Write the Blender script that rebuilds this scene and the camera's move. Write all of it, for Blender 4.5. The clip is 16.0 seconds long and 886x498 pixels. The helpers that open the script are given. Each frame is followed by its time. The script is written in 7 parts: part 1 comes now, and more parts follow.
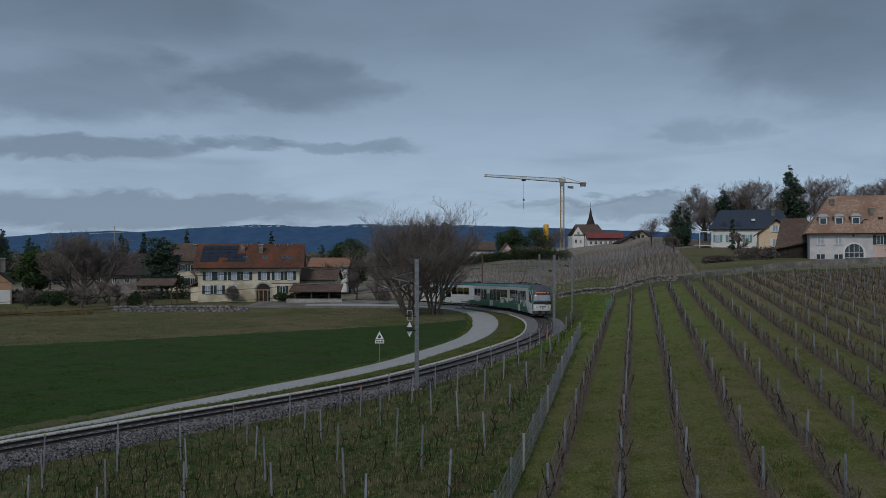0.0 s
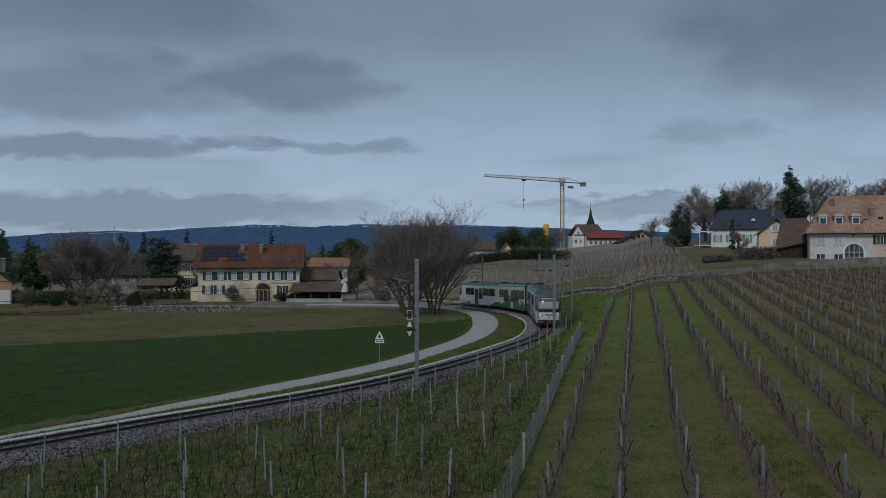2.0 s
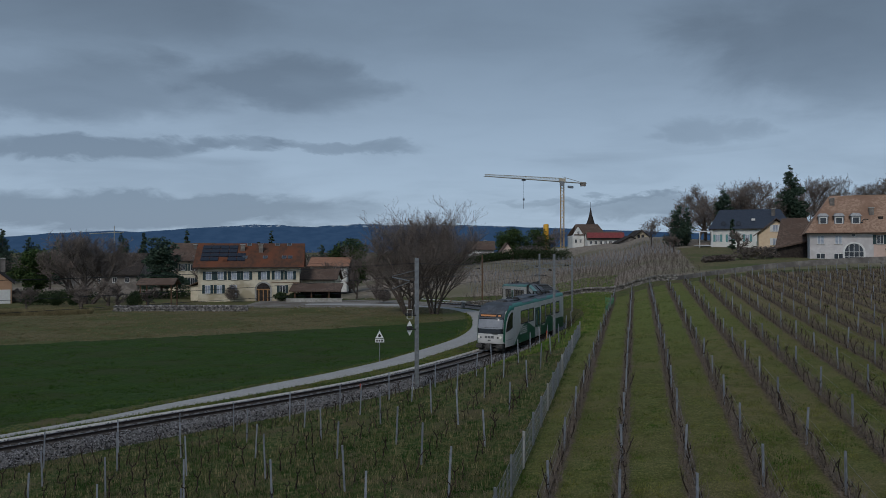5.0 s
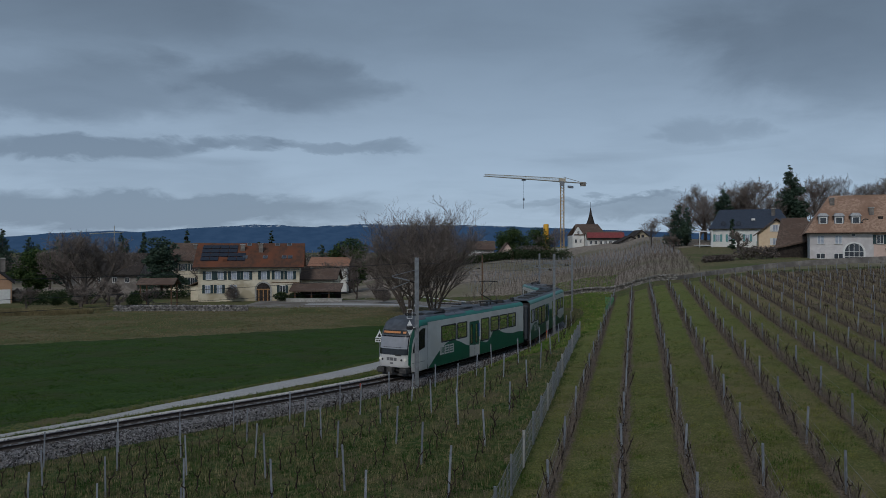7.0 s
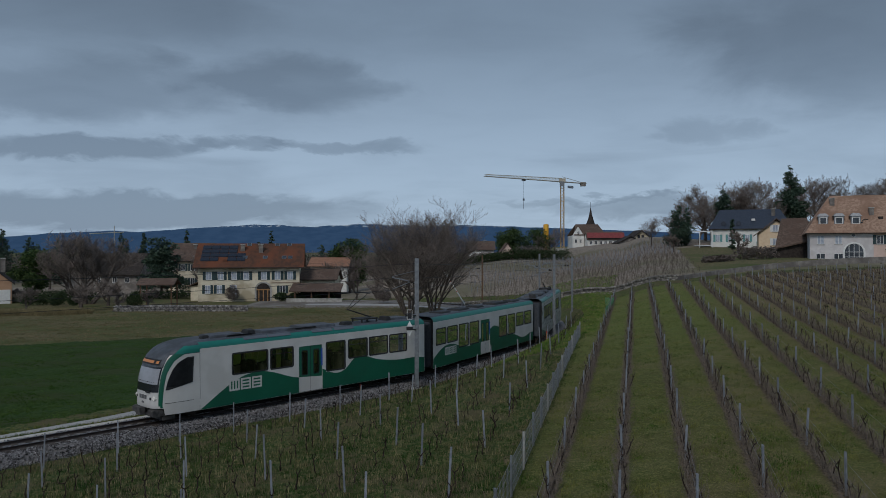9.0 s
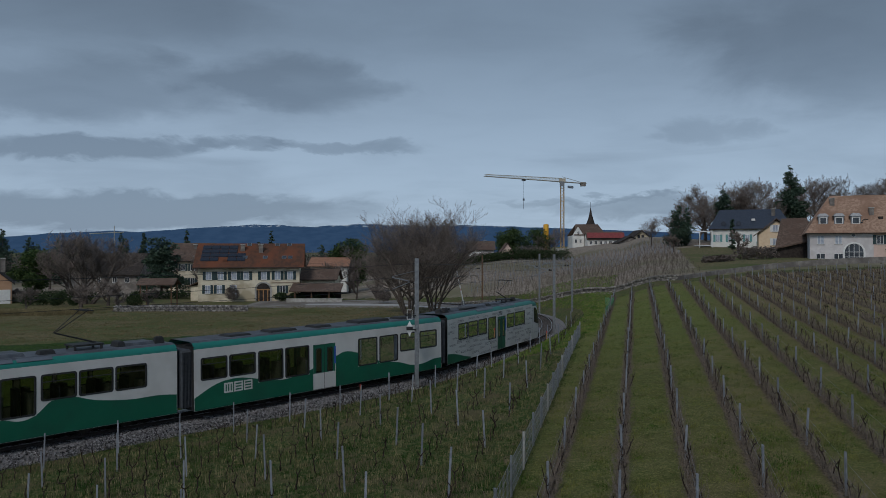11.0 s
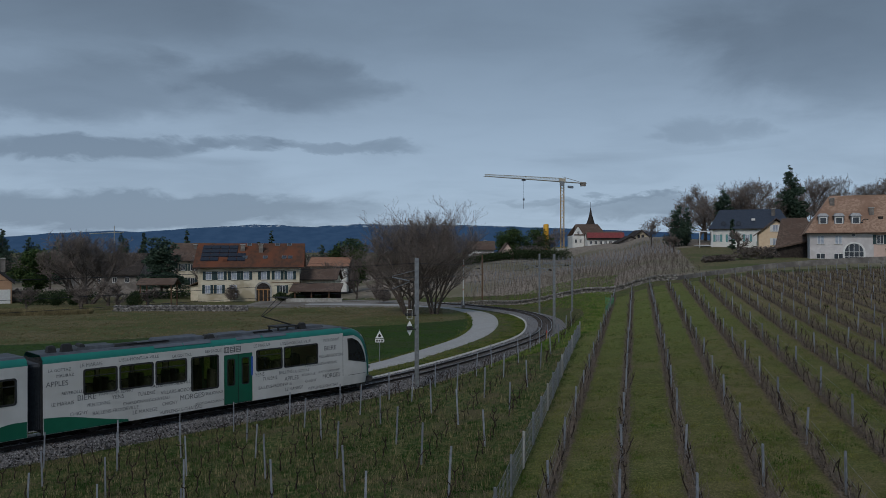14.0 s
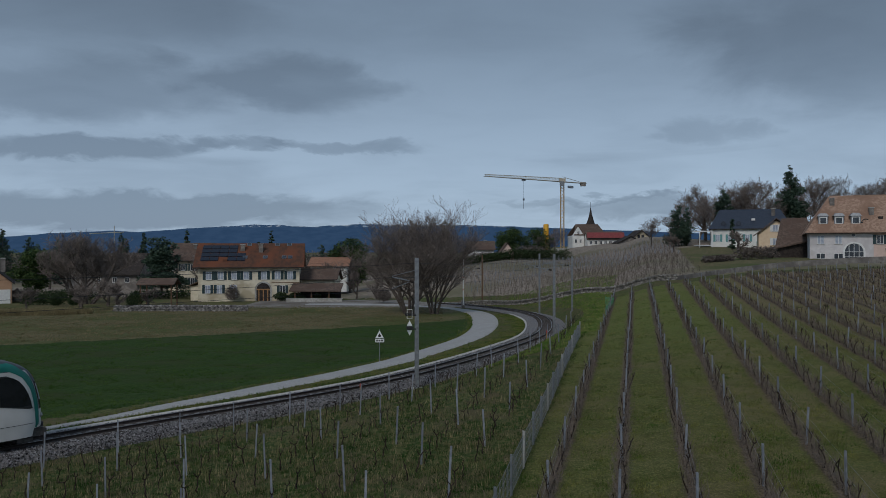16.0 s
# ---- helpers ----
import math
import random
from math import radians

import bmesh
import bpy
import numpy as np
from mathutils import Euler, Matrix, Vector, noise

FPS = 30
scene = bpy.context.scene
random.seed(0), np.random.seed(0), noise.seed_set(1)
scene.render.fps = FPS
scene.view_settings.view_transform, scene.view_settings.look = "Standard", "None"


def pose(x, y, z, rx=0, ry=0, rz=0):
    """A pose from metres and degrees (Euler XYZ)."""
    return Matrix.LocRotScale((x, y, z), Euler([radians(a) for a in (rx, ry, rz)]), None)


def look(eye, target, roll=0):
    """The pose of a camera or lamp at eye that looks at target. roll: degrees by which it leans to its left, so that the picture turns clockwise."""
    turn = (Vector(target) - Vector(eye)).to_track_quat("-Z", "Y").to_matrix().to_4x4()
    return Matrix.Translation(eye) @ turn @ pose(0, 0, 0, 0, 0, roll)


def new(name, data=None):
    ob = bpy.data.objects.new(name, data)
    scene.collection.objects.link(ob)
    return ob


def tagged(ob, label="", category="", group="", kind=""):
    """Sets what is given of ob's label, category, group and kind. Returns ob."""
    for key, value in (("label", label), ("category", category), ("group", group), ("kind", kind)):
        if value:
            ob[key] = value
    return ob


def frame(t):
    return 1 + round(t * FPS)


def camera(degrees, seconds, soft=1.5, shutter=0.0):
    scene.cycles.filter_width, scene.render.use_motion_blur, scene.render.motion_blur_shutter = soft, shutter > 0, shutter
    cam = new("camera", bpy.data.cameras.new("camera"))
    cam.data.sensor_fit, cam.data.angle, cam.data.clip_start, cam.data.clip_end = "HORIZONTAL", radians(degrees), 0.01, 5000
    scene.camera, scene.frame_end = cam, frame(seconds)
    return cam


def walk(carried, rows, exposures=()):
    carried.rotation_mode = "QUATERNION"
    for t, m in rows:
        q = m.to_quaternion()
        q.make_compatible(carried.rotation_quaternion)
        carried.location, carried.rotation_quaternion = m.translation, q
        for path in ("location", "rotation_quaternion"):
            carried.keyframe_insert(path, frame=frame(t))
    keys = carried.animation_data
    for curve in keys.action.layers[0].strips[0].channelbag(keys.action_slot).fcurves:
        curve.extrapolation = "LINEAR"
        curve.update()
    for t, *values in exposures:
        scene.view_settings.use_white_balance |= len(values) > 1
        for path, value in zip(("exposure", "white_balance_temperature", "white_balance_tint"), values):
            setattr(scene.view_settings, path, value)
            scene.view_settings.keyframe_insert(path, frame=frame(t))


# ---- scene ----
cam = camera(60.28, 16.0, soft=0.85)
EYE = 8.4


def eye_row(t, z):
    return (t, look((0, 0, EYE + z), (0, 1000, EYE + z + 2.2)))


walk(cam, [eye_row(0, 0.085), eye_row(2, 0.06), eye_row(4, 0.045), eye_row(6.3, -0.025), eye_row(7.2, -0.005), eye_row(8.2, 0.03),
           eye_row(13, 0.03), eye_row(14.5, 0.0), eye_row(16, 0.0)])

# ---- world, sun, exposure ----
scene.view_settings.exposure = 0.0
SUN_EL, SUN_AZ = 40.0, 200.0
world = bpy.data.worlds.new("overcast_sky")
scene.world = world
world.use_nodes = True


class Nodes:
    """A short hand for node trees."""

    def __init__(self, tree):
        self.t = tree

    def add(self, kind, **sockets):
        n = self.t.nodes.new("ShaderNode" + kind)
        for k, v in sockets.items():
            k = k.replace("_", " ")
            if k in n.inputs:
                if isinstance(v, bpy.types.NodeSocket):
                    self.t.links.new(v, n.inputs[k])
                else:
                    n.inputs[k].default_value = v
        return n

    def math(self, op, a, b=0.0, clamp=False):
        n = self.t.nodes.new("ShaderNodeMath")
        n.operation, n.use_clamp = op, clamp
        for i, v in enumerate((a, b)):
            if isinstance(v, bpy.types.NodeSocket):
                self.t.links.new(v, n.inputs[i])
            else:
                n.inputs[i].default_value = v
        return n.outputs[0]

    def vmath(self, op, a, b):
        n = self.t.nodes.new("ShaderNodeVectorMath")
        n.operation = op
        for i, v in enumerate((a, b)):
            if isinstance(v, bpy.types.NodeSocket):
                self.t.links.new(v, n.inputs[i])
            else:
                n.inputs[i].default_value = v
        return n.outputs["Value"] if op == "DOT_PRODUCT" else n.outputs[0]

    def noise(self, vec, scale, detail=4.0, rough=0.55, distort=0.0):
        n = self.add("TexNoise", Vector=vec, Scale=scale, Detail=detail, Roughness=rough, Distortion=distort)
        return n.outputs[0]

    def ramp(self, fac, lo, hi):
        n = self.t.nodes.new("ShaderNodeMapRange")
        n.interpolation_type = "SMOOTHSTEP"
        self.t.links.new(fac, n.inputs[0])
        n.inputs[1].default_value, n.inputs[2].default_value = lo, hi
        return n.outputs[0]

    def mix(self, fac, a, b):
        n = self.t.nodes.new("ShaderNodeMix")
        n.data_type = "RGBA"
        for s, v in ((n.inputs[0], fac), (n.inputs[6], a), (n.inputs[7], b)):
            if isinstance(v, bpy.types.NodeSocket):
                self.t.links.new(v, s)
            else:
                s.default_value = v if isinstance(v, float) else (*v, 1)
        return n.outputs[2]


CLOUDS = ((-0.47, 0.212, 0.2, 0.045, 0.75), (-0.2, 0.218, 0.13, 0.04, 0.75), (-0.5, 0.315, 0.3, 0.06, 0.5), (0.55, 0.3, 0.26, 0.12, 0.85), (0.36, 0.16, 0.06, 0.02, 0.45),
          (-0.48, 0.132, 0.15, 0.017, 0.95), (-0.29, 0.134, 0.07, 0.011, 0.75), (-0.15, 0.134, 0.11, 0.009, 0.7), (-0.42, 0.05, 0.34, 0.024, 1.0), (0.27, 0.056, 0.12, 0.016, 0.7), (0.2, 0.07, 0.1, 0.005, 0.5))


def sky_nodes():
    nt = world.node_tree
    nt.nodes.clear()
    n = Nodes(nt)
    out, bg = n.add("OutputWorld"), n.add("Background")
    sky = n.add("TexSky")
    sky.sky_type, sky.sun_disc = "NISHITA", False
    sky.sun_elevation, sky.sun_rotation = radians(SUN_EL), radians(SUN_AZ)
    way = n.add("TexCoord").outputs["Generated"]
    sep = n.add("SeparateXYZ", Vector=way)
    up = n.math("MAXIMUM", sep.outputs[2], 0.0)
    # the cloud deck: the direction laid on a flat sheet overhead
    k = n.math("DIVIDE", 1.0, n.math("ADD", up, 0.17))
    flat = n.add("CombineXYZ", X=n.math("MULTIPLY", sep.outputs[0], k), Y=n.math("MULTIPLY", sep.outputs[1], k), Z=0.35).outputs[0]
    big = n.noise(n.vmath("MULTIPLY", flat, (0.8, 0.9, 1.0)), 0.8, 4.0, 0.5, 0.6)
    small = n.noise(n.vmath("MULTIPLY", flat, (0.9, 1.25, 1.0)), 2.4, 6.0, 0.55, 0.4)
    cloud = n.math("ADD", n.math("MULTIPLY", big, 0.66), n.math("MULTIPLY", small, 0.34))
    dark = n.math("MULTIPLY", n.ramp(cloud, 0.4, 0.66), 0.42)
    # the darker cloud bodies ahead: bearing, elevation, half width, half height, weight
    ahead = n.math("MAXIMUM", sep.outputs[1], 0.2)
    rag = n.math("SUBTRACT", n.noise(n.vmath("MULTIPLY", way, (5.0, 5.0, 13.0)), 1.0, 6.0, 0.6, 0.5), 0.5)
    fray = n.math("SUBTRACT", n.noise(n.vmath("MULTIPLY", way, (16.0, 16.0, 44.0)), 1.0, 5.0, 0.6, 0.4), 0.5)
    along = n.math("ADD", n.math("DIVIDE", sep.outputs[0], ahead), n.math("MULTIPLY", rag, 0.34))
    above = n.math("ADD", n.math("DIVIDE", up, ahead), n.math("ADD", n.math("MULTIPLY", rag, 0.06), n.math("MULTIPLY", fray, 0.036)))
    for bearing, rise, wide, tall, weight in CLOUDS:
        du = n.math("DIVIDE", n.math("SUBTRACT", along, bearing), wide)
        dw = n.math("DIVIDE", n.math("SUBTRACT", above, rise), tall)
        d2 = n.math("ADD", n.math("MULTIPLY", du, du), n.math("MULTIPLY", dw, dw))
        body = n.math("MULTIPLY", n.math("SUBTRACT", 1.0, n.ramp(d2, 0.15, 1.5)), weight)
        dark = n.math("ADD", dark, body, True)
    height = n.ramp(up, 0.02, 0.34)
    lit = n.mix(height, (0.355, 0.47, 0.615), (0.177, 0.242, 0.327))
    shade = n.mix(height, (0.197, 0.27, 0.372), (0.11, 0.15, 0.203))
    deck = n.mix(dark, lit, shade)
    # low layered banks over the ridge
    bank = n.add("CombineXYZ", X=n.math("MULTIPLY", sep.outputs[0], 2.0), Y=n.math("MULTIPLY", sep.outputs[1], 0.3), Z=n.math("MULTIPLY", sep.outputs[2], 17.0)).outputs[0]
    low = n.math("MULTIPLY", n.ramp(n.noise(bank, 1.0, 5.0, 0.52, 0.5), 0.5, 0.6), n.math("SUBTRACT", 1.0, n.ramp(up, 0.1, 0.2)))
    deck = n.mix(n.math("MULTIPLY", low, 0.25), deck, (0.17, 0.23, 0.315))
    blue = n.add("MixRGB")
    blue.blend_type = "MULTIPLY"
    blue.inputs[0].default_value = 1.0
    nt.links.new(sky.outputs[0], blue.inputs[1])
    blue.inputs[2].default_value = (0.1, 0.1, 0.1, 1)
    both = n.mix(0.93, blue.outputs[0], deck)
    nt.links.new(both, bg.inputs[0])
    bg.inputs[1].default_value = 1.0
    nt.links.new(bg.outputs[0], out.inputs[0])


sky_nodes()
sun = new("sun", bpy.data.lights.new("sun", "SUN"))
sun.data.energy, sun.data.angle, sun.data.color = 1.1, radians(14), (1.0, 0.96, 0.92)
sun.matrix_world = look((0, 0, 60), (math.sin(radians(SUN_AZ)) * -1, -math.cos(radians(SUN_AZ)), 60 - math.tan(radians(SUN_EL))))


# ---- plan ----
def smooth(a, b, x):
    t = np.clip((np.asarray(x, float) - a) / (b - a), 0, 1)
    return t * t * (3 - 2 * t)


def soft_max(a, b, k):
    return np.logaddexp(a / k, b / k) * k


def soft_min(a, b, k):
    return -np.logaddexp(-a / k, -b / k) * k


def spline(points, step):
    """A smooth line through plan points, resampled at even steps."""
    p = np.array(points, float)
    p = np.vstack([2 * p[0] - p[1], p, 2 * p[-1] - p[-2]])
    out = []
    for i in range(1, len(p) - 2):
        for t in np.linspace(0, 1, 40, endpoint=False):
            a, b, c, d = p[i - 1:i + 3]
            out.append(0.5 * (2 * b + (c - a) * t + (2 * a - 5 * b + 4 * c - d) * t ** 2 + (3 * b - a - 3 * c + d) * t ** 3))
    out = np.array(out + [p[-2]])
    s = np.concatenate([[0], np.cumsum(np.linalg.norm(np.diff(out, axis=0), axis=1))])
    q = np.arange(0, s[-1], step)
    return np.stack([np.interp(q, s, out[:, i]) for i in range(out.shape[1])], 1)


# the railway's centre line: from beside the camera round the bend to the level crossing
TRACK = spline([(-60.7, -30.2), (-47.4, -6.7), (-38.3, 8.8), (-27.7, 23.4), (-15.8, 36.8), (-9.2, 43.2), (-3.1, 50.0), (1.6, 57.6), (5.7, 65.6),
                (9.4, 73.8), (11.1, 81.5), (12.0, 91.0), (11.7, 100.4), (10.9, 109.3), (9.5, 118.1), (7.2, 126.7), (3.6, 135), (-2.2, 142.4), (-11, 148), (-24, 152), (-45, 154)], 0.5)
for _ in range(24):
    TRACK[1:-1] = (TRACK[:-2] + 2 * TRACK[1:-1] + TRACK[2:]) / 4
TRACK_S = np.concatenate([[0], np.cumsum(np.linalg.norm(np.diff(TRACK, axis=0), axis=1))])
TRACK_T = np.gradient(TRACK, axis=0)
TRACK_T /= np.linalg.norm(TRACK_T, axis=1)[:, None]
S_ZERO = 27.0


def rail_z(s):
    """Height of the rails: a gentle hump in the bend, then down to the crossing."""
    return np.interp(np.asarray(s, float) - S_ZERO, SLOPE_S, SLOPE_Z)


SLOPE_S = np.arange(-40.0, 260.0, 2.0)
SLOPE_Z = np.interp(SLOPE_S, [-40, 55, 75, 92, 108, 122, 135, 150, 170, 190], [-0.05, -0.02, 0.2, 0.27, 0.48, 0.4, -0.15, -0.75, -1.25, -1.5])
for _ in range(20):
    SLOPE_Z[1:-1] = (SLOPE_Z[:-2] + 2 * SLOPE_Z[1:-1] + SLOPE_Z[2:]) / 4


def on_track(s, off=0.0):
    """Plan point and height at s metres along the railway, off metres to its right."""
    x, y = np.interp(s, TRACK_S, TRACK[:, 0]), np.interp(s, TRACK_S, TRACK[:, 1])
    tx, ty = np.interp(s, TRACK_S, TRACK_T[:, 0]), np.interp(s, TRACK_S, TRACK_T[:, 1])
    n = np.hypot(tx, ty)
    return x + off * ty / n, y - off * tx / n, rail_z(s)


def line_dist(line, tang, x, y):
    """Distance to a plan line, right side positive, and the nearest point's index."""
    x, y = np.atleast_1d(np.asarray(x, float)), np.atleast_1d(np.asarray(y, float))
    dist, near = np.empty(len(x)), np.empty(len(x), int)
    for i in range(0, len(x), 6000):
        dx, dy = x[i:i + 6000, None] - line[None, :, 0], y[i:i + 6000, None] - line[None, :, 1]
        k = np.argmin(dx * dx + dy * dy, axis=1)
        r = np.arange(len(k))
        ex, ey = dx[r, k], dy[r, k]
        side = ex * tang[k, 1] - ey * tang[k, 0]
        dist[i:i + 6000] = np.where(side < 0, -1, 1) * np.hypot(ex, ey)
        near[i:i + 6000] = k
    return dist, near


ROAD = spline([(-62.5, -28), (-49.6, -4.9), (-40.7, 10.6), (-30.1, 25.2), (-20.6, 36.5), (-17.5, 40.1), (-15.4, 43.0), (-13.0, 45.8), (-10.4, 49.4), (-7.3, 53.6), (-3.7, 59.5), (-1.6, 64.5), (0.9, 70.8), (3.1, 77.8),
               (4.6, 86), (5.2, 96), (5.1, 106), (4.0, 116.5), (0.9, 125), (-4.5, 129), (-12, 131), (-24, 132)], 0.5)
ROAD_T = np.gradient(ROAD, axis=0)
ROAD_T /= np.linalg.norm(ROAD_T, axis=1)[:, None]

ROW_A = radians(14.18)
ROW_E, ROW_N = (math.sin(ROW_A), math.cos(ROW_A)), (math.cos(ROW_A), -math.sin(ROW_A))
ROW_V, ROW_GAP = -0.44, 2.0
FENCE_V = -4.1


def vine_uv(x, y):
    return x * ROW_E[0] + y * ROW_E[1], x * ROW_N[0] + y * ROW_N[1]


def vine_xy(u, v):
    return u * ROW_E[0] + v * ROW_N[0], u * ROW_E[1] + v * ROW_N[1]


def slope(x, y):
    """The vineyard hill."""
    u, v = vine_uv(x, y)
    side = 0.05 + 0.06 * smooth(115, 200, y)
    p = 1.39 + 0.0388 * (u - 22.2) + side * (v + 0.44) - 0.021 * np.clip(u - 22, 0, 80) * smooth(3.5, -4.5, v)
    return soft_min(p, 6.9 + 4.1 * smooth(135, 225, y), 0.3)


def ground_z(x, y):
    """Height of the bare ground in metres over the rails beside the camera."""
    x, y = np.atleast_1d(np.asarray(x, float)), np.atleast_1d(np.asarray(y, float))
    dist, near = line_dist(TRACK, TRACK_T, x, y)
    u, v = vine_uv(x, y)
    low = rail_z(TRACK_S[near]) - 0.62
    hill = slope(x, y)
    t = np.clip((dist - 1.6) / np.maximum(dist - 1.6 + np.maximum(FENCE_V - v, 0), 0.01), 0, 1)
    t = np.where(v > FENCE_V, 1.0, 1 - (1 - t) ** 1.7)
    right = low + (hill - low) * (0.55 * t + 0.45 * smooth(0, 1, t))
    field = -0.62 - 0.3 * smooth(70, 150, y) - 0.004 * np.clip(-x - 20, 0, 200)
    left = low + (field - low) * smooth(2.6, 12, -dist) + 0.24 * smooth(2.3, 2.6, -dist) * smooth(11, 5, -dist)
    behind = smooth(128, 165, y) * smooth(-60, 20, x)
    left = left + (np.maximum(hill, left) - left) * behind
    z = np.where(dist > 1.6, right, np.where(dist < -2.3, left, low))
    west = smooth(-24, -50, x) * smooth(118, 135, y) * (np.abs(dist) > 2.3)
    z = z + (field - z) * west
    z = z + 2.8 * smooth(150, 215, y) * smooth(42, 15, x) * smooth(-25, 0, x) * smooth(330, 250, y)
    z = z + 2.1 * smooth(196, 248, y) * smooth(36, 50, x) * smooth(88, 66, x) * smooth(330, 285, y)
    far = np.hypot(x, y)
    return z + (-2 - z) * smooth(420, 900, far)


def gz(x, y):
    return float(ground_z([x], [y])[0])


def at(px, d):
    """Plan x of a line of sight, by its slope to the right of straight ahead (in thousandths), at the depth d."""
    return px / 1000 * d


# ---- materials ----
def mat(name, c1, c2=None, scale=4.0, rough=0.8, bump=0.0, metal=0.0, c3=None, scale3=0.35, spread=(0.38, 0.62), stretch=(1, 1, 1), bump_scale=None, local=False, vary=0.0, island=False):
    """A node material: two tones by fine noise, a third by broad noise, relief, and a change of tone from piece to piece."""
    m = bpy.data.materials.new(name)
    m.use_nodes = True
    n = Nodes(m.node_tree)
    b = m.node_tree.nodes["Principled BSDF"]
    vec = n.add("TexCoord").outputs["Object"] if local else n.add("NewGeometry").outputs["Position"]
    vec = n.vmath("MULTIPLY", vec, stretch)
    fine = n.noise(vec, scale, 5.0, 0.6)
    col = n.mix(n.ramp(fine, *spread), c1, c2 or [v * 0.8 for v in c1])
    if c3:
        col = n.mix(n.ramp(n.noise(vec, scale3, 3.0), 0.42, 0.64), col, c3)
    if vary:
        rnd = n.add("NewGeometry").outputs["Random Per Island"] if island else n.add("ObjectInfo").outputs["Random"]
        h = n.add("HueSaturation", Color=col, Value=n.math("ADD", n.math("MULTIPLY", rnd, 2 * vary), 1 - vary))
        col = h.outputs[0]
    m.node_tree.links.new(col, b.inputs["Base Color"])
    m.node_tree.links.new(n.math("ADD", n.math("MULTIPLY", fine, 0.2), rough - 0.1), b.inputs["Roughness"])
    b.inputs["Specular IOR Level"].default_value = 0.12 if rough >= 0.9 else 0.5
    b.inputs["Metallic"].default_value = metal
    if bump:
        bn = n.add("Bump", Strength=bump, Distance=0.02, Height=n.noise(vec, bump_scale or scale * 2.5, 6.0, 0.65))
        m.node_tree.links.new(bn.outputs[0], b.inputs["Normal"])
    return m


def glass(name, tint, gloss=0.03):
    m = bpy.data.materials.new(name)
    m.use_nodes = True
    n = Nodes(m.node_tree)
    m.node_tree.nodes.remove(m.node_tree.nodes["Principled BSDF"])
    tr = n.add("BsdfTransparent", Color=(*tint, 1))
    gl = n.add("BsdfGlossy", Color=(0.9, 0.95, 1, 1), Roughness=gloss)
    fr = n.add("Fresnel", IOR=1.5)
    mx = n.add("MixShader")
    m.node_tree.links.new(fr.outputs[0], mx.inputs[0])
    m.node_tree.links.new(tr.outputs[0], mx.inputs[1])
    m.node_tree.links.new(gl.outputs[0], mx.inputs[2])
    m.node_tree.links.new(mx.outputs[0], m.node_tree.nodes["Material Output"].inputs[0])
    return m


def glow(name, color, strength):
    m = bpy.data.materials.new(name)
    m.use_nodes = True
    b = m.node_tree.nodes["Principled BSDF"]
    b.inputs["Base Color"].default_value = (*color, 1)
    b.inputs["Emission Color"].default_value = (*color, 1)
    b.inputs["Emission Strength"].default_value = strength
    return m


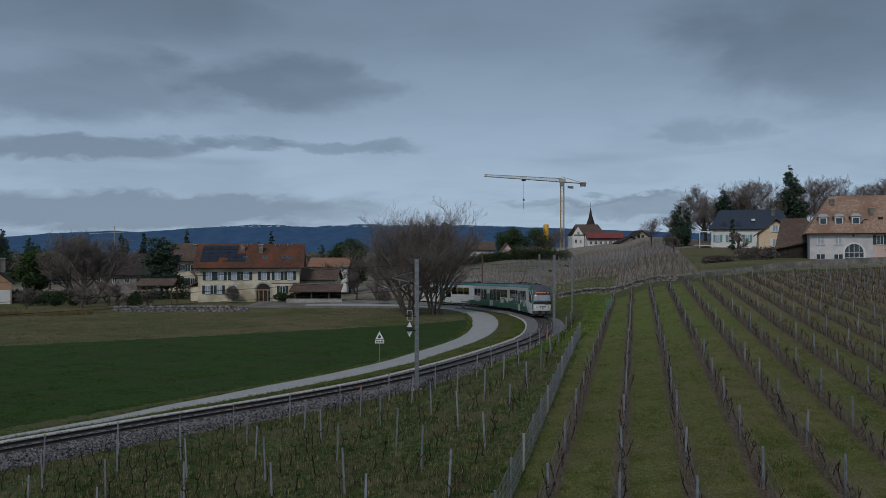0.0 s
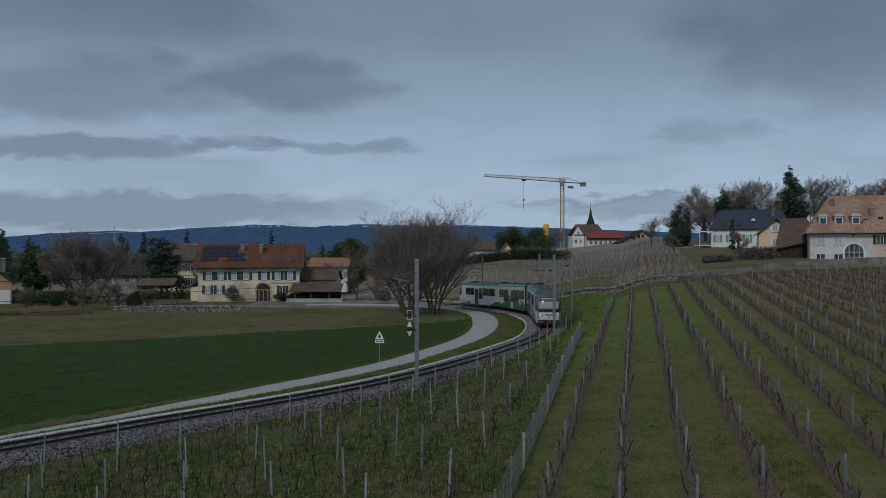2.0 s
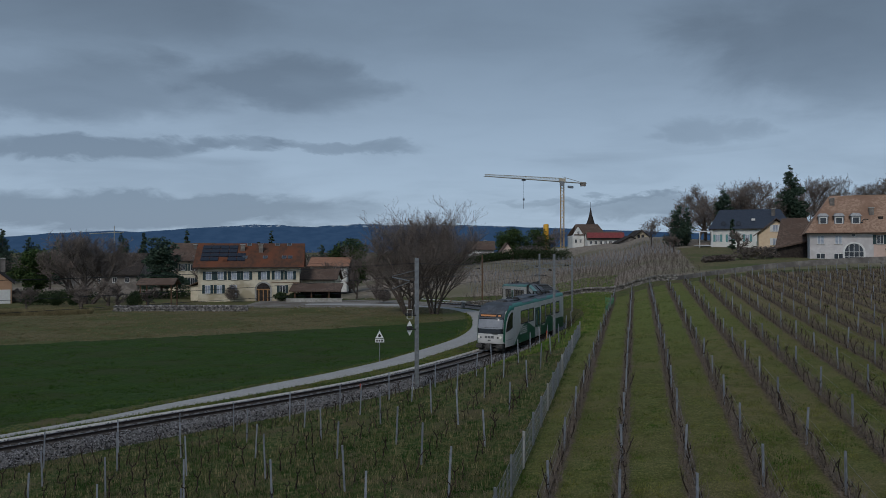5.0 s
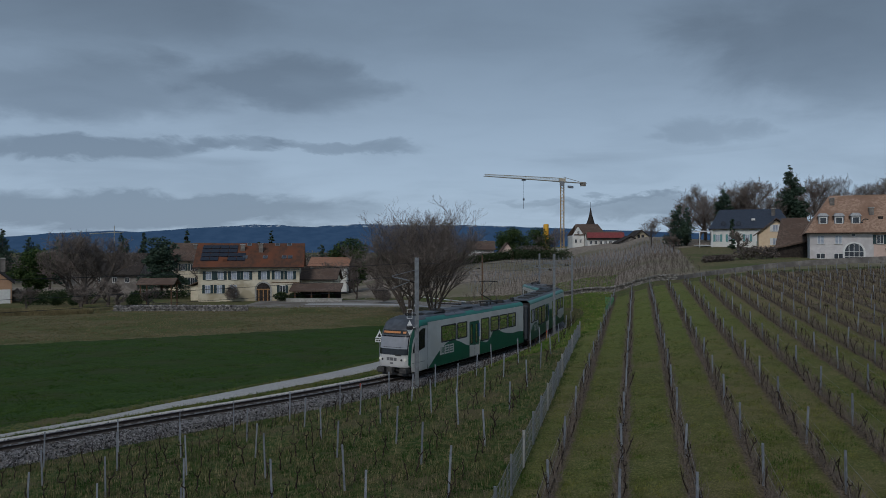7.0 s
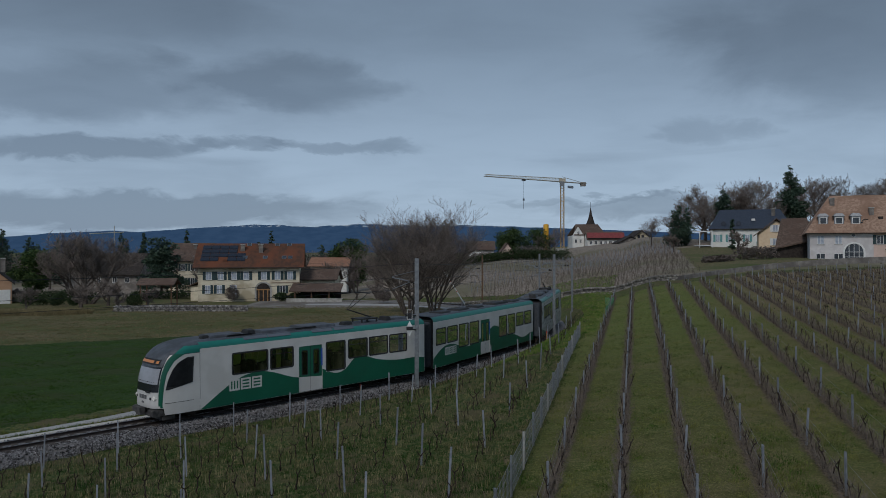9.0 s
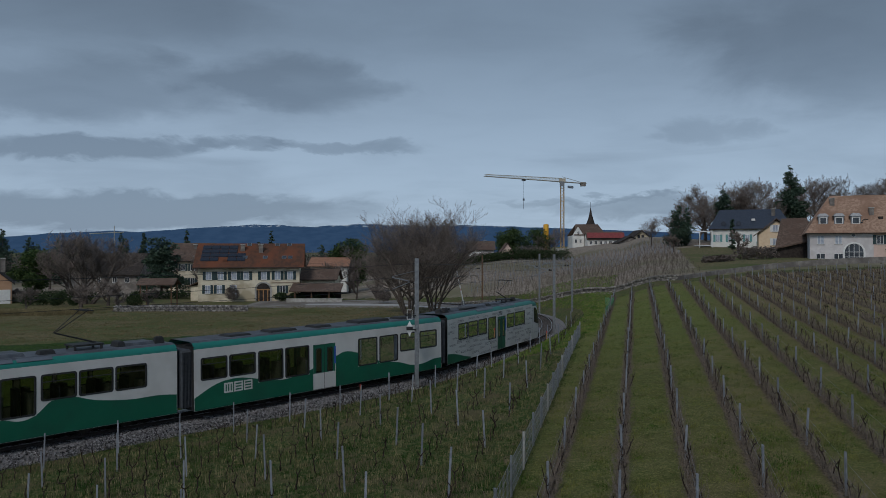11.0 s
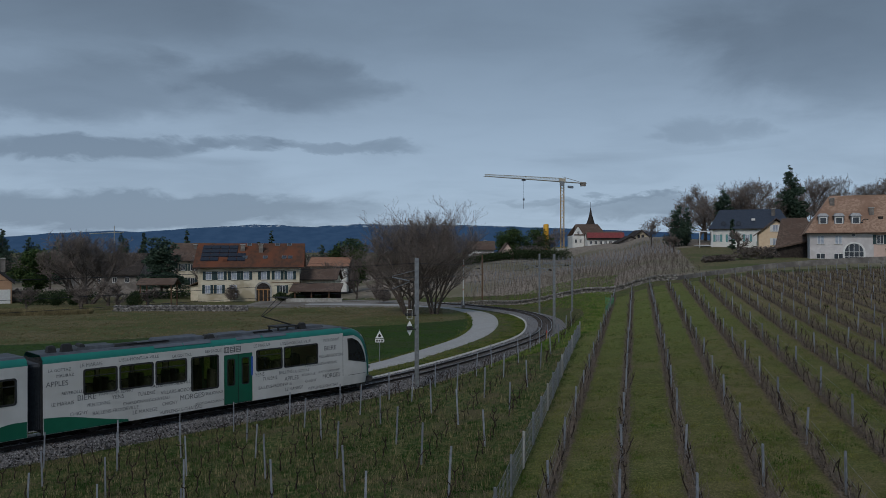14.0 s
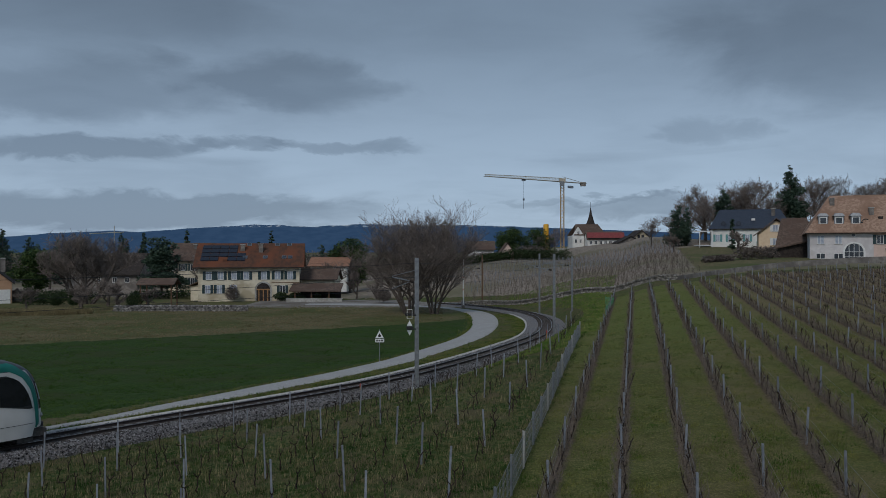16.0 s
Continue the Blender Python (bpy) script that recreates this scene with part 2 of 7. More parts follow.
def vineyard_mat():
    """Grass lanes with a bare strip of dark soil and prunings under each row of vines."""
    m = bpy.data.materials.new("vineyard_ground")
    m.use_nodes = True
    n = Nodes(m.node_tree)
    b = m.node_tree.nodes["Principled BSDF"]
    pos = n.add("NewGeometry").outputs["Position"]
    v = n.vmath("DOT_PRODUCT", pos, (ROW_N[0], ROW_N[1], 0))
    wob = n.math("MULTIPLY", n.math("SUBTRACT", n.noise(pos, 1.3, 4.0), 0.5), 0.5)
    cell = n.math("ADD", n.math("DIVIDE", n.math("SUBTRACT", n.math("ADD", v, wob), ROW_V), ROW_GAP), 0.5)
    off = n.math("ABSOLUTE", n.math("SUBTRACT", n.math("FRACT", n.math("ADD", cell, 100.0)), 0.5))
    lane = n.ramp(off, 0.03, 0.15)
    grass = n.mix(n.ramp(n.noise(pos, 6.0, 6.0, 0.65), 0.36, 0.64), (0.076, 0.1, 0.027), (0.175, 0.165, 0.062))
    grass = n.mix(n.ramp(n.noise(pos, 0.16, 3.0), 0.42, 0.62), grass, (0.165, 0.14, 0.066))
    grass = n.mix(n.math("MULTIPLY", n.ramp(n.noise(pos, 0.9, 5.0, 0.7), 0.45, 0.66), 0.75), grass, (0.085, 0.088, 0.026))
    grass = n.mix(n.math("MULTIPLY", n.ramp(n.noise(pos, 19.0, 3.0, 0.6), 0.46, 0.62), 0.6), grass, (0.045, 0.06, 0.016))
    grass = n.mix(n.math("MULTIPLY", n.ramp(n.noise(pos, 13.0, 3.0, 0.6), 0.54, 0.68), 0.5), grass, (0.3, 0.27, 0.12))
    along = n.vmath("DOT_PRODUCT", pos, (ROW_E[0], ROW_E[1], 0))
    worn = n.math("MULTIPLY", n.ramp(along, 34.0, 80.0), n.ramp(v, 2.0, 16.0))
    grass = n.mix(n.math("MULTIPLY", worn, 0.8), grass, (0.2, 0.15, 0.095))
    # Brighter green further along the rows, fading out to the right.
    upslope = n.math("MULTIPLY", n.ramp(along, 36.0, 66.0), n.math("SUBTRACT", 1.0, n.ramp(v, 3.0, 13.0)))
    grass = n.mix(n.math("MULTIPLY", n.math("MULTIPLY", upslope, n.ramp(n.noise(pos, 3.0, 5.0, 0.65), 0.3, 0.6)), 0.6), grass, (0.15, 0.19, 0.05))
    soil = n.mix(n.ramp(n.noise(pos, 9.0, 6.0, 0.7), 0.38, 0.6), (0.075, 0.055, 0.038), (0.2, 0.15, 0.1))
    m.node_tree.links.new(n.mix(lane, soil, grass), b.inputs["Base Color"])
    b.inputs["Roughness"].default_value = 0.95
    b.inputs["Specular IOR Level"].default_value = 0.1
    bn = n.add("Bump", Strength=1.0, Distance=0.06, Height=n.noise(pos, 7.0, 7.0, 0.7))
    m.node_tree.links.new(bn.outputs[0], b.inputs["Normal"])
    return m


VINEYARD = vineyard_mat()
STRIP = mat("rough_grass", (0.0289, 0.0597, 0.0121), (0.1251, 0.1202, 0.0497), 4.5, 0.95, 1.0, c3=(0.1058, 0.0885, 0.0464), scale3=0.5)
FIELD = mat("young_crop_field", (0.0156, 0.0421, 0.0066), (0.0452, 0.078, 0.0171), 3.2, 0.95, 1.0, c3=(0.039, 0.0546, 0.0171), scale3=0.12, stretch=(1, 2.4, 1), bump_scale=2.2)
MEADOW = mat("winter_meadow", (0.088, 0.092, 0.038), (0.178, 0.142, 0.082), 2.8, 0.95, 1.0, c3=(0.082, 0.098, 0.034), scale3=0.07, bump_scale=4.0)
HILL = mat("far_vineyard_soil", (0.1875, 0.1562, 0.125), (0.3, 0.25, 0.2063), 0.9, 0.95, 0.7, c3=(0.1562, 0.1438, 0.0875), scale3=0.03)
GRAVEL = mat("gravel_yard", (0.19, 0.175, 0.16), (0.27, 0.25, 0.23), 3.0, 0.95, 0.4, c3=(0.15, 0.13, 0.11), scale3=0.2)
ASPHALT = mat("pale_asphalt", (0.34, 0.335, 0.33), (0.42, 0.41, 0.4), 5.0, 0.9, 0.3, c3=(0.36, 0.35, 0.335), scale3=0.4)
BALLAST = mat("ballast_bed", (0.07, 0.068, 0.07), (0.3, 0.29, 0.295), 14.0, 0.95, 1.0, c3=(0.2, 0.185, 0.178), scale3=0.6)
STONE = mat("ballast_stone", (0.072, 0.0698, 0.072), (0.2304, 0.2232, 0.2268), 9.0, 0.9, 0.4, vary=0.9, island=True)
STEEL = mat("brown_rail_steel", (0.035, 0.028, 0.026), (0.06, 0.045, 0.04), 9.0, 0.55, 0.2, 0.5)
RAILTOP = mat("bright_rail_head", (0.2, 0.2, 0.21), (0.3, 0.3, 0.31), 6.0, 0.32, 0, 0.9)
SLEEPER = mat("dark_sleeper", (0.05, 0.042, 0.038), (0.09, 0.078, 0.07), 7.0, 0.9, 0.5, vary=0.2)
CONCRETE = mat("weathered_concrete", (0.36, 0.35, 0.33), (0.46, 0.45, 0.43), 6.0, 0.9, 0.4, c3=(0.3, 0.29, 0.26), scale3=0.8)
KERBSTONE = mat("pale_kerb_concrete", (0.5, 0.49, 0.46), (0.6, 0.585, 0.55), 5.0, 0.9, 0.4)
GALV = mat("galvanised_steel", (0.2, 0.21, 0.23), (0.27, 0.285, 0.3), 5.0, 0.5, 0.1, 0.6)
POSTM = mat("grey_post_steel", (0.19, 0.205, 0.235), (0.27, 0.285, 0.315), 4.0, 0.6, 0.1, 0.2, vary=0.25)
DARK = mat("black_rubber", (0.012, 0.012, 0.013), (0.022, 0.022, 0.023), 8.0, 0.7, 0.2, local=True)
UNDER = mat("dusty_underframe", (0.04, 0.038, 0.037), (0.085, 0.08, 0.076), 5.0, 0.8, 0.3, local=True)
CARWHITE = mat("white_train_paint", (0.608, 0.5966, 0.5806), (0.5776, 0.5662, 0.5491), 0.9, 0.36, c3=(0.532, 0.5206, 0.5017), scale3=0.6, local=True)
CARGREEN = mat("dark_green_train_paint", (0.006, 0.105, 0.062), (0.008, 0.12, 0.07), 1.2, 0.34, c3=(0.008, 0.094, 0.057), scale3=0.6, local=True)
CARTEAL = mat("teal_green_train_paint", (0.006, 0.155, 0.125), (0.008, 0.175, 0.14), 1.2, 0.36, local=True)
CARROOF = mat("grey_train_roof", (0.055, 0.064, 0.08), (0.09, 0.1, 0.118), 3.0, 0.6, 0.15, local=True, c3=(0.045, 0.048, 0.055), scale3=0.9)
CARBLUE = mat("steel_blue_roof_panel", (0.095, 0.11, 0.135), (0.12, 0.135, 0.16), 2.0, 0.45, local=True)
LETTER = mat("grey_lettering", (0.12, 0.12, 0.125), (0.15, 0.15, 0.155), 3.0, 0.6, local=True)
LETTERPALE = mat("pale_grey_lettering", (0.36, 0.36, 0.36), (0.42, 0.42, 0.42), 3.0, 0.6, local=True)
SEAT = mat("seat_cloth", (0.03, 0.04, 0.045), (0.05, 0.06, 0.06), 8.0, 0.9, local=True)
INSIDE = mat("train_interior", (0.34, 0.34, 0.31), (0.4, 0.4, 0.36), 2.0, 0.7, local=True)
TRAINGLASS = glass("tinted_train_glass", (0.64, 0.62, 0.4))
FRONTGLASS = glass("windscreen_glass", (0.45, 0.48, 0.5))
ORANGE = glow("amber_display", (0.5, 0.2, 0.07), 0.07)
LAMPW = glow("white_headlamp", (0.7, 0.68, 0.62), 0.12)
WHITEP = mat("white_paint", (0.75, 0.75, 0.74), (0.68, 0.68, 0.67), 3.0, 0.5)
REDP = mat("red_paint", (0.5, 0.05, 0.03), (0.4, 0.04, 0.03), 3.0, 0.5)
BLUEP = mat("blue_sticker", (0.02, 0.08, 0.35), (0.03, 0.1, 0.4), 3.0, 0.5)


# ---- building with meshes ----
class Bag:
    """Vertices and faces of one mesh."""

    def __init__(self):
        self.v, self.f = [], []

    def box(self, x0, x1, y0, y1, z0, z1):
        k = len(self.v)
        self.v += [(x, y, z) for x in (x0, x1) for y in (y0, y1) for z in (z0, z1)]
        self.f += [tuple(k + i for i in q) for q in ((0, 1, 3, 2), (4, 6, 7, 5), (0, 4, 5, 1), (2, 3, 7, 6), (0, 2, 6, 4), (1, 5, 7, 3))]
        return self

    def cbox(self, x, y, z, a, b, c):
        return self.box(x - a / 2, x + a / 2, y - b / 2, y + b / 2, z - c / 2, z + c / 2)

    def poly(self, pts):
        k = len(self.v)
        self.v += [tuple(p) for p in pts]
        self.f.append(tuple(range(k, k + len(pts))))
        return self

    def slab(self, pts, d):
        """A flat outline pushed by the vector d into a solid."""
        k, n = len(self.v), len(pts)
        self.v += [tuple(p) for p in pts] + [(p[0] + d[0], p[1] + d[1], p[2] + d[2]) for p in pts]
        self.f += [tuple(range(k, k + n))[::-1], tuple(range(k + n, k + 2 * n))]
        self.f += [(k + i, k + (i + 1) % n, k + n + (i + 1) % n, k + n + i) for i in range(n)]
        return self

    def rings(self, rings, close=True, caps=True):
        k, n = len(self.v), len(rings[0])
        for r in rings:
            self.v += [tuple(p) for p in r]
        for i in range(len(rings) - 1):
            for j in range(n if close else n - 1):
                self.f.append((k + i * n + j, k + i * n + (j + 1) % n, k + (i + 1) * n + (j + 1) % n, k + (i + 1) * n + j))
        if close and caps:
            self.f += [tuple(range(k, k + n))[::-1], tuple(k + (len(rings) - 1) * n + j for j in range(n))]
        return self

    def tube(self, a, b, r0, r1=None, n=6, caps=True):
        a, b = Vector(a), Vector(b)
        r1 = r0 if r1 is None else r1
        d = (b - a).normalized()
        s = d.cross(Vector((0, 0, 1)) if abs(d.z) < 0.9 else Vector((1, 0, 0))).normalized()
        t = d.cross(s)
        ring = lambda c, r: [c + (s * math.cos(2 * math.pi * i / n) + t * math.sin(2 * math.pi * i / n)) * r for i in range(n)]
        return self.rings([ring(a, r0), ring(b, r1)], True, caps)

    def line(self, pts, r, n=5):
        """One round skin along a line of points."""
        pts, rings = [Vector(q) for q in pts], []
        for i, c in enumerate(pts):
            d = (pts[min(i + 1, len(pts) - 1)] - pts[max(i - 1, 0)]).normalized()
            s = d.cross(Vector((0, 0, 1)) if abs(d.z) < 0.9 else Vector((1, 0, 0))).normalized()
            t = d.cross(s)
            rings.append([c + (s * math.cos(2 * math.pi * k / n) + t * math.sin(2 * math.pi * k / n)) * r for k in range(n)])
        return self.rings(rings)

    def mesh(self, name, mats, smooth_it=False):
        me = bpy.data.meshes.new(name)
        me.from_pydata([tuple(p) for p in self.v], [], self.f)
        for m in (mats if isinstance(mats, (list, tuple)) else [mats]):
            me.materials.append(m)
        if smooth_it:
            me.polygons.foreach_set("use_smooth", [True] * len(me.polygons))
        me.update()
        return me


def part(name, bag, m, parent=None, label="", smooth_it=False):
    ob = new(name, bag if isinstance(bag, bpy.types.Mesh) else bag.mesh(name, m, smooth_it))
    ob.parent = parent
    if label:
        tagged(ob, label)
    return ob


def thing(name, label, category, group="", kind="", m=None):
    ob = new(name)
    if m is not None:
        ob.matrix_world = m
    return tagged(ob, label, category, group, kind)


def array_mesh(name, verts, faces, m):
    me = bpy.data.meshes.new(name)
    verts, faces = np.asarray(verts, np.float32), np.asarray(faces, np.int32)
    me.vertices.add(len(verts))
    me.vertices.foreach_set("co", verts.ravel())
    k = faces.shape[1]
    me.loops.add(faces.size)
    me.loops.foreach_set("vertex_index", faces.ravel())
    me.polygons.add(len(faces))
    me.polygons.foreach_set("loop_start", np.arange(0, faces.size, k, dtype=np.int32))
    me.polygons.foreach_set("loop_total", np.full(len(faces), k, np.int32))
    for one in (m if isinstance(m, (list, tuple)) else [m]):
        me.materials.append(one)
    me.update(calc_edges=True)
    return me


# ---- ground ----
def axis(near0, near1, step, far0, far1):
    a, d, v = list(np.arange(near0, near1, step)), step, near1
    while v < far1:
        a.append(v)
        d *= 1.1
        v += d
    a.append(far1)
    d, v, lo = step, near0, []
    while v > far0:
        d *= 1.1
        v -= d
        lo.append(max(v, far0))
    return np.array(lo[::-1] + a)


CROP_EDGE = spline([(-200, -5), (-100, 44), (-43, 72.8), (-31.6, 78.6), (-18.3, 85.8), (-5.9, 93.5), (0, 98), (3, 101)], 1.0)


def build_ground():
    xs, ys = axis(-42, 62, 0.45, -4000, 4000), axis(10, 150, 0.45, -600, 4500)
    gx, gy = np.meshgrid(xs, ys)
    x, y = gx.ravel(), gy.ravel()
    z = ground_z(x, y)
    rng = np.random.default_rng(3)
    near = smooth(220, 120, np.hypot(x, y))
    dist, k = line_dist(TRACK, TRACK_T, x, y)
    lump = np.array([noise.noise((a * 0.35, b * 0.35, 0)) + 0.5 * noise.noise((a * 1.3, b * 1.3, 3)) for a, b in zip(x, y)]) if len(x) < 400000 else 0
    beside, _ = line_dist(ROAD, ROAD_T, x, y)
    z = z + near * smooth(2.0, 3.5, np.abs(dist)) * smooth(1.3, 2.6, np.abs(beside)) * (lump * 0.07 + rng.uniform(-0.03, 0.03, len(x)))
    n = len(xs)
    i = np.arange(len(ys) - 1)[:, None] * n + np.arange(n - 1)[None]
    faces = np.stack([i, i + 1, i + n + 1, i + n], -1).reshape(-1, 4)
    me = array_mesh("ground", np.stack([x, y, z], 1), faces, [VINEYARD, STRIP, FIELD, MEADOW, HILL, GRAVEL])
    c = faces[:, 0]
    fx, fy, fd = x[c], y[c], dist[c]
    u, v = vine_uv(fx, fy)
    wob = rng.normal(0, 0.12, len(c))
    crop = np.interp(fx, CROP_EDGE[:, 0], CROP_EDGE[:, 1])
    idx = np.full(len(c), 1)
    idx[(v > FENCE_V - 0.3)] = 0
    idx[(u > 92.5 + wob + np.clip(v - 2, 0, 14) * 0.95)] = 1
    left = fd < -2
    idx[left & (fy > crop + wob)] = 3
    idx[left & (fy <= crop + wob)] = 2
    rd, _ = line_dist(ROAD, ROAD_T, fx, fy)
    idx[left & (np.abs(rd) < 2.2 + wob)] = 1
    idx[left & (rd > 0) & (fd > -9)] = 1
    yard = left & (fx > -34) & (fx < 2) & (fy > 124 + wob) & (fy < 150)
    idx[yard] = 5
    idx[(fy > 100) & (fd > 9 + wob) & (u > 97 + np.clip(v - 2, 0, 14) * 0.95)] = 4
    idx[(fy > 160) & (fx > -10)] = 4
    idx[(fy > 112) & (fx > 34 + (fy - 100) * 0.27 + wob) & (fy < 185)] = 3
    idx[(np.hypot(fx, fy) > 330)] = 3
    me.polygons.foreach_set("material_index", idx.astype(np.int32))
    me.polygons.foreach_set("use_smooth", np.ones(len(c), bool))
    tagged(new("ground", me), "grass, crop field and vineyard soil rising from the railway", "ground", kind="structure")


build_ground()


def band(name, profile, m, s0, s1, step=0.5):
    """A solid band along the railway: profile points are (metres to the right, height over the rail)."""
    ss = np.arange(s0, s1, step)
    v = []
    for off, h in profile:
        x, y, z = on_track(ss, off)
        v.append(np.stack([x, y, z + h], 1))
    k = len(profile)
    v = np.stack(v, 1).reshape(-1, 3)
    i = np.arange(len(ss) - 1)[:, None] * k + np.arange(k - 1)[None]
    f = np.stack([i, i + 1, i + k + 1, i + k], -1).reshape(-1, 4)
    return array_mesh(name, v, f, m)


S_END = float(TRACK_S[-1]) - 1
tagged(new("ballast_bed", band("ballast_bed", [(-2.2, -0.4), (-1.5, -0.2), (-0.8, -0.16), (0.8, -0.16), (1.25, -0.2), (1.95, -0.7)], BALLAST, 1, S_END)),
       "grey crushed stone ballast under the railway", "ballast", kind="structure")
tagged(new("kerb", band("kerb", [(-2.36, -0.85), (-2.33, -0.27), (-2.19, -0.27), (-2.19, -0.85)], KERBSTONE, 1, 158)), "pale concrete edging along the ballast", "kerb", kind="structure")
BEND = TRACK_S[(TRACK[:, 1] > 64) & (TRACK[:, 1] < 112) & (TRACK[:, 0] > 3)]
tagged(new("gravel_apron", band("gravel_apron", [(1.2, -0.2), (1.9, -0.26), (3.0, -0.36), (3.7, -0.9)], BALLAST, float(BEND[0]), float(BEND[-1]))), "grey gravel apron outside the bend of the railway", "gravel", kind="structure")
railway = thing("railway_track", "metre-gauge railway track on dark sleepers in ballast", "railway track")
for o in (-0.53, 0.53):
    rail = part("rail", band("rail", [(o - 0.06, -0.17), (o - 0.012, -0.14), (o - 0.012, -0.05), (o - 0.035, -0.03), (o - 0.035, -0.001), (o + 0.035, -0.001), (o + 0.035, -0.03), (o + 0.012, -0.05), (o + 0.012, -0.14), (o + 0.06, -0.17)], STEEL, 1, S_END), None, railway)
    part("rail_head", band("rail_head", [(o - 0.025, 0.0), (o + 0.025, 0.0)], RAILTOP, 1, S_END), None, rail, "polished running surface of the rail")


def build_road():
    v = []
    for off, h in ((-1.45, -0.08), (-1.25, 0.035), (-0.7, 0.06), (0, 0.07), (0.7, 0.06), (1.25, 0.035), (1.45, -0.08)):
        o = off / 2.5 * np.interp(ROAD[:, 1], [36, 40, 43, 48, 60, 75], [0.5, 0.8, 1.2, 2.0, 2.5, 3.0])
        x, y = ROAD[:, 0] + o * ROAD_T[:, 1], ROAD[:, 1] - o * ROAD_T[:, 0]
        v.append(np.stack([x, y, ground_z(x, y) + h], 1))
    v = np.stack(v, 1).reshape(-1, 3)
    i = np.arange(len(ROAD) - 1)[:, None] * 7 + np.arange(6)[None]
    f = np.stack([i, i + 1, i + 8, i + 7], -1).reshape(-1, 4)
    tagged(new("road", array_mesh("road", v, f, ASPHALT)), "narrow pale asphalt lane curving beside the railway", "road", kind="structure")


build_road()

# ---- train ----
HALF, SILL, EAVE, TOP = 1.32, 0.38, 3.47, 3.84
END_LEN, MID_LEN, GAP = 18.3, 18.1, 0.75
# openings along a car, from its coupled end: start, end, lower and upper edge
END_WINDOWS = [(1.58, 3.06, 1.92, 3.03), (3.2, 4.71, 1.92, 3.03), (4.85, 6.32, 1.92, 3.03), (6.56, 7.95, 1.36, 3.03), (10.22, 11.7, 1.92, 3.03), (11.87, 14.02, 1.92, 3.03)]
END_DOOR = (8.24, 9.84)
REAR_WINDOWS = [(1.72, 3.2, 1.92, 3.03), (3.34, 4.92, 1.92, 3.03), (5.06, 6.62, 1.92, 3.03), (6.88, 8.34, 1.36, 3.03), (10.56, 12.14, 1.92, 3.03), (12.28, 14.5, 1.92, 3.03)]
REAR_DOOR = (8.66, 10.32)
MID_WINDOWS = [(0.4, 1.86, 1.88, 2.98), (2.02, 3.56, 1.88, 2.98), (3.77, 5.33, 1.36, 2.98), (5.51, 7.1, 1.36, 2.98), (10.78, 12.3, 1.36, 2.98), (12.52, 14.06, 1.36, 2.98), (14.3, 15.86, 1.88, 2.98), (16.06, 17.64, 1.88, 2.98)]
MID_DOOR = (7.4, 9.03)
NOSE = 2.45
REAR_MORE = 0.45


def curve(points, x):
    fine = spline(points, 0.05)
    return np.interp(x, fine[:, 0], fine[:, 1])


def nose_front(z):
    """How far the front reaches at the height z."""
    return float(np.interp(z, [0.3, 0.9, 1.5, 2.0, 2.5, 2.9, 3.2, 3.45, 3.62, 3.75, 3.84], [2.2, 2.34, 2.32, 2.26, 2.13, 1.97, 1.76, 1.46, 1.1, 0.58, 0.0]))


def nose_wide(z):
    return float(np.interp(z, [0.3, 0.9, EAVE, EAVE + 0.08, EAVE + 0.2, EAVE + 0.3, TOP], [1.28, HALF, HALF, 1.31, 1.24, 1.1, 0.9]))


def nose_at(a, z, out=0.0):
    """A point of the nose: a runs from -1 (right side wall) over 0 (front) to 1 (left side wall)."""
    th = a * math.pi / 2
    c, s = abs(math.cos(th)) ** (2 / 4.4), abs(math.sin(th)) ** (2 / 4.4)
    x, y = nose_front(z) * c, nose_wide(z) * s * (1 if a > 0 else -1)
    n = Vector((c, s * (1 if a > 0 else -1), 0.25 * max(0, z - 1.6))).normalized()
    return (x + n.x * out, y + n.y * out, z + n.z * out)


def nose_patch(a0, a1, z0, z1, out, na=10, nz=6, shape=None):
    bag = Bag()
    rows = []
    for i in range(nz + 1):
        z = z0 + (z1 - z0) * i / nz
        lo, hi = shape(z) if shape else (a0, a1)
        rows.append([nose_at(lo + (hi - lo) * j / na, z, out) for j in range(na + 1)])
    return bag.rings(rows, False)


def wall_side(length, x0, openings, y, thick=0.05):
    """A side wall as one skin, with its openings left free and their reveals turned inwards."""
    s = 1 if y > 0 else -1
    bag, seen_at = Bag(), {}
    xs = sorted({0.0, length, *[v for o in openings for v in o[:2]]})
    zs = sorted({SILL, EAVE, *[v for o in openings for v in o[2:]]})

    def vert(x, z, d=0.0):
        key = (round(x, 4), round(z, 4), d)
        if key not in seen_at:
            seen_at[key] = len(bag.v)
            bag.v.append((x0 + x, y - s * d, z))
        return seen_at[key]

    for xa, xb in zip(xs[:-1], xs[1:]):
        for za, zb in zip(zs[:-1], zs[1:]):
            if any(o[0] - 1e-6 <= xa and xb <= o[1] + 1e-6 and o[2] - 1e-6 <= za and zb <= o[3] + 1e-6 for o in openings):
                continue
            f = (vert(xa, za), vert(xb, za), vert(xb, zb), vert(xa, zb))
            bag.f.append(f if s < 0 else f[::-1])
    for a, b, lo, hi in openings:
        c = [(a, lo), (b, lo), (b, hi), (a, hi)]
        for (ax, az), (bx, bz) in zip(c, c[1:] + c[:1]):
            bag.f.append((vert(ax, az), vert(bx, bz), vert(bx, bz, thick), vert(ax, az, thick)))
    return bag


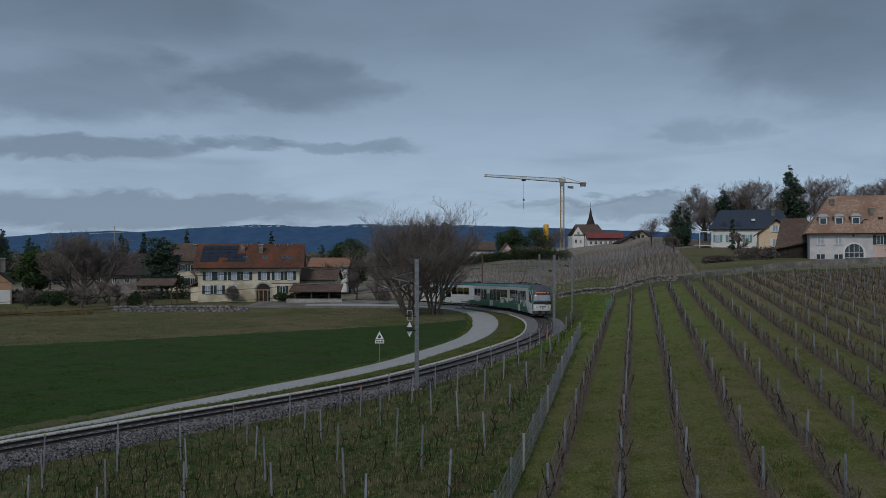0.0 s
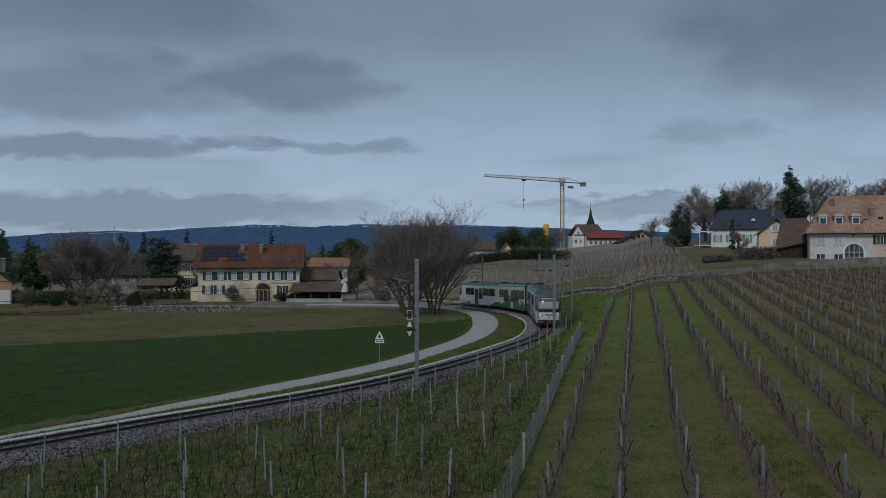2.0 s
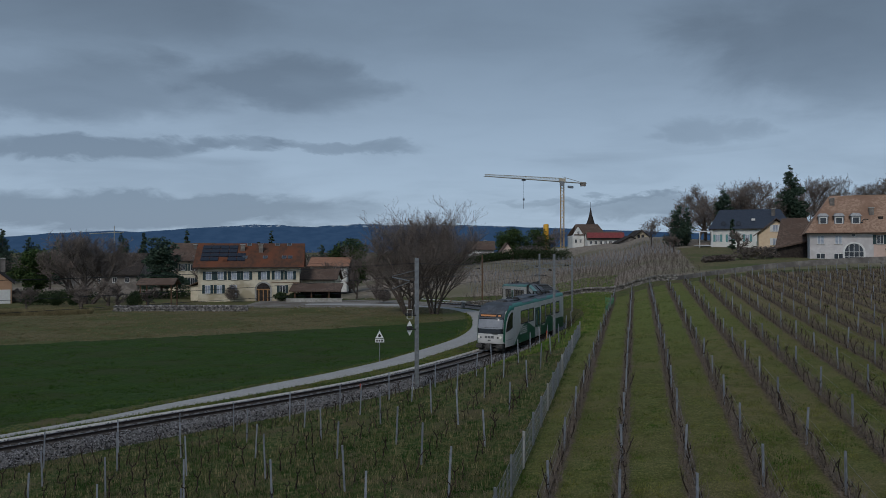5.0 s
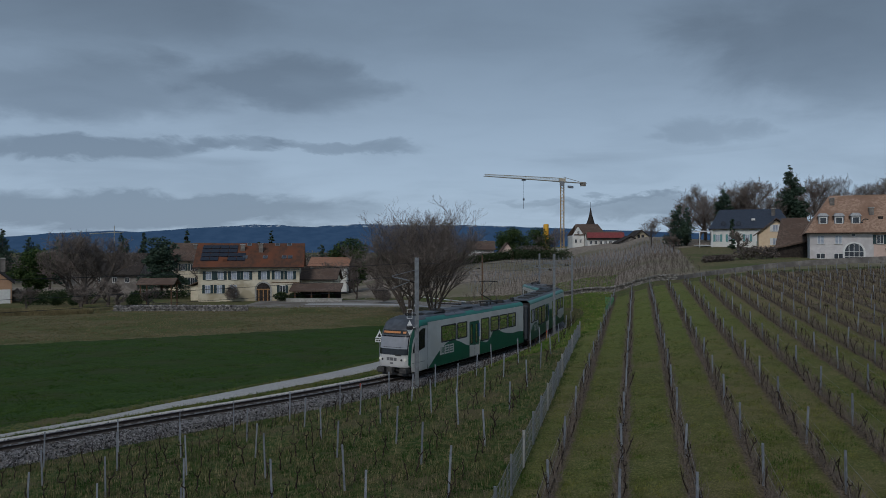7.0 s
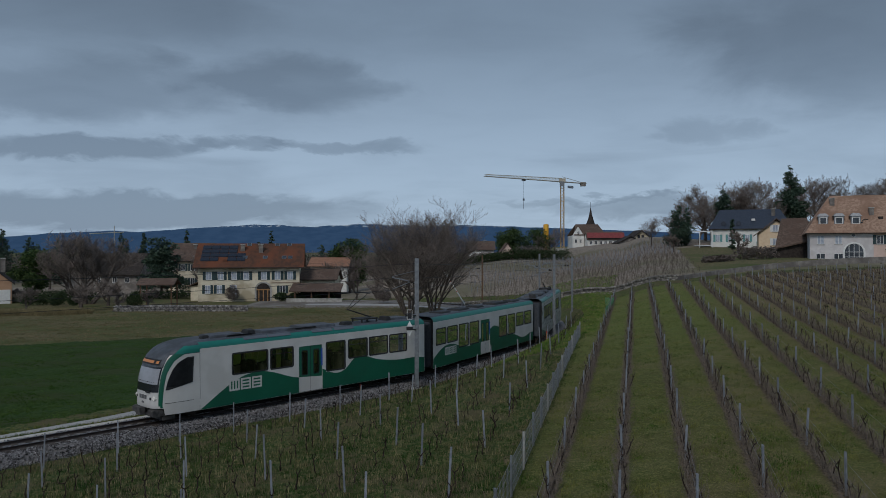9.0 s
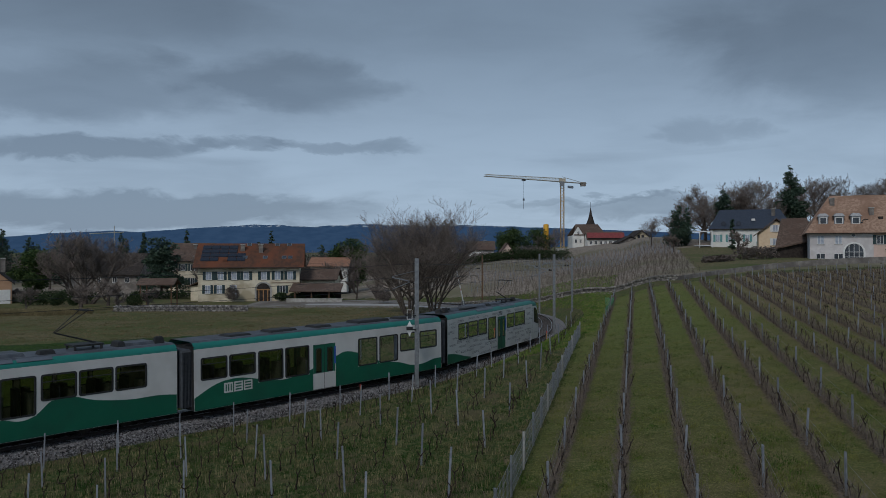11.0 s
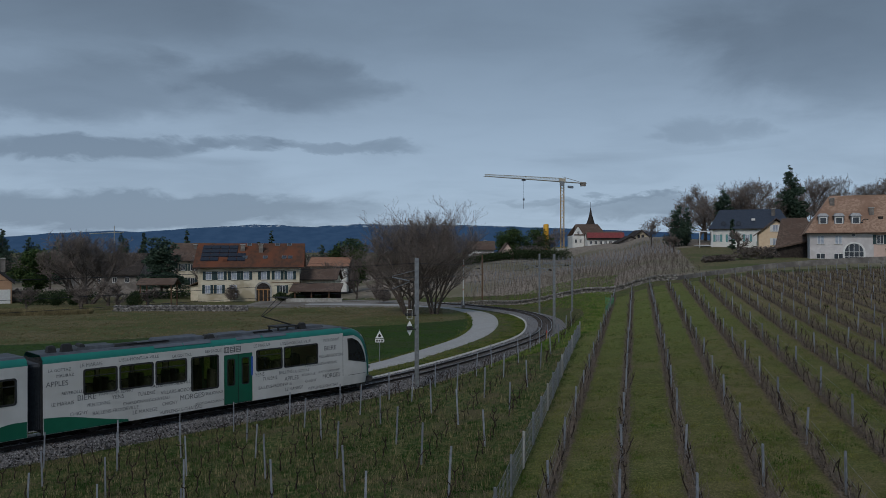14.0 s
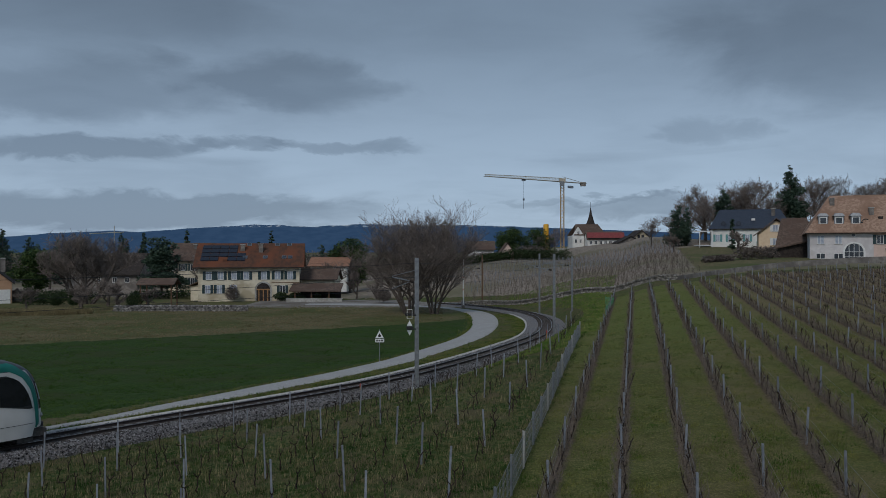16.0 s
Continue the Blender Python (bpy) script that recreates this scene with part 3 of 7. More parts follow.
def livery(wave, x0, x1, y, out, windows):
    """The green paint of one side: a skin up to the wave, below any window."""
    s = 1 if y > 0 else -1
    cuts = [v for a, b, _ in windows for v in (a - 0.03, a - 0.031, b + 0.03, b + 0.031) if x0 < v < x1]
    xs = np.array(sorted(set(np.linspace(x0, x1, max(3, int((x1 - x0) / 0.12)))) | set(cuts)))
    zs = curve(wave, xs)
    for a, b, lo in windows:
        inside = (xs > a - 0.0305) & (xs < b + 0.0305)
        zs[inside] = np.minimum(zs[inside], lo - 0.03)
    bag = Bag()
    keep = zs > SILL + 0.02
    if keep.any():
        xs, zs = xs[keep], zs[keep]
        bag.rings([[(x, y + s * out, SILL + 0.01) for x in xs], [(x, y + s * out, z) for x, z in zip(xs, zs)]], False)
    return bag


def rounded(x0, x1, z0, z1, r, n=4):
    pts = []
    for cx, cz, a0 in ((x1 - r, z1 - r, 0), (x0 + r, z1 - r, 90), (x0 + r, z0 + r, 180), (x1 - r, z0 + r, 270)):
        pts += [(cx + r * math.cos(radians(a0 + 90 * i / n)), cz + r * math.sin(radians(a0 + 90 * i / n))) for i in range(n + 1)]
    return pts


def car_window(car, x0, x1, z0, z1, y):
    s = 1 if y > 0 else -1
    ring = Bag()
    outer, inner = rounded(x0 - 0.03, x1 + 0.03, z0 - 0.03, z1 + 0.03, 0.12), rounded(x0 + 0.05, x1 - 0.05, z0 + 0.05, z1 - 0.05, 0.09)
    o1 = [(x, y + s * 0.012, z) for x, z in outer]
    i1 = [(x, y + s * 0.012, z) for x, z in inner]
    i0 = [(x, y - s * 0.03, z) for x, z in inner]
    o0 = [(x, y - s * 0.001, z) for x, z in outer]
    for a, b in ((o0, o1), (o1, i1), (i1, i0)):
        ring.rings([a + a[:1], b + b[:1]], False)
    w = part("window_frame", ring, DARK, car, "black rubber window frame")
    pane = Bag().poly([(x, y - s * 0.012, z) for x, z in rounded(x0 + 0.03, x1 - 0.03, z0 + 0.03, z1 - 0.03, 0.1)])
    part("pane", pane, TRAINGLASS, w, "dark tinted glass").visible_shadow = False
    if (x1 - x0) < 1.6 and z0 > 1.5:
        part("glazing_bar", Bag().box(x0 + 0.04, x1 - 0.04, y - 0.012, y + 0.012, z1 - 0.33, z1 - 0.29), DARK, w)


def car_door(car, x0, x1, y, upper, lower, slant):
    s = 1 if y > 0 else -1
    mid = (x0 + x1) / 2
    for a, b in ((x0 + 0.01, mid - 0.012), (mid + 0.012, x1 - 0.01)):
        leaf = Bag()
        w0, w1, lo, hi = a + 0.2, b - 0.2, 1.35, 2.72
        ya, yb = sorted((y - s * 0.02, y - s * 0.06))
        for q in ((a, w0, SILL + 0.03, 2.95), (w1, b, SILL + 0.03, 2.95), (w0, w1, SILL + 0.03, lo), (w0, w1, hi, 2.95)):
            leaf.box(q[0], q[1], ya, yb, q[2], q[3])
        d = part("door_leaf", leaf, upper, car, "dark green sliding door leaf" if lower is upper else "white and green sliding door leaf")
        pane = Bag().poly([(x, y - s * 0.035, z) for x, z in rounded(w0 - 0.01, w1 + 0.01, lo - 0.01, hi + 0.01, 0.1)])
        part("pane", pane, TRAINGLASS, d).visible_shadow = False
        edge = Bag()
        o1, i1 = rounded(w0 - 0.03, w1 + 0.03, lo - 0.03, hi + 0.03, 0.12), rounded(w0 + 0.03, w1 - 0.03, lo + 0.03, hi - 0.03, 0.08)
        edge.rings([[(x, y - s * 0.015, z) for x, z in r] + [(r[0][0], y - s * 0.015, r[0][1])] for r in (o1, i1)], False)
        part("gasket", edge, DARK, d)
        if lower is not upper:
            za, zb = (slant[0] + (slant[1] - slant[0]) * (t - x0) / (x1 - x0) for t in (a, b))
            part("door_panel", Bag().slab([(a, y - s * 0.02, SILL + 0.03), (b, y - s * 0.02, SILL + 0.03), (b, y - s * 0.02, min(zb, lo - 0.04)), (a, y - s * 0.02, min(za, lo - 0.04))], (0, s * 0.006, 0)), lower, d, "white lower panel of the door")
    part("door_seam", Bag().box(mid - 0.012, mid + 0.012, y - 0.02 - 0.004, y + 0.004 - 0.02, SILL, 2.95), DARK, car)
    part("sticker", Bag().box(x0 - 0.02 if s > 0 else x1 - 0.1, x0 + 0.1 if s > 0 else x1 + 0.02, y - 0.004, y + 0.008, 1.75, 2.75), BLUEP, car, "narrow blue sticker beside the door")


def roof_loft(xs):
    half = [(HALF, EAVE), (1.31, EAVE + 0.08), (1.24, EAVE + 0.2), (1.1, EAVE + 0.3), (0.9, TOP)]
    return half


def car_shell(car, x0, length, windows, door, wave, skip_wave=None, mirrored=False):
    """Walls, roof, floor, openings and seats of a car whose coupled end is at x0 (or, mirrored, whose coupled end is at the front)."""
    place = (lambda a, b: (x0 + length - b, x0 + length - a)) if mirrored else (lambda a, b: (x0 + a, x0 + b))
    opens = [(*[v - x0 for v in place(a, b)], lo, hi) for a, b, lo, hi in windows]
    d0, d1 = place(*door)
    for y in (HALF, -HALF):
        part("side_wall", wall_side(length, x0, opens + [(d0 - x0, d1 - x0, SILL, 2.96)], y), CARWHITE, car, "white painted car side")
    half = roof_loft(None)
    arc = Bag()
    for s in (1, -1):
        arc.rings([[(x, s * y, z) for y, z in half[:4]] for x in (x0, x0 + length)], False)
    part("cantrail", arc, CARTEAL, car, "teal green band along the roof edge", True)
    prof = half[3:] + [(-y, z) for y, z in half[3:][::-1]]
    part("roof", Bag().rings([[(x, y, z) for y, z in prof] for x in (x0, x0 + length)], False), CARROOF, car, "grey roof")
    part("floor", Bag().box(x0 + 0.05, x0 + length - 0.05, -1.25, 1.25, 0.5, 0.9), UNDER, car)
    part("ceiling_panel", Bag().box(x0 + 0.05, x0 + length - 0.05, -1.2, 1.2, 3.15, 3.25), INSIDE, car)
    for y in (HALF, -HALF):
        for p, q in ((x0 + 0.02, d0 - 0.01), (d1 + 0.01, x0 + length - 0.02)):
            bag = livery(wave, p, q, y, 0.005, [(a + x0, b + x0, lo) for a, b, lo, hi in opens])
            if bag.f:
                part("green_livery", bag, CARGREEN, car, "wavy dark green paint along the lower side")
    for a, b, lo, hi in windows:
        for y in (HALF, -HALF):
            p, q = place(a, b)
            car_window(car, p, q, lo, hi, y)
    for a, b, lo, hi in windows:
        p, q = place(a, b)
        for y in (0.8, -0.8):
            for x in (p + 0.1, q - 0.1):
                seat = Bag()
                seat.box(x - 0.06, x + 0.06, y - 0.42, y + 0.42, 0.9, 2.12)
                seat.box(x - 0.1, x + 0.1, y - 0.3, y + 0.3, 2.1, 2.26)
                part("seat", seat, SEAT, car)
    return d0, d1


def gear(car, boxes, m, label, z=TOP):
    for x, y, a, b, h in boxes:
        bag = Bag()
        bag.rings([[(x - a / 2 + i * 0.05, y - b / 2 + i * 0.05, z - 0.02 if i == 0 else z + h - 0.05 + (i - 1) * 0.05), (x + a / 2 - i * 0.05, y - b / 2 + i * 0.05, z - 0.02 if i == 0 else z + h - 0.05 + (i - 1) * 0.05),
                    (x + a / 2 - i * 0.05, y + b / 2 - i * 0.05, z - 0.02 if i == 0 else z + h - 0.05 + (i - 1) * 0.05), (x - a / 2 + i * 0.05, y + b / 2 - i * 0.05, z - 0.02 if i == 0 else z + h - 0.05 + (i - 1) * 0.05)] for i in (0, 1, 2)])
        part("roof_unit", bag, m, car, label)


def bogie(car, x):
    b = Bag()
    b.box(x - 1.45, x + 1.45, -0.95, -0.8, 0.3, 0.55).box(x - 1.45, x + 1.45, 0.8, 0.95, 0.3, 0.55).box(x - 0.25, x + 0.25, -0.9, 0.9, 0.3, 0.6)
    f = part("bogie", b, UNDER, car, "dark bogie frame")
    for dx in (-1.0, 1.0):
        for y in (-0.55, 0.55):
            part("wheel", Bag().tube((x + dx, y - 0.06, 0.38), (x + dx, y + 0.06, 0.38), 0.38, n=16), STEEL, f)
        part("axle", Bag().tube((x + dx, -0.6, 0.38), (x + dx, 0.6, 0.38), 0.07, n=8), STEEL, f)


def pantograph(car, x, way):
    base = Bag().box(x - 0.7, x + 0.7, -0.5, 0.5, TOP + 0.18, TOP + 0.26)
    for dx in (-0.6, 0.6):
        for y in (-0.45, 0.45):
            base.tube((x + dx, y, TOP), (x + dx, y, TOP + 0.2), 0.06, n=8)
    p = part("pantograph", base, DARK, car, "black single-arm pantograph, raised")
    knee = (x + way * 1.35, TOP + 0.85)
    head = (x + way * 0.05, TOP + 1.8)
    part("lower_arm", Bag().tube((x - way * 0.55, 0, TOP + 0.25), (knee[0], 0, knee[1]), 0.045, 0.035, 6), DARK, p)
    up = Bag()
    for s in (-1, 1):
        up.tube((knee[0], s * 0.08, knee[1]), (head[0], s * 0.42, head[1]), 0.022, 0.018, 5)
    part("upper_arm", up, DARK, p)
    part("collector_head", Bag().box(head[0] - 0.16, head[0] - 0.1, -0.75, 0.75, head[1], head[1] + 0.05).box(head[0] + 0.1, head[0] + 0.16, -0.75, 0.75, head[1], head[1] + 0.05)
         .box(head[0] - 0.14, head[0] + 0.14, -0.4, -0.36, head[1] - 0.02, head[1] + 0.02).box(head[0] - 0.14, head[0] + 0.14, 0.36, 0.4, head[1] - 0.02, head[1] + 0.02), DARK, p)


def logo(car, x, z, size, y, way, m_block, m_bar):
    """Three square blocks with bars: the operator's mark as plain shapes."""
    s = 1 if y > 0 else -1
    for k in range(3):
        c = x - s * way * k * size * 1.12
        b = part("mark_block", Bag().box(c - size / 2, c + size / 2, y + s * 0.007 - 0.001, y + s * 0.007 + 0.001, z - size / 2, z + size / 2), m_block, car)
        bars = Bag()
        for j in (-0.28, 0.0, 0.28):
            if k == 0:
                bars.box(c + (j - 0.07) * size, c + (j + 0.07) * size, y + s * 0.01 - 0.001, y + s * 0.01 + 0.001, z - size * 0.34, z + size * 0.34)
            else:
                bars.box(c - size * 0.34, c + size * 0.34, y + s * 0.01 - 0.001, y + s * 0.01 + 0.001, z + (j - 0.07) * size, z + (j + 0.07) * size)
        part("mark_bars", bars, m_bar, b)


def cab(car, x0, white_words):
    """The nose of an end car, built towards +x from the plane x0."""
    m = pose(x0, 0, 0)

    def add(name, bag, mm, label="", sm=True):
        bag.v = [(p[0] + x0, p[1], p[2]) for p in bag.v]
        return part(name, bag, mm, car, label, sm)

    add("nose_shell", nose_patch(-1, 1, 0.72, 3.3, 0, 36, 22), CARWHITE, "rounded white cab shell")
    add("nose_roof", nose_patch(-1, 1, 3.28, TOP, 0.004, 30, 9), CARROOF, "grey rounded cab roof")
    for s in (1, -1):
        add("green_pillar", nose_patch(0, 0, 0.75, 3.5, 0.012, 6, 16, lambda z, s=s: tuple(sorted((s * float(np.interp(z, [0.75, 1.4, 2.4, 3.0, 3.3, 3.5], [0.45, 0.45, 0.46, 0.49, 0.56, 0.72])), s * float(np.interp(z, [0.75, 1.4, 2.4, 3.0, 3.3, 3.5], [0.56, 0.58, 0.61, 0.72, 0.88, 1.0])))))), CARGREEN if not white_words else CARTEAL, "green stripe round the windscreen")
        add("side_skirt", nose_patch(0, 0, SILL, 0.74, 0.0, 8, 4, lambda z, s=s: tuple(sorted((s * 0.58, s * 1.0)))), CARWHITE)
        add("roof_edge", nose_patch(0, 0, 3.3, 3.66, 0.014, 6, 6, lambda z, s=s: tuple(sorted((s * 0.62, s * 1.0)))), CARTEAL, "teal roof edge over the cab")
        lead_edge = lambda z: float(np.interp(z, [1.6, 1.8, 2.2, 2.6, 2.9, 3.12], [0.63, 0.645, 0.68, 0.735, 0.81, 0.93]))
        win = add("cab_side_window", nose_patch(0, 0, 1.6, 3.12, 0.016, 8, 12, lambda z, s=s: tuple(sorted((s * lead_edge(z), s * float(np.interp(z, [1.6, 1.78, 3.12], [0.7, 0.988, 0.988])))))), DARK, "dark curved cab side window")
        add("side_glass", nose_patch(0, 0, 1.74, 3.05, 0.024, 8, 12, lambda z, s=s: tuple(sorted((s * (lead_edge(z) + 0.015), s * float(np.interp(z, [1.7, 1.84, 3.05], [0.82, 0.982, 0.982])))))), BLACKGLASS)
        add("cab_door_seam", nose_patch(0, 0, 0.95, 0.97, 0.008, 6, 1, lambda z, s=s: tuple(sorted((s * 0.62, s * 0.99)))), DARK)
        lamp = add("headlamp", nose_patch(0, 0, 1.12, 1.3, 0.02, 4, 4, lambda z, s=s: tuple(sorted((s * 0.27, s * 0.36)))), DARK, "dark headlamp unit with a white lamp")
        part("lens", Bag().tube((x0 + nose_front(1.2) * 0.9, s * 0.93, 1.22), (x0 + nose_front(1.2) * 0.965, s * 0.93, 1.22), 0.1, n=14), LAMPGREY if white_words else LAMPW, lamp)
        part("marker_lens", Bag().tube((x0 + nose_front(1.2) * 0.985, s * 0.72, 1.2), (x0 + nose_front(1.2) * 0.995, s * 0.72, 1.2), 0.07, n=12), DARK, lamp)
        part("buffer_beam", Bag().box(x0 + 1.4, x0 + 2.32, s * 0.85 - 0.22, s * 0.85 + 0.22, 0.34, 0.68).box(x0 + 2.28, x0 + 2.38, s * 0.85 - 0.27, s * 0.85 + 0.27, 0.38, 0.64), UNDER, car, "grey ribbed buffer beside the coupler")
    screen = add("windscreen", nose_patch(-0.44, 0.44, 1.52, 2.72, 0.014, 14, 10), BLACKGLASS, "large dark windscreen")
    # Pale patch laid over the glass as a painted reflection of the sky.
    add("screen_reflection", nose_patch(-0.39, 0.39, 1.9, 2.64, 0.02, 12, 4), SCREENSKY, "pale grey patch painted as sky reflection on the windscreen")
    add("display_panel", nose_patch(-0.46, 0.46, 2.7, 3.36, 0.014, 12, 4), CARROOF, "grey panel over the windscreen")
    disp = add("destination_display", nose_patch(-0.3, 0.3, 2.8, 3.06, 0.022, 10, 3), DARK, "dark destination display with amber text")
    for a0, a1 in ((0.13, 0.24), (-0.24, 0.06)):
        bag = nose_patch(a0, a1, 2.87, 2.99, 0.03, 5, 2)
        bag.v = [(p[0] + x0, p[1], p[2]) for p in bag.v]
        part("amber_text", bag, ORANGE, disp)
    add("wiper", nose_patch(0.02, 0.16, 1.48, 1.56, 0.05, 4, 1), DARK)
    add("lower_skirt", nose_patch(-1, 1, 0.42, 0.74, -0.2, 20, 3), UNDER, "dark recess under the front")
    add("bumper_lip", nose_patch(-0.5, 0.5, 0.74, 0.84, 0.02, 14, 2), CARWHITE)
    for k in (-0.27, 0.0, 0.27):
        part("mark_block", Bag().box(x0 + nose_front(1.25) + 0.004, x0 + nose_front(1.25) + 0.012, k - 0.11, k + 0.11, 1.14, 1.34), LETTER, car)
    part("crest", Bag().box(x0 + nose_front(1.0) + 0.004, x0 + nose_front(1.0) + 0.012, -0.12, 0.12, 0.93, 1.03), LETTER, car)
    cp = part("coupler", Bag().tube((x0 + 1.5, 0, 0.55), (x0 + 2.45, 0, 0.55), 0.12, n=10).box(x0 + 2.35, x0 + 2.6, -0.22, 0.22, 0.38, 0.75), UNDER, car, "grey automatic coupler")
    part("plough", Bag().box(x0 + 1.2, x0 + 1.85, -1.05, 1.05, 0.12, 0.3), UNDER, car, "dark track clearer")


# Grey of the sky reflection painted on the windscreen.
SCREENSKY = mat("grey_sky_reflection", (0.27, 0.28, 0.31), (0.31, 0.32, 0.35), 2.0, 0.2, local=True)
BLACKGLASS = mat("black_glass", (0.012, 0.014, 0.017), (0.018, 0.02, 0.024), 2.0, 0.13, local=True)
LAMPGREY = mat("unlit_lamp", (0.25, 0.25, 0.25), (0.3, 0.3, 0.3), 3.0, 0.3, local=True)


def bellows(car, x0, way):
    """The dark folded passage that closes the gap behind a car."""
    g, rings = Bag(), []
    for k in range(15):
        x, r = x0 + way * (0.01 + k * 0.039), 1.17 if k % 2 else 1.07
        rings.append([(x, -r, 0.6), (x, r, 0.6), (x, r, 3.2 + r * 0.15), (x, r - 0.15, 3.3 + r * 0.15), (x, -r + 0.15, 3.3 + r * 0.15), (x, -r, 3.2 + r * 0.15)])
    g.rings(rings)
    part("bellows", g, BELLOW, car, "black folded gangway bellows")
    part("end_frame", Bag().box(x0 - 0.03, x0 + 0.03, -1.3, -1.1, 0.4, 3.5).box(x0 - 0.03, x0 + 0.03, 1.1, 1.3, 0.4, 3.5).box(x0 - 0.03, x0 + 0.03, -1.3, 1.3, 3.3, 3.6), DARK, car)
    part("end_wall", Bag().box(min(x0, x0 - way * 0.06), max(x0, x0 - way * 0.06), -1.29, 1.29, 0.4, 3.55), DARK, car)


BELLOW = mat("bellows_rubber", (0.03, 0.036, 0.045), (0.05, 0.058, 0.07), 6.0, 0.75, local=True)

# heights of the green paint along each car, from the front of the train
WAVE_LEAD = [(-9.3, 1.3), (-8.2, 1.42), (-6.8, 1.42), (-5.2, 1.62), (-4.0, 1.98), (-3.3, 1.9), (-2.6, 1.35), (-2.0, 1.18), (-1.4, 1.32), (-0.9, 1.55), (-0.4, 1.5), (0.45, 1.26), (1.2, 1.36), (2.2, 1.7), (3.1, 1.9), (4.0, 1.84), (4.8, 1.56), (5.6, 1.1), (6.3, 0.64), (6.75, 0.36)]
WAVE_MID = [(-9.1, 1.08), (-8.3, 1.07), (-7.3, 0.88), (-6.25, 0.9), (-5.3, 1.16), (-4.3, 1.34), (-3.4, 1.5), (-1.9, 2.11), (-0.8, 2.35), (-0.06, 2.18), (0.9, 1.85), (1.96, 1.56), (3.0, 1.34), (3.9, 1.29), (5.0, 1.47), (6.5, 1.75), (7.8, 1.6), (9.1, 1.0)]
WAVE_REAR = [(-9.3, 0.2), (4.4, 0.2), (4.9, 0.4), (6.3, 0.64), (8.0, 1.0), (9.3, 1.12)]


def build_cars():
    cars = []
    # leading car
    car = thing("rail_car", "white and dark green narrow-gauge motor car leading the train", "rail car", "cars of the train")
    x0 = -END_LEN / 2
    d = car_shell(car, x0, END_LEN - NOSE, END_WINDOWS, END_DOOR, WAVE_LEAD)
    for y in (HALF, -HALF):
        car_door(car, *d, y, CARGREEN, CARWHITE, (1.15, 1.25))
        logo(car, 4.75 if y > 0 else 3.0, 1.38, 0.6, y, 1, CARWHITE, CARGREEN)
        s = 1 if y > 0 else -1
        part("cab_seam", Bag().box(END_LEN / 2 - NOSE - 0.02, END_LEN / 2 - NOSE, y - 0.004, y + 0.004, 0.95, 3.35), DARK, car)
    cab(car, END_LEN / 2 - NOSE, False)
    bellows(car, x0, -1)
    pantograph(car, -5.2, 1)
    gear(car, [(4.8, 0, 1.9, 1.3, 0.14), (1.6, 0.2, 2.2, 1.2, 0.14), (-1.2, 0, 2.4, 1.4, 0.16), (-7.6, 0, 1.6, 1.2, 0.14)], CARROOF, "grey roof equipment box")
    gear(car, [(3.25, 0.35, 0.5, 0.5, 0.24), (2.9, -0.4, 0.6, 0.4, 0.2), (-8.6, 0.5, 0.5, 0.3, 0.34), (5.9, 0.3, 0.5, 0.3, 0.16), (4.1, 0.75, 1.6, 0.08, 0.1), (0.1, 0.7, 2.2, 0.1, 0.12), (-3.3, 0.5, 0.7, 0.5, 0.2), (-6.7, 0.2, 0.4, 0.8, 0.26)], DARK, "dark roof fitting")
    cars.append(car)
    # middle car
    car = thing("rail_car", "white and dark green narrow-gauge passenger car in mid train", "rail car", "cars of the train")
    x0 = -MID_LEN / 2
    d = car_shell(car, x0, MID_LEN, MID_WINDOWS, MID_DOOR, WAVE_MID, mirrored=True)
    for y in (HALF, -HALF):
        car_door(car, *d, y, CARGREEN, CARWHITE, (1.95, 1.35))
        logo(car, 7.1 if y > 0 else 5.5, 1.32, 0.52, y, 1, CARWHITE, CARGREEN)
    bellows(car, x0, -1)
    bellows(car, -x0, 1)
    gear(car, [(-6.5, 0.3, 1.6, 1.0, 0.12), (-3.5, 0.2, 2.6, 1.2, 0.16), (0.4, 0.2, 1.2, 1.1, 0.12), (3.2, 0.2, 1.8, 1.1, 0.12), (6.0, 0.2, 1.4, 1.1, 0.1)], DARK, "flat dark roof unit")
    cars.append(car)
    # last car, its cab to the rear
    car = thing("rail_car", "white motor car with grey place names, last of the train", "rail car", "cars of the train")
    turned = part("turned_body", Bag().cbox(0, 0, 0.7, 16.5, 1.0, 0.1), UNDER, car)
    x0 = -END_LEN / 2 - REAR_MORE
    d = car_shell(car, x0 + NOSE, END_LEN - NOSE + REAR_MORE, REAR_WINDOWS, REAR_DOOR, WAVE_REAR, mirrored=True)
    for y in (HALF, -HALF):
        car_door(car, *d, y, CARGREEN, CARGREEN, (1, 1))
        part("cab_seam", Bag().box(x0 + NOSE, x0 + NOSE + 0.02, y - 0.004, y + 0.004, 0.95, 3.35), DARK, car)
    logo(car, 0.35, 3.22, 0.3, HALF, 1, LETTER, CARWHITE)
    before = set(car.children)
    cab(car, END_LEN / 2 - NOSE + REAR_MORE, True)
    for o in set(car.children) - before:
        o.matrix_basis = pose(0, 0, 0, 0, 0, 180)
    bellows(car, END_LEN / 2, 1)
    pantograph(car, -3.9, 1)
    gear(car, [(-5.6, 0, 1.4, 1.2, 0.14), (-0.5, 0.2, 2.2, 1.2, 0.14), (2.4, 0, 2.4, 1.4, 0.16), (6.6, 0, 1.8, 1.2, 0.14)], CARROOF, "grey roof equipment box")
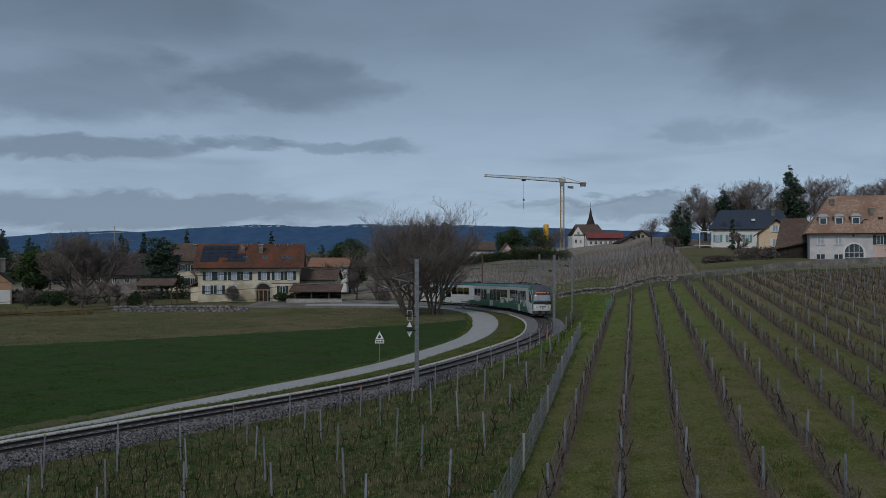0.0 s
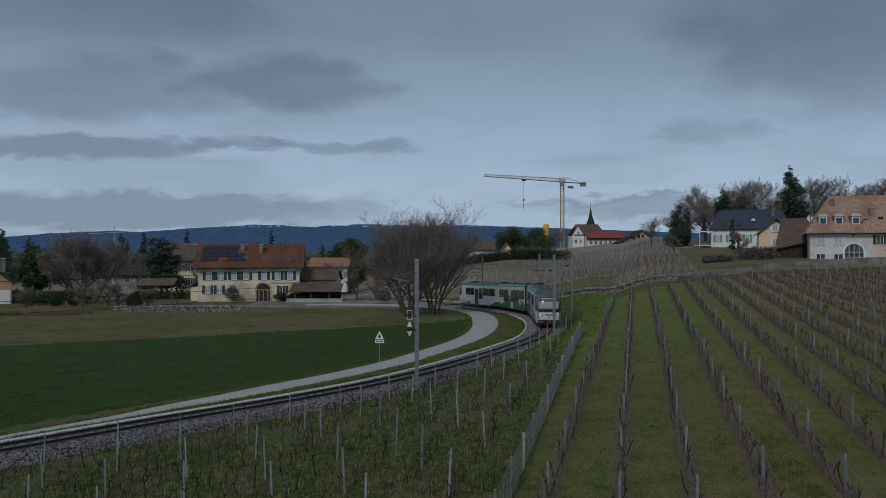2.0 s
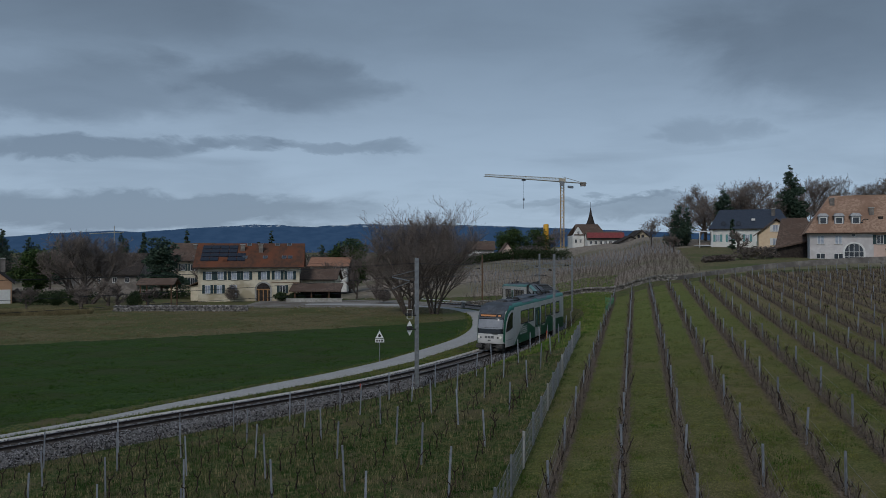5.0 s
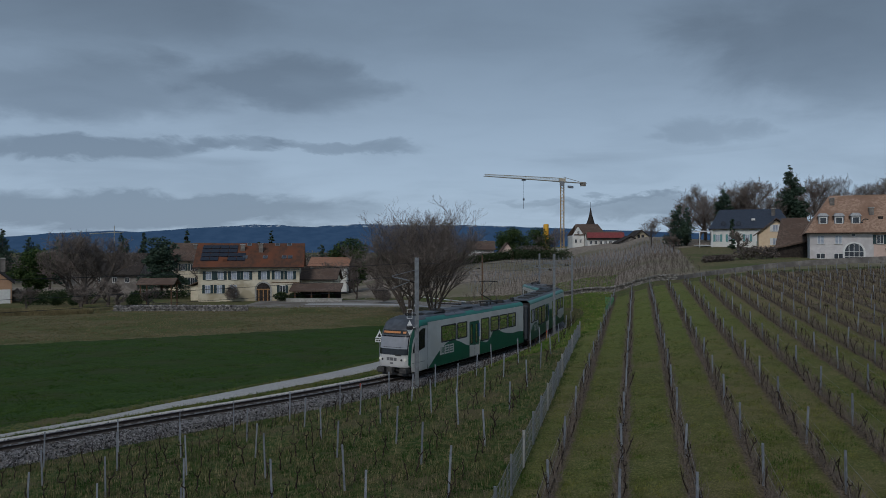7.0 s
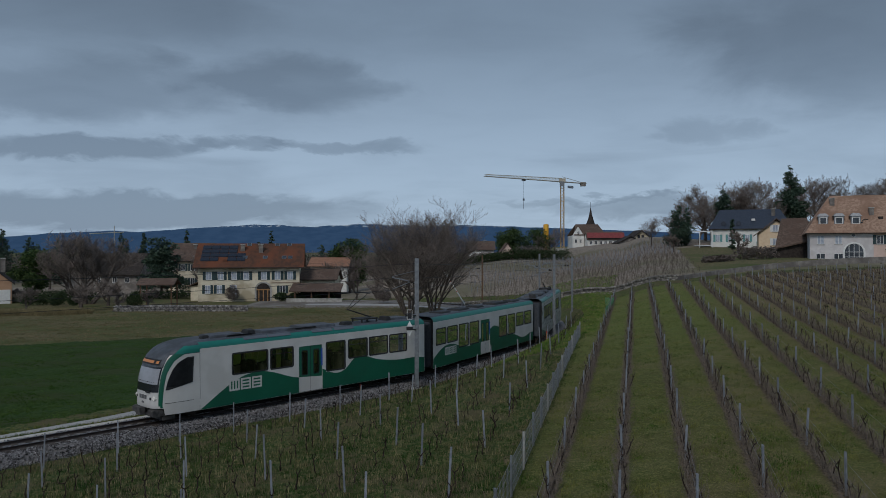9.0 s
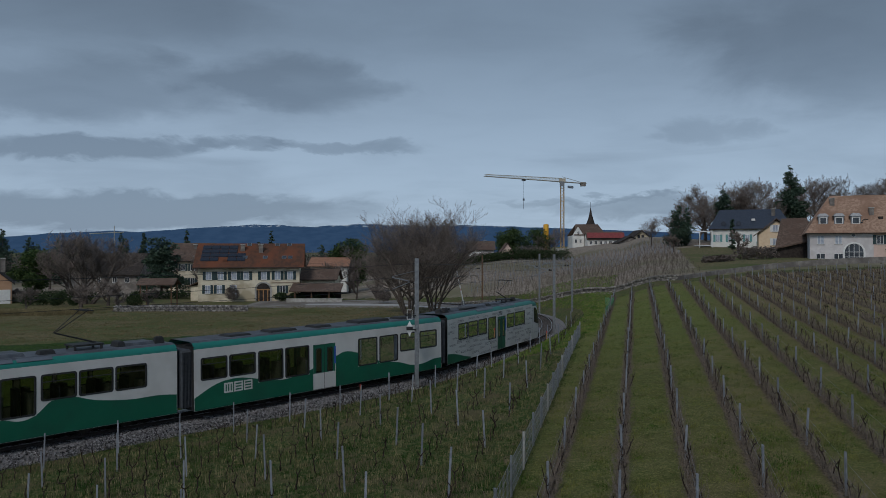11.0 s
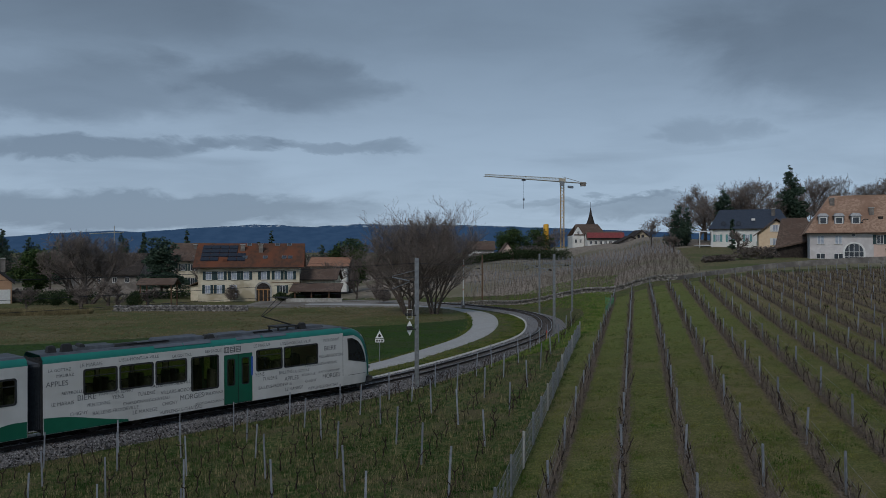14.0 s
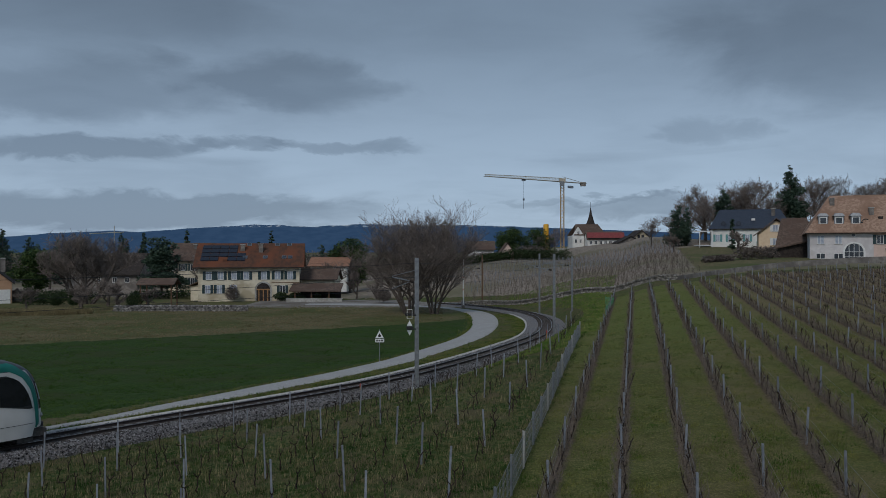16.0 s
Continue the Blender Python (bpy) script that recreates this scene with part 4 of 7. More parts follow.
    gear(car, [(7.9, 0.5, 0.5, 0.3, 0.36), (8.5, 0.3, 0.4, 0.4, 0.3), (5.2, 0.4, 1.2, 0.5, 0.14), (-4.9, 0.4, 0.4, 0.4, 0.36), (4.2, 0.7, 2.2, 0.1, 0.12), (1.0, 0.6, 0.6, 0.4, 0.2), (7.2, 0.2, 0.3, 0.7, 0.28), (-2.2, 0.6, 1.4, 0.1, 0.12)], DARK, "dark roof fitting")
    words(car)
    cars.append(car)
    for car, n in zip(cars, (END_LEN, MID_LEN, END_LEN)):
        for x in (-n / 2 + 3.2, n / 2 - 3.4):
            bogie(car, x)
        part("underfloor_box", Bag().box(-3.4, 3.4, -1.15, 1.15, 0.32, 0.6), UNDER, car)
        for x in ((3.4, 1.9, -1.0, -2.6) if n == END_LEN else ()):
            for y in (1.12, -1.12):
                s = 1 if y > 0 else -1
                q = part("roof_hatch", Bag().slab([(x - 0.72, y + s * 0.14, EAVE + 0.2), (x + 0.72, y + s * 0.14, EAVE + 0.2), (x + 0.72, y - s * 0.03, EAVE + 0.34), (x - 0.72, y - s * 0.03, EAVE + 0.34)], (0, s * 0.012, 0.012)), CARBLUE, car, "steel-blue hatch in the roof edge")
    return cars


# place names on the last car: text, start along the car, height of the base line, length
NAMES_ONE = [("LA GOTTAZ", 8.94, 3.08, 0.96), ("MAURAZ", 8.6, 2.82, 0.75), ("APPLES", 9.03, 2.44, 0.93), ("REVEROLLE", 8.39, 2.02, 0.91), ("BIERE", 7.73, 1.67, 0.83),
             ("LE MARAIS", 7.61, 3.16, 1.0), ("LE MARAIS", 8.84, 1.56, 0.98), ("PRELIONNE", 7.32, 1.33, 1.06), ("CHIGNY", 8.04, 1.03, 0.77), ("BALLENS-FROIDEVILLE", 7.07, 0.92, 2.12),
             ("PAMPIGNY-SEVERY", 6.78, 1.76, 1.62), ("YENS", 6.2, 1.52, 0.57), ("L'ISLE-MONT-LA-VILLE", 5.87, 3.22, 1.92), ("LA GOTTAZ", 3.27, 3.14, 0.99), ("TUILERIE", 5.0, 1.5, 0.87),
             ("VILLARS-BOZON", 3.86, 1.41, 1.64), ("CHARDONNEY-CHATEAU", 5.69, 1.16, 2.26), ("BALLENS-FROIDEVILLE", 4.38, 1.79, 2.16), ("LE MANEGE", 5.24, 0.67, 1.21), ("CHIGNY", 3.8, 0.86, 0.79),
             ("MORGES", 2.9, 0.99, 1.27)]
NAMES_TWO = [("VUFFLENS-LE-CHATEAU", 3.92, 0.46, 2.2), ("PRELIONNE", 1.6, 1.04, 1.04), ("BUSSY-CHARDONNEY", 2.08, 0.62, 1.6), ("REVEROLLE", 1.54, 3.19, 0.93), ("LE MARAIS", -1.23, 3.19, 1.02),
             ("L'ISLE-MONT-LA-VILLE", -2.89, 3.16, 1.98), ("PRELIONNE", -5.75, 3.09, 1.1), ("BIERE", -5.79, 2.58, 0.87), ("VILLARS-BOZON", -5.44, 2.18, 1.66), ("CHARDONNEY-CHATEAU", -4.49, 1.79, 2.21),
             ("BUSSY-CHARDONNEY", -5.4, 1.33, 1.54), ("MORGES", -5.67, 0.99, 1.26), ("YENS", -1.3, 1.63, 0.58), ("BALLENS", -2.78, 1.58, 0.87), ("LA GOTTAZ", -3.71, 1.54, 1.07),
             ("TUILERIE", -1.77, 1.36, 0.91), ("APPLES", -3.14, 1.18, 0.91), ("REVEROLLE", -4.27, 1.29, 0.91), ("CHIGNY", -4.49, 0.91, 0.76), ("BALLENS-FROIDEVILLE", -1.51, 0.92, 2.1),
             ("LE MANEGE", -3.17, 0.62, 1.17), ("VUFFLENS-LE-CHATEAU", -4.68, 0.48, 2.06)]


def words(car):
    made = {}
    for text, x, z, length in NAMES_ONE + NAMES_TWO:
        if text not in made:
            c = bpy.data.curves.new("lettering", "FONT")
            c.body, c.size = text, 1.0
            o = bpy.data.objects.new("lettering", c)
            scene.collection.objects.link(o)
            bpy.context.view_layer.update()
            me = bpy.data.meshes.new_from_object(o.evaluated_get(bpy.context.evaluated_depsgraph_get()))
            bpy.data.objects.remove(o)
            me.name = "lettering"
            me.materials.clear()
            me.materials.append(LETTER)
            co = np.array([v.co for v in me.vertices])
            made[text] = (me, co[:, 0].max())
        me, wide = made[text]
        k = length / wide
        ob = new("lettering", me)
        ob.parent = car
        ob.matrix_basis = pose(x, HALF + 0.007, z, 90, 0, 180) @ Matrix.Diagonal((k, min(k * 1.1, 0.36), 1, 1))
        part("lettering_bar", Bag().box(x - length, x, -HALF - 0.007, -HALF - 0.005, z, z + 0.06), LETTERPALE, car)


CARS = build_cars()

# ---- more materials ----
BARK = mat("grey_brown_bark", (0.085, 0.068, 0.058), (0.15, 0.125, 0.108), 5.0, 0.95, 0.5)
TWIG = mat("winter_twigs", (0.13, 0.108, 0.097), (0.23, 0.192, 0.172), 3.0, 0.95)
NEEDLE = mat("dark_conifer_needles", (0.039, 0.069, 0.051), (0.09, 0.132, 0.0918), 1.5, 0.9, vary=0.35, island=True)
PINELEAF = mat("pine_green_needles", (0.0345, 0.069, 0.026), (0.092, 0.1323, 0.0455), 1.5, 0.9, vary=0.35, island=True)
HEDGE = mat("evergreen_hedge", (0.027, 0.051, 0.024), (0.075, 0.102, 0.0448), 4.0, 0.95, 0.6, vary=0.3, island=True)
VINE = mat("dark_vine_wood", (0.022, 0.016, 0.014), (0.06, 0.044, 0.036), 9.0, 0.95, 0.4, vary=0.3)
CANE = mat("brown_vine_canes", (0.12, 0.097, 0.08), (0.21, 0.172, 0.145), 6.0, 0.95)
BANKTUFT = mat("bank_grass_blades", (0.0221, 0.0612, 0.0115), (0.0757, 0.1018, 0.0344), 1.1, 0.9, vary=0.5, island=True)
BENDTUFT = mat("bend_grass_blades", (0.069, 0.1495, 0.023), (0.1955, 0.23, 0.069), 1.1, 0.9, vary=0.4, island=True)
TUFT = mat("grass_blades", (0.055, 0.1, 0.018), (0.165, 0.17, 0.052), 0.7, 0.9, vary=0.4, island=True)
STRAW = mat("dry_grass_blades", (0.2, 0.165, 0.085), (0.3, 0.25, 0.14), 0.9, 0.95, vary=0.3, island=True)
CREAM = mat("cream_render", (0.64, 0.58, 0.45), (0.7, 0.64, 0.51), 1.5, 0.9, 0.2, c3=(0.44, 0.38, 0.27), scale3=0.3)
WHITEWALL = mat("off_white_render", (0.7, 0.7, 0.67), (0.76, 0.76, 0.73), 1.5, 0.9, 0.2, c3=(0.62, 0.61, 0.58), scale3=0.3)
GREYWALL = mat("lilac_grey_render", (0.5808, 0.5544, 0.5632), (0.6512, 0.6248, 0.6248), 1.5, 0.9, 0.2, c3=(0.5104, 0.4884, 0.4928), scale3=0.3)
PINKWALL = mat("pink_render", (0.62, 0.47, 0.41), (0.67, 0.51, 0.45), 1.5, 0.9, 0.2)
OCHRE = mat("ochre_render", (0.72, 0.55, 0.38), (0.76, 0.6, 0.43), 1.5, 0.9, 0.2)
SALMON = mat("salmon_render", (0.44, 0.27, 0.17), (0.48, 0.3, 0.2), 1.5, 0.9, 0.2)
ROOFRED = mat("mixed_red_brown_tiles", (0.085, 0.048, 0.036), (0.13, 0.062, 0.04), 1.6, 0.9, 0.5, c3=(0.165, 0.064, 0.038), scale3=0.3, stretch=(1, 0.3, 1.2), bump_scale=9.0)
ROOFBROWN = mat("old_brown_tiles", (0.095, 0.07, 0.058), (0.155, 0.11, 0.088), 2.0, 0.9, 0.6, c3=(0.11, 0.075, 0.06), scale3=0.3, bump_scale=8.0)
ROOFTAN = mat("tan_tiles", (0.27, 0.175, 0.125), (0.4, 0.27, 0.2), 2.4, 0.9, 0.6, c3=(0.25, 0.155, 0.11), scale3=0.25, bump_scale=8.0)
ROOFBLUE = mat("blue_black_slates", (0.022, 0.032, 0.052), (0.035, 0.046, 0.07), 2.0, 0.6, 0.3, bump_scale=8.0)
ROOFDARK = mat("dark_roof", (0.035, 0.03, 0.028), (0.06, 0.05, 0.045), 2.0, 0.9, 0.4)
ROOFORANGE = mat("orange_tiles", (0.27, 0.14, 0.095), (0.33, 0.18, 0.12), 2.0, 0.9, 0.4)
REDBAND = mat("red_shingle", (0.2, 0.04, 0.045), (0.26, 0.055, 0.055), 2.0, 0.8, 0.3)
SHUTTER = mat("dark_green_shutter", (0.012, 0.035, 0.04), (0.02, 0.048, 0.055), 3.0, 0.6)
TEALSHUT = mat("teal_shutter", (0.1, 0.27, 0.28), (0.13, 0.32, 0.32), 3.0, 0.6)
PANE = mat("window_glass", (0.03, 0.037, 0.045), (0.06, 0.07, 0.085), 0.8, 0.1)
# Pale blue pane colour: curtains plus sky reflection painted in.
PALEPANE = mat("curtain_and_sky_glass", (0.3, 0.34, 0.42), (0.42, 0.47, 0.55), 1.2, 0.12)
SOLAR = mat("solar_cells", (0.008, 0.011, 0.022), (0.012, 0.016, 0.03), 2.0, 0.16)
WOOD = mat("brown_wood", (0.1, 0.055, 0.03), (0.16, 0.09, 0.05), 4.0, 0.8, 0.4, stretch=(1, 1, 0.3))
WOODLIGHT = mat("honey_wood_door", (0.3, 0.16, 0.06), (0.38, 0.21, 0.085), 4.0, 0.6, 0.3)
CRANE = mat("tan_crane_steel", (0.42, 0.27, 0.12), (0.5, 0.34, 0.17), 2.0, 0.6, 0.1, 0.2)
JIB = mat("pale_crane_steel", (0.42, 0.38, 0.3), (0.5, 0.46, 0.38), 2.0, 0.6, 0.1, 0.2)
YELLOW = mat("yellow_silo_paint", (0.62, 0.31, 0.015), (0.7, 0.37, 0.02), 2.0, 0.5)
RUBBLE = mat("rubble_stone", (0.16, 0.15, 0.15), (0.36, 0.34, 0.32), 2.5, 0.95, 0.6, vary=0.45)
PALESTONE = mat("pale_lime_stone", (0.15, 0.14, 0.125), (0.29, 0.272, 0.248), 4.0, 0.95, 0.6, vary=0.4)
WALLGREY = mat("old_vineyard_wall", (0.1794, 0.1638, 0.1521), (0.2652, 0.2457, 0.2262), 1.6, 0.95, 0.5, c3=(0.1326, 0.1209, 0.1131), scale3=0.35)
GREENNET = mat("green_plastic_net", (0.09, 0.26, 0.13), (0.12, 0.32, 0.17), 5.0, 0.7)
RIDGE = glow("hazy_blue_ridge_glow", (0.0, 0.0, 0.0), 0.0)
WIREM = mat("dark_wire", (0.02, 0.022, 0.025), (0.035, 0.036, 0.04), 5.0, 0.5, 0, 0.5)


# Distance haze is put into the ridge as blue emission, with snow flecks on top.
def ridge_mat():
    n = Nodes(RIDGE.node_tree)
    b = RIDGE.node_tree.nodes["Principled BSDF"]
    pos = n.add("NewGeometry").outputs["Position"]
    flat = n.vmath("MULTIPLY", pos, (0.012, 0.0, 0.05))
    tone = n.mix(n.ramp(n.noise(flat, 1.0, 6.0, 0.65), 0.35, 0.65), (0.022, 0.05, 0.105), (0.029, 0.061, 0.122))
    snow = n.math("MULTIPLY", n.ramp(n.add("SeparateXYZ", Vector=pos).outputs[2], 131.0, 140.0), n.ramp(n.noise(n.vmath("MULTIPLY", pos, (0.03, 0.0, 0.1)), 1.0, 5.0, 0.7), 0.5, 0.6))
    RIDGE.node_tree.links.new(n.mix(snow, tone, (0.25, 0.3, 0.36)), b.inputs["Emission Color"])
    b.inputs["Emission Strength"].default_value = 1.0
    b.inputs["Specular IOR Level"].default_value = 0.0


ridge_mat()


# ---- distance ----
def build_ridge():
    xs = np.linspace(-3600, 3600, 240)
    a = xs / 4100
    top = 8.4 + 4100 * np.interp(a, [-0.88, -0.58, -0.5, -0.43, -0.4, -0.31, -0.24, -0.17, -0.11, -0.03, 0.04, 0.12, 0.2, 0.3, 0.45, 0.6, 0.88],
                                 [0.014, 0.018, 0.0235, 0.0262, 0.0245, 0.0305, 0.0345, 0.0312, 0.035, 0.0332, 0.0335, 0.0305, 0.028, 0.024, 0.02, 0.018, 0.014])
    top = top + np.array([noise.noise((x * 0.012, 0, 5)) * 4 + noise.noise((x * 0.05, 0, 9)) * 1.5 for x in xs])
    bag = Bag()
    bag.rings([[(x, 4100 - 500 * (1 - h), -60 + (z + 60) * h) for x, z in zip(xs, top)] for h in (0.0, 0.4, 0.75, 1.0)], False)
    tagged(part("backdrop", bag, RIDGE), "long wooded mountain ridge with traces of snow, blue haze put into its glowing colour", "mountain ridge", kind="structure")


build_ridge()


# ---- trees ----
def bare_tree_mesh(seed, height, spread, stems=1, levels=5, rad=0.22, up=0.55, fine=1.0, sides=5, thin=0.014, lean=0.34, low=0.3, more=0):
    """Trunk and limbs in one bag, twigs in another: forks that thin out to fine rods."""
    rng = random.Random(seed)
    wood, twig = Bag(), Bag()

    def grow(p, d, length, r, level):
        bag = wood if level < 3 else twig
        n = sides if level < 2 else (4 if level < 3 else 3)
        segs = 3 if level < 3 else 2
        q, e = Vector(p), Vector(d)
        pts = [(q.copy(), r)]
        for i in range(segs):
            e = (e + Vector((rng.uniform(-1, 1), rng.uniform(-1, 1), rng.uniform(-0.4, 0.8))) * 0.16).normalized()
            q = q + e * (length / segs)
            pts.append((q.copy(), r * (1 - 0.45 * (i + 1) / segs)))
        for (a, ra), (b, rb) in zip(pts[:-1], pts[1:]):
            bag.tube(a, b, max(ra, thin), max(rb, thin), n, False)
        if level >= levels:
            return
        kids = rng.choice((4, 5)) if level else rng.choice((5, 6)) + more
        if level >= 3:
            kids = round(kids * fine)
        for j in range(kids):
            t = (low if level < 2 else 0.12) + (1 - low if level < 2 else 0.88) * (j + rng.random()) / kids
            i = min(int(t * segs), segs - 1)
            f = min(t * segs - i, 1.0)
            base = pts[i][0].lerp(pts[i + 1][0], f)
            side = Vector((rng.uniform(-1, 1), rng.uniform(-1, 1), rng.uniform(-0.25, 0.35))).normalized()
            way = (e * 0.75 + side * spread * (0.8 if level < 3 else 0.7) + Vector((0, 0, up * (1 if level else 0.6)))).normalized()
            grow(base, way, length * rng.uniform(0.5, 0.8) * (1.15 - 0.35 * t), pts[i][1] * rng.uniform(0.42, 0.6), level + 1)

    for k in range(stems):
        a = 2 * math.pi * (k + rng.random() * 0.6) / max(stems, 1)
        tip = lean * rng.uniform(0.5, 1.3) if stems > 1 else 0.05
        base = Vector((math.cos(a), math.sin(a), 0)) * (0.35 if stems > 1 else 0)
        grow(base - Vector((0, 0, 0.2)), Vector((math.cos(a) * tip, math.sin(a) * tip, 1)).normalized(), height * (0.42 if stems > 1 else 0.36) * rng.uniform(0.85, 1.1), rad * rng.uniform(0.8, 1.1), 0)
    zmax = max(v[2] for v in twig.v)
    k = height / zmax
    for bag in (wood, twig):
        bag.v = [(v[0] * k, v[1] * k, v[2] * k) for v in bag.v]
    return wood.mesh("trunk", BARK, True), twig.mesh("crown", TWIG)


def bare_tree(meshes, x, y, label, group="", turn=0.0, size=1.0, z=None):
    t = thing("bare_tree", label, "tree", group, m=pose(x, y, gz(x, y) if z is None else z, 0, 0, turn) @ Matrix.Scale(size, 4))
    part("trunk", meshes[0], None, t)
    part("crown", meshes[1], None, t)
    return t


def leafy_mesh(seed, blobs, count, size, m, flat=0.6):
    """A crown of many small needle clumps strewn through a set of balls (x, y, z, radius)."""
    rng = np.random.default_rng(seed)
    b = np.array(blobs, float)
    pick = rng.choice(len(b), count, p=b[:, 3] ** 2 / (b[:, 3] ** 2).sum())
    d = rng.normal(size=(count, 3))
    d /= np.linalg.norm(d, axis=1)[:, None]
    c = b[pick, :3] + d * b[pick, 3:4] * rng.uniform(0.55, 1.08, (count, 1)) * np.array([1, 1, flat])
    v, f = [], []
    u = rng.normal(size=(count, 3, 3))
    u = u / np.linalg.norm(u, axis=2, keepdims=True) * size * rng.uniform(0.6, 1.3, (count, 1, 1))
    u[:, :, 2] *= 0.6
    k = np.arange(count)[:, None] * 4
    pts = np.concatenate([c[:, None] + u, c[:, None] - u.mean(1, keepdims=True) * 1.4], 1)
    f = np.concatenate([k + np.array([0, 1, 2]), k + np.array([0, 1, 3]), k + np.array([1, 2, 3]), k + np.array([0, 2, 3])])
    return array_mesh("crown", pts.reshape(-1, 3), f, m)


def conifer(x, y, height, wide, label, seed, m=None, bare=0.12, z=None, group=""):
    z0 = gz(x, y) if z is None else z
    t = thing("conifer_tree", label, "tree", group, m=pose(x, y, z0, 0, 0, seed * 40))
    part("trunk", Bag().tube((0, 0, -0.3), (0, 0, height * 0.97), height * 0.016 + 0.05, 0.03, 7), BARK, t)
    rng = random.Random(seed)
    blobs = []
    for i in range(int(14 + height * 3.2)):
        h = bare + (1 - bare) * (i + rng.random()) / int(14 + height * 3.2)
        r = wide / 2 * (1 - h) ** 0.52 * rng.uniform(0.6, 1.15) + 0.12
        a = rng.uniform(0, 6.28)
        q = rng.uniform(0.35, 0.8)
        blobs.append((math.cos(a) * r * q, math.sin(a) * r * q, h * height - r * 0.15 + rng.uniform(-0.3, 0.3), max(0.3, r * 0.5)))
    blobs.append((0, 0, height * 0.97, 0.25))
    part("crown", leafy_mesh(seed, blobs, int(1300 + height * wide * 38), 0.17 + height * 0.008, m or NEEDLE, 0.6), None, t)
    return t


def broad_evergreen(x, y, height, wide, label, seed, m=None, trunk=0.2, z=None, layers=False):
    z0 = gz(x, y) if z is None else z
    t = thing("evergreen_tree", label, "tree", m=pose(x, y, z0))
    rng = random.Random(seed)
    wood = Bag().tube((0, 0, -0.3), (0, 0, height * 0.8), 0.3, 0.1, 7)
    blobs = []
    for i in range(26 if not layers else 30):
        a, q = rng.uniform(0, 6.28), math.sqrt(rng.random())
        h = rng.uniform(trunk, 0.95)
        lim = wide / 2 * (math.sqrt(max(0.05, 1 - ((h - 0.6) / 0.45) ** 2)) if not layers else 1.15 - h)
        c = (math.cos(a) * q * lim * 0.8, math.sin(a) * q * lim * 0.8, h * height)
        blobs.append((*c, wide * rng.uniform(0.15, 0.24)))
        wood.tube((0, 0, height * min(h, 0.75) * 0.8), c, 0.09, 0.03, 4, False)
    part("trunk", wood, BARK, t)
    part("crown", leafy_mesh(seed, blobs, int(4000 + wide * height * 32), 0.3, m or PINELEAF, 0.8 if not layers else 0.45), None, t)
    return t


def bush(x, y, r, h, label, seed, m=None, name="bush"):
    blobs = [(0, 0, h * 0.5, r * 0.8), (r * 0.3, 0, h * 0.45, r * 0.6), (-r * 0.35, 0.1, h * 0.5, r * 0.6), (0, 0, h * 0.75, r * 0.55)]
    me = leafy_mesh(seed, blobs, int(900 + r * 500), 0.13, m or HEDGE, h / (2 * r))
    ob = new(name, me)
    ob.matrix_world = pose(x, y, gz(x, y))
    return tagged(ob, label, "bush")


# the two great multi-stemmed trees by the lane
bare_tree(bare_tree_mesh(11, 17.6, 1.2, 8, 5, 0.17, 0.16, 0.58, thin=0.008, lean=0.4, low=0.2, more=2), -4.9, 110.0, "large many-stemmed bare winter tree beside the lane", "trees by the lane")
bare_tree(bare_tree_mesh(23, 16.4, 0.95, 5, 5, 0.15, 0.3, 0.75, thin=0.008, lean=0.22, low=0.15, more=2), -1.3, 110.5, "tall many-stemmed bare tree with upright limbs", "trees by the lane", 40)
SMALL = [bare_tree_mesh(31 + i, 8.0, 0.9, 1, 4, 0.16, 0.35, 1.1, thin=0.015) for i in range(3)]
ORCHARD = [bare_tree_mesh(51 + i, 4.4, 1.1, 1, 4, 0.13, 0.1, 1.2, thin=0.015) for i in range(2)]
bare_tree(bare_tree_mesh(71, 13.4, 1.15, 4, 5, 0.2, 0.2, 0.7, thin=0.013, lean=0.5), -63.4, 136, "broad bare winter tree with reddish twigs", "garden trees")
for i, (x, y, k) in enumerate(((-56, 118, 1.05), (-52, 122, 0.95), (-60, 126, 0.9), (-48, 124, 0.8), (-66, 121, 0.9), (-57.5, 131, 1.1))):
    bare_tree(ORCHARD[i % 2], x, y, "low gnarled bare fruit tree in the grass", "orchard trees", i * 70, k)
for i, (x, y, k) in enumerate(((-70, 152, 1.0), (-76, 160, 1.1), (-52, 165, 1.1), (-62, 172, 1.2), (-46, 190, 1.4), (-24, 168, 1.0), (-18, 158, 0.8), (-13, 150, 0.75), (-29, 190, 1.3), (-22, 182, 1.1), (-15, 170, 1.0), (-6, 172, 1.0),
                               (-84, 170, 1.2), (-92, 175, 1.3), (-98, 190, 1.2), (-66, 200, 1.3), (-38, 200, 1.2))):
    bare_tree(SMALL[i % 3], x, y, "bare garden tree among the houses", "garden trees", i * 67, k)
WOODS = [bare_tree_mesh(91 + i, 14.0, 1.1, 1, 5, 0.24, 0.2, 0.8, thin=0.011) for i in range(4)]
TALL = [(60, 196, 1.1), (64, 200, 1.3), (68, 203, 1.35), (72, 205, 1.3), (77, 207, 1.25), (81, 208, 1.45), (86, 206, 1.55), (91, 212, 1.45), (96, 205, 1.4), (101, 204, 1.3), (106, 208, 1.35), (111, 203, 1.3), (117, 206, 1.3), (124, 207, 1.35), (56, 205, 0.9), (130, 204, 1.3), (74, 215, 1.4), (89, 218, 1.6), (104, 216, 1.5), (84, 196, 1.25), (99, 196, 1.2), (112, 197, 1.2)]
for i, (x, y, k) in enumerate(TALL):
    bare_tree(WOODS[i % 4], x, y, "tall bare tree in the wood behind the houses", "wood behind the houses", i * 53, k * 0.92 * (0.72 if x < 74 else 0.9 if x < 100 else 1.1))
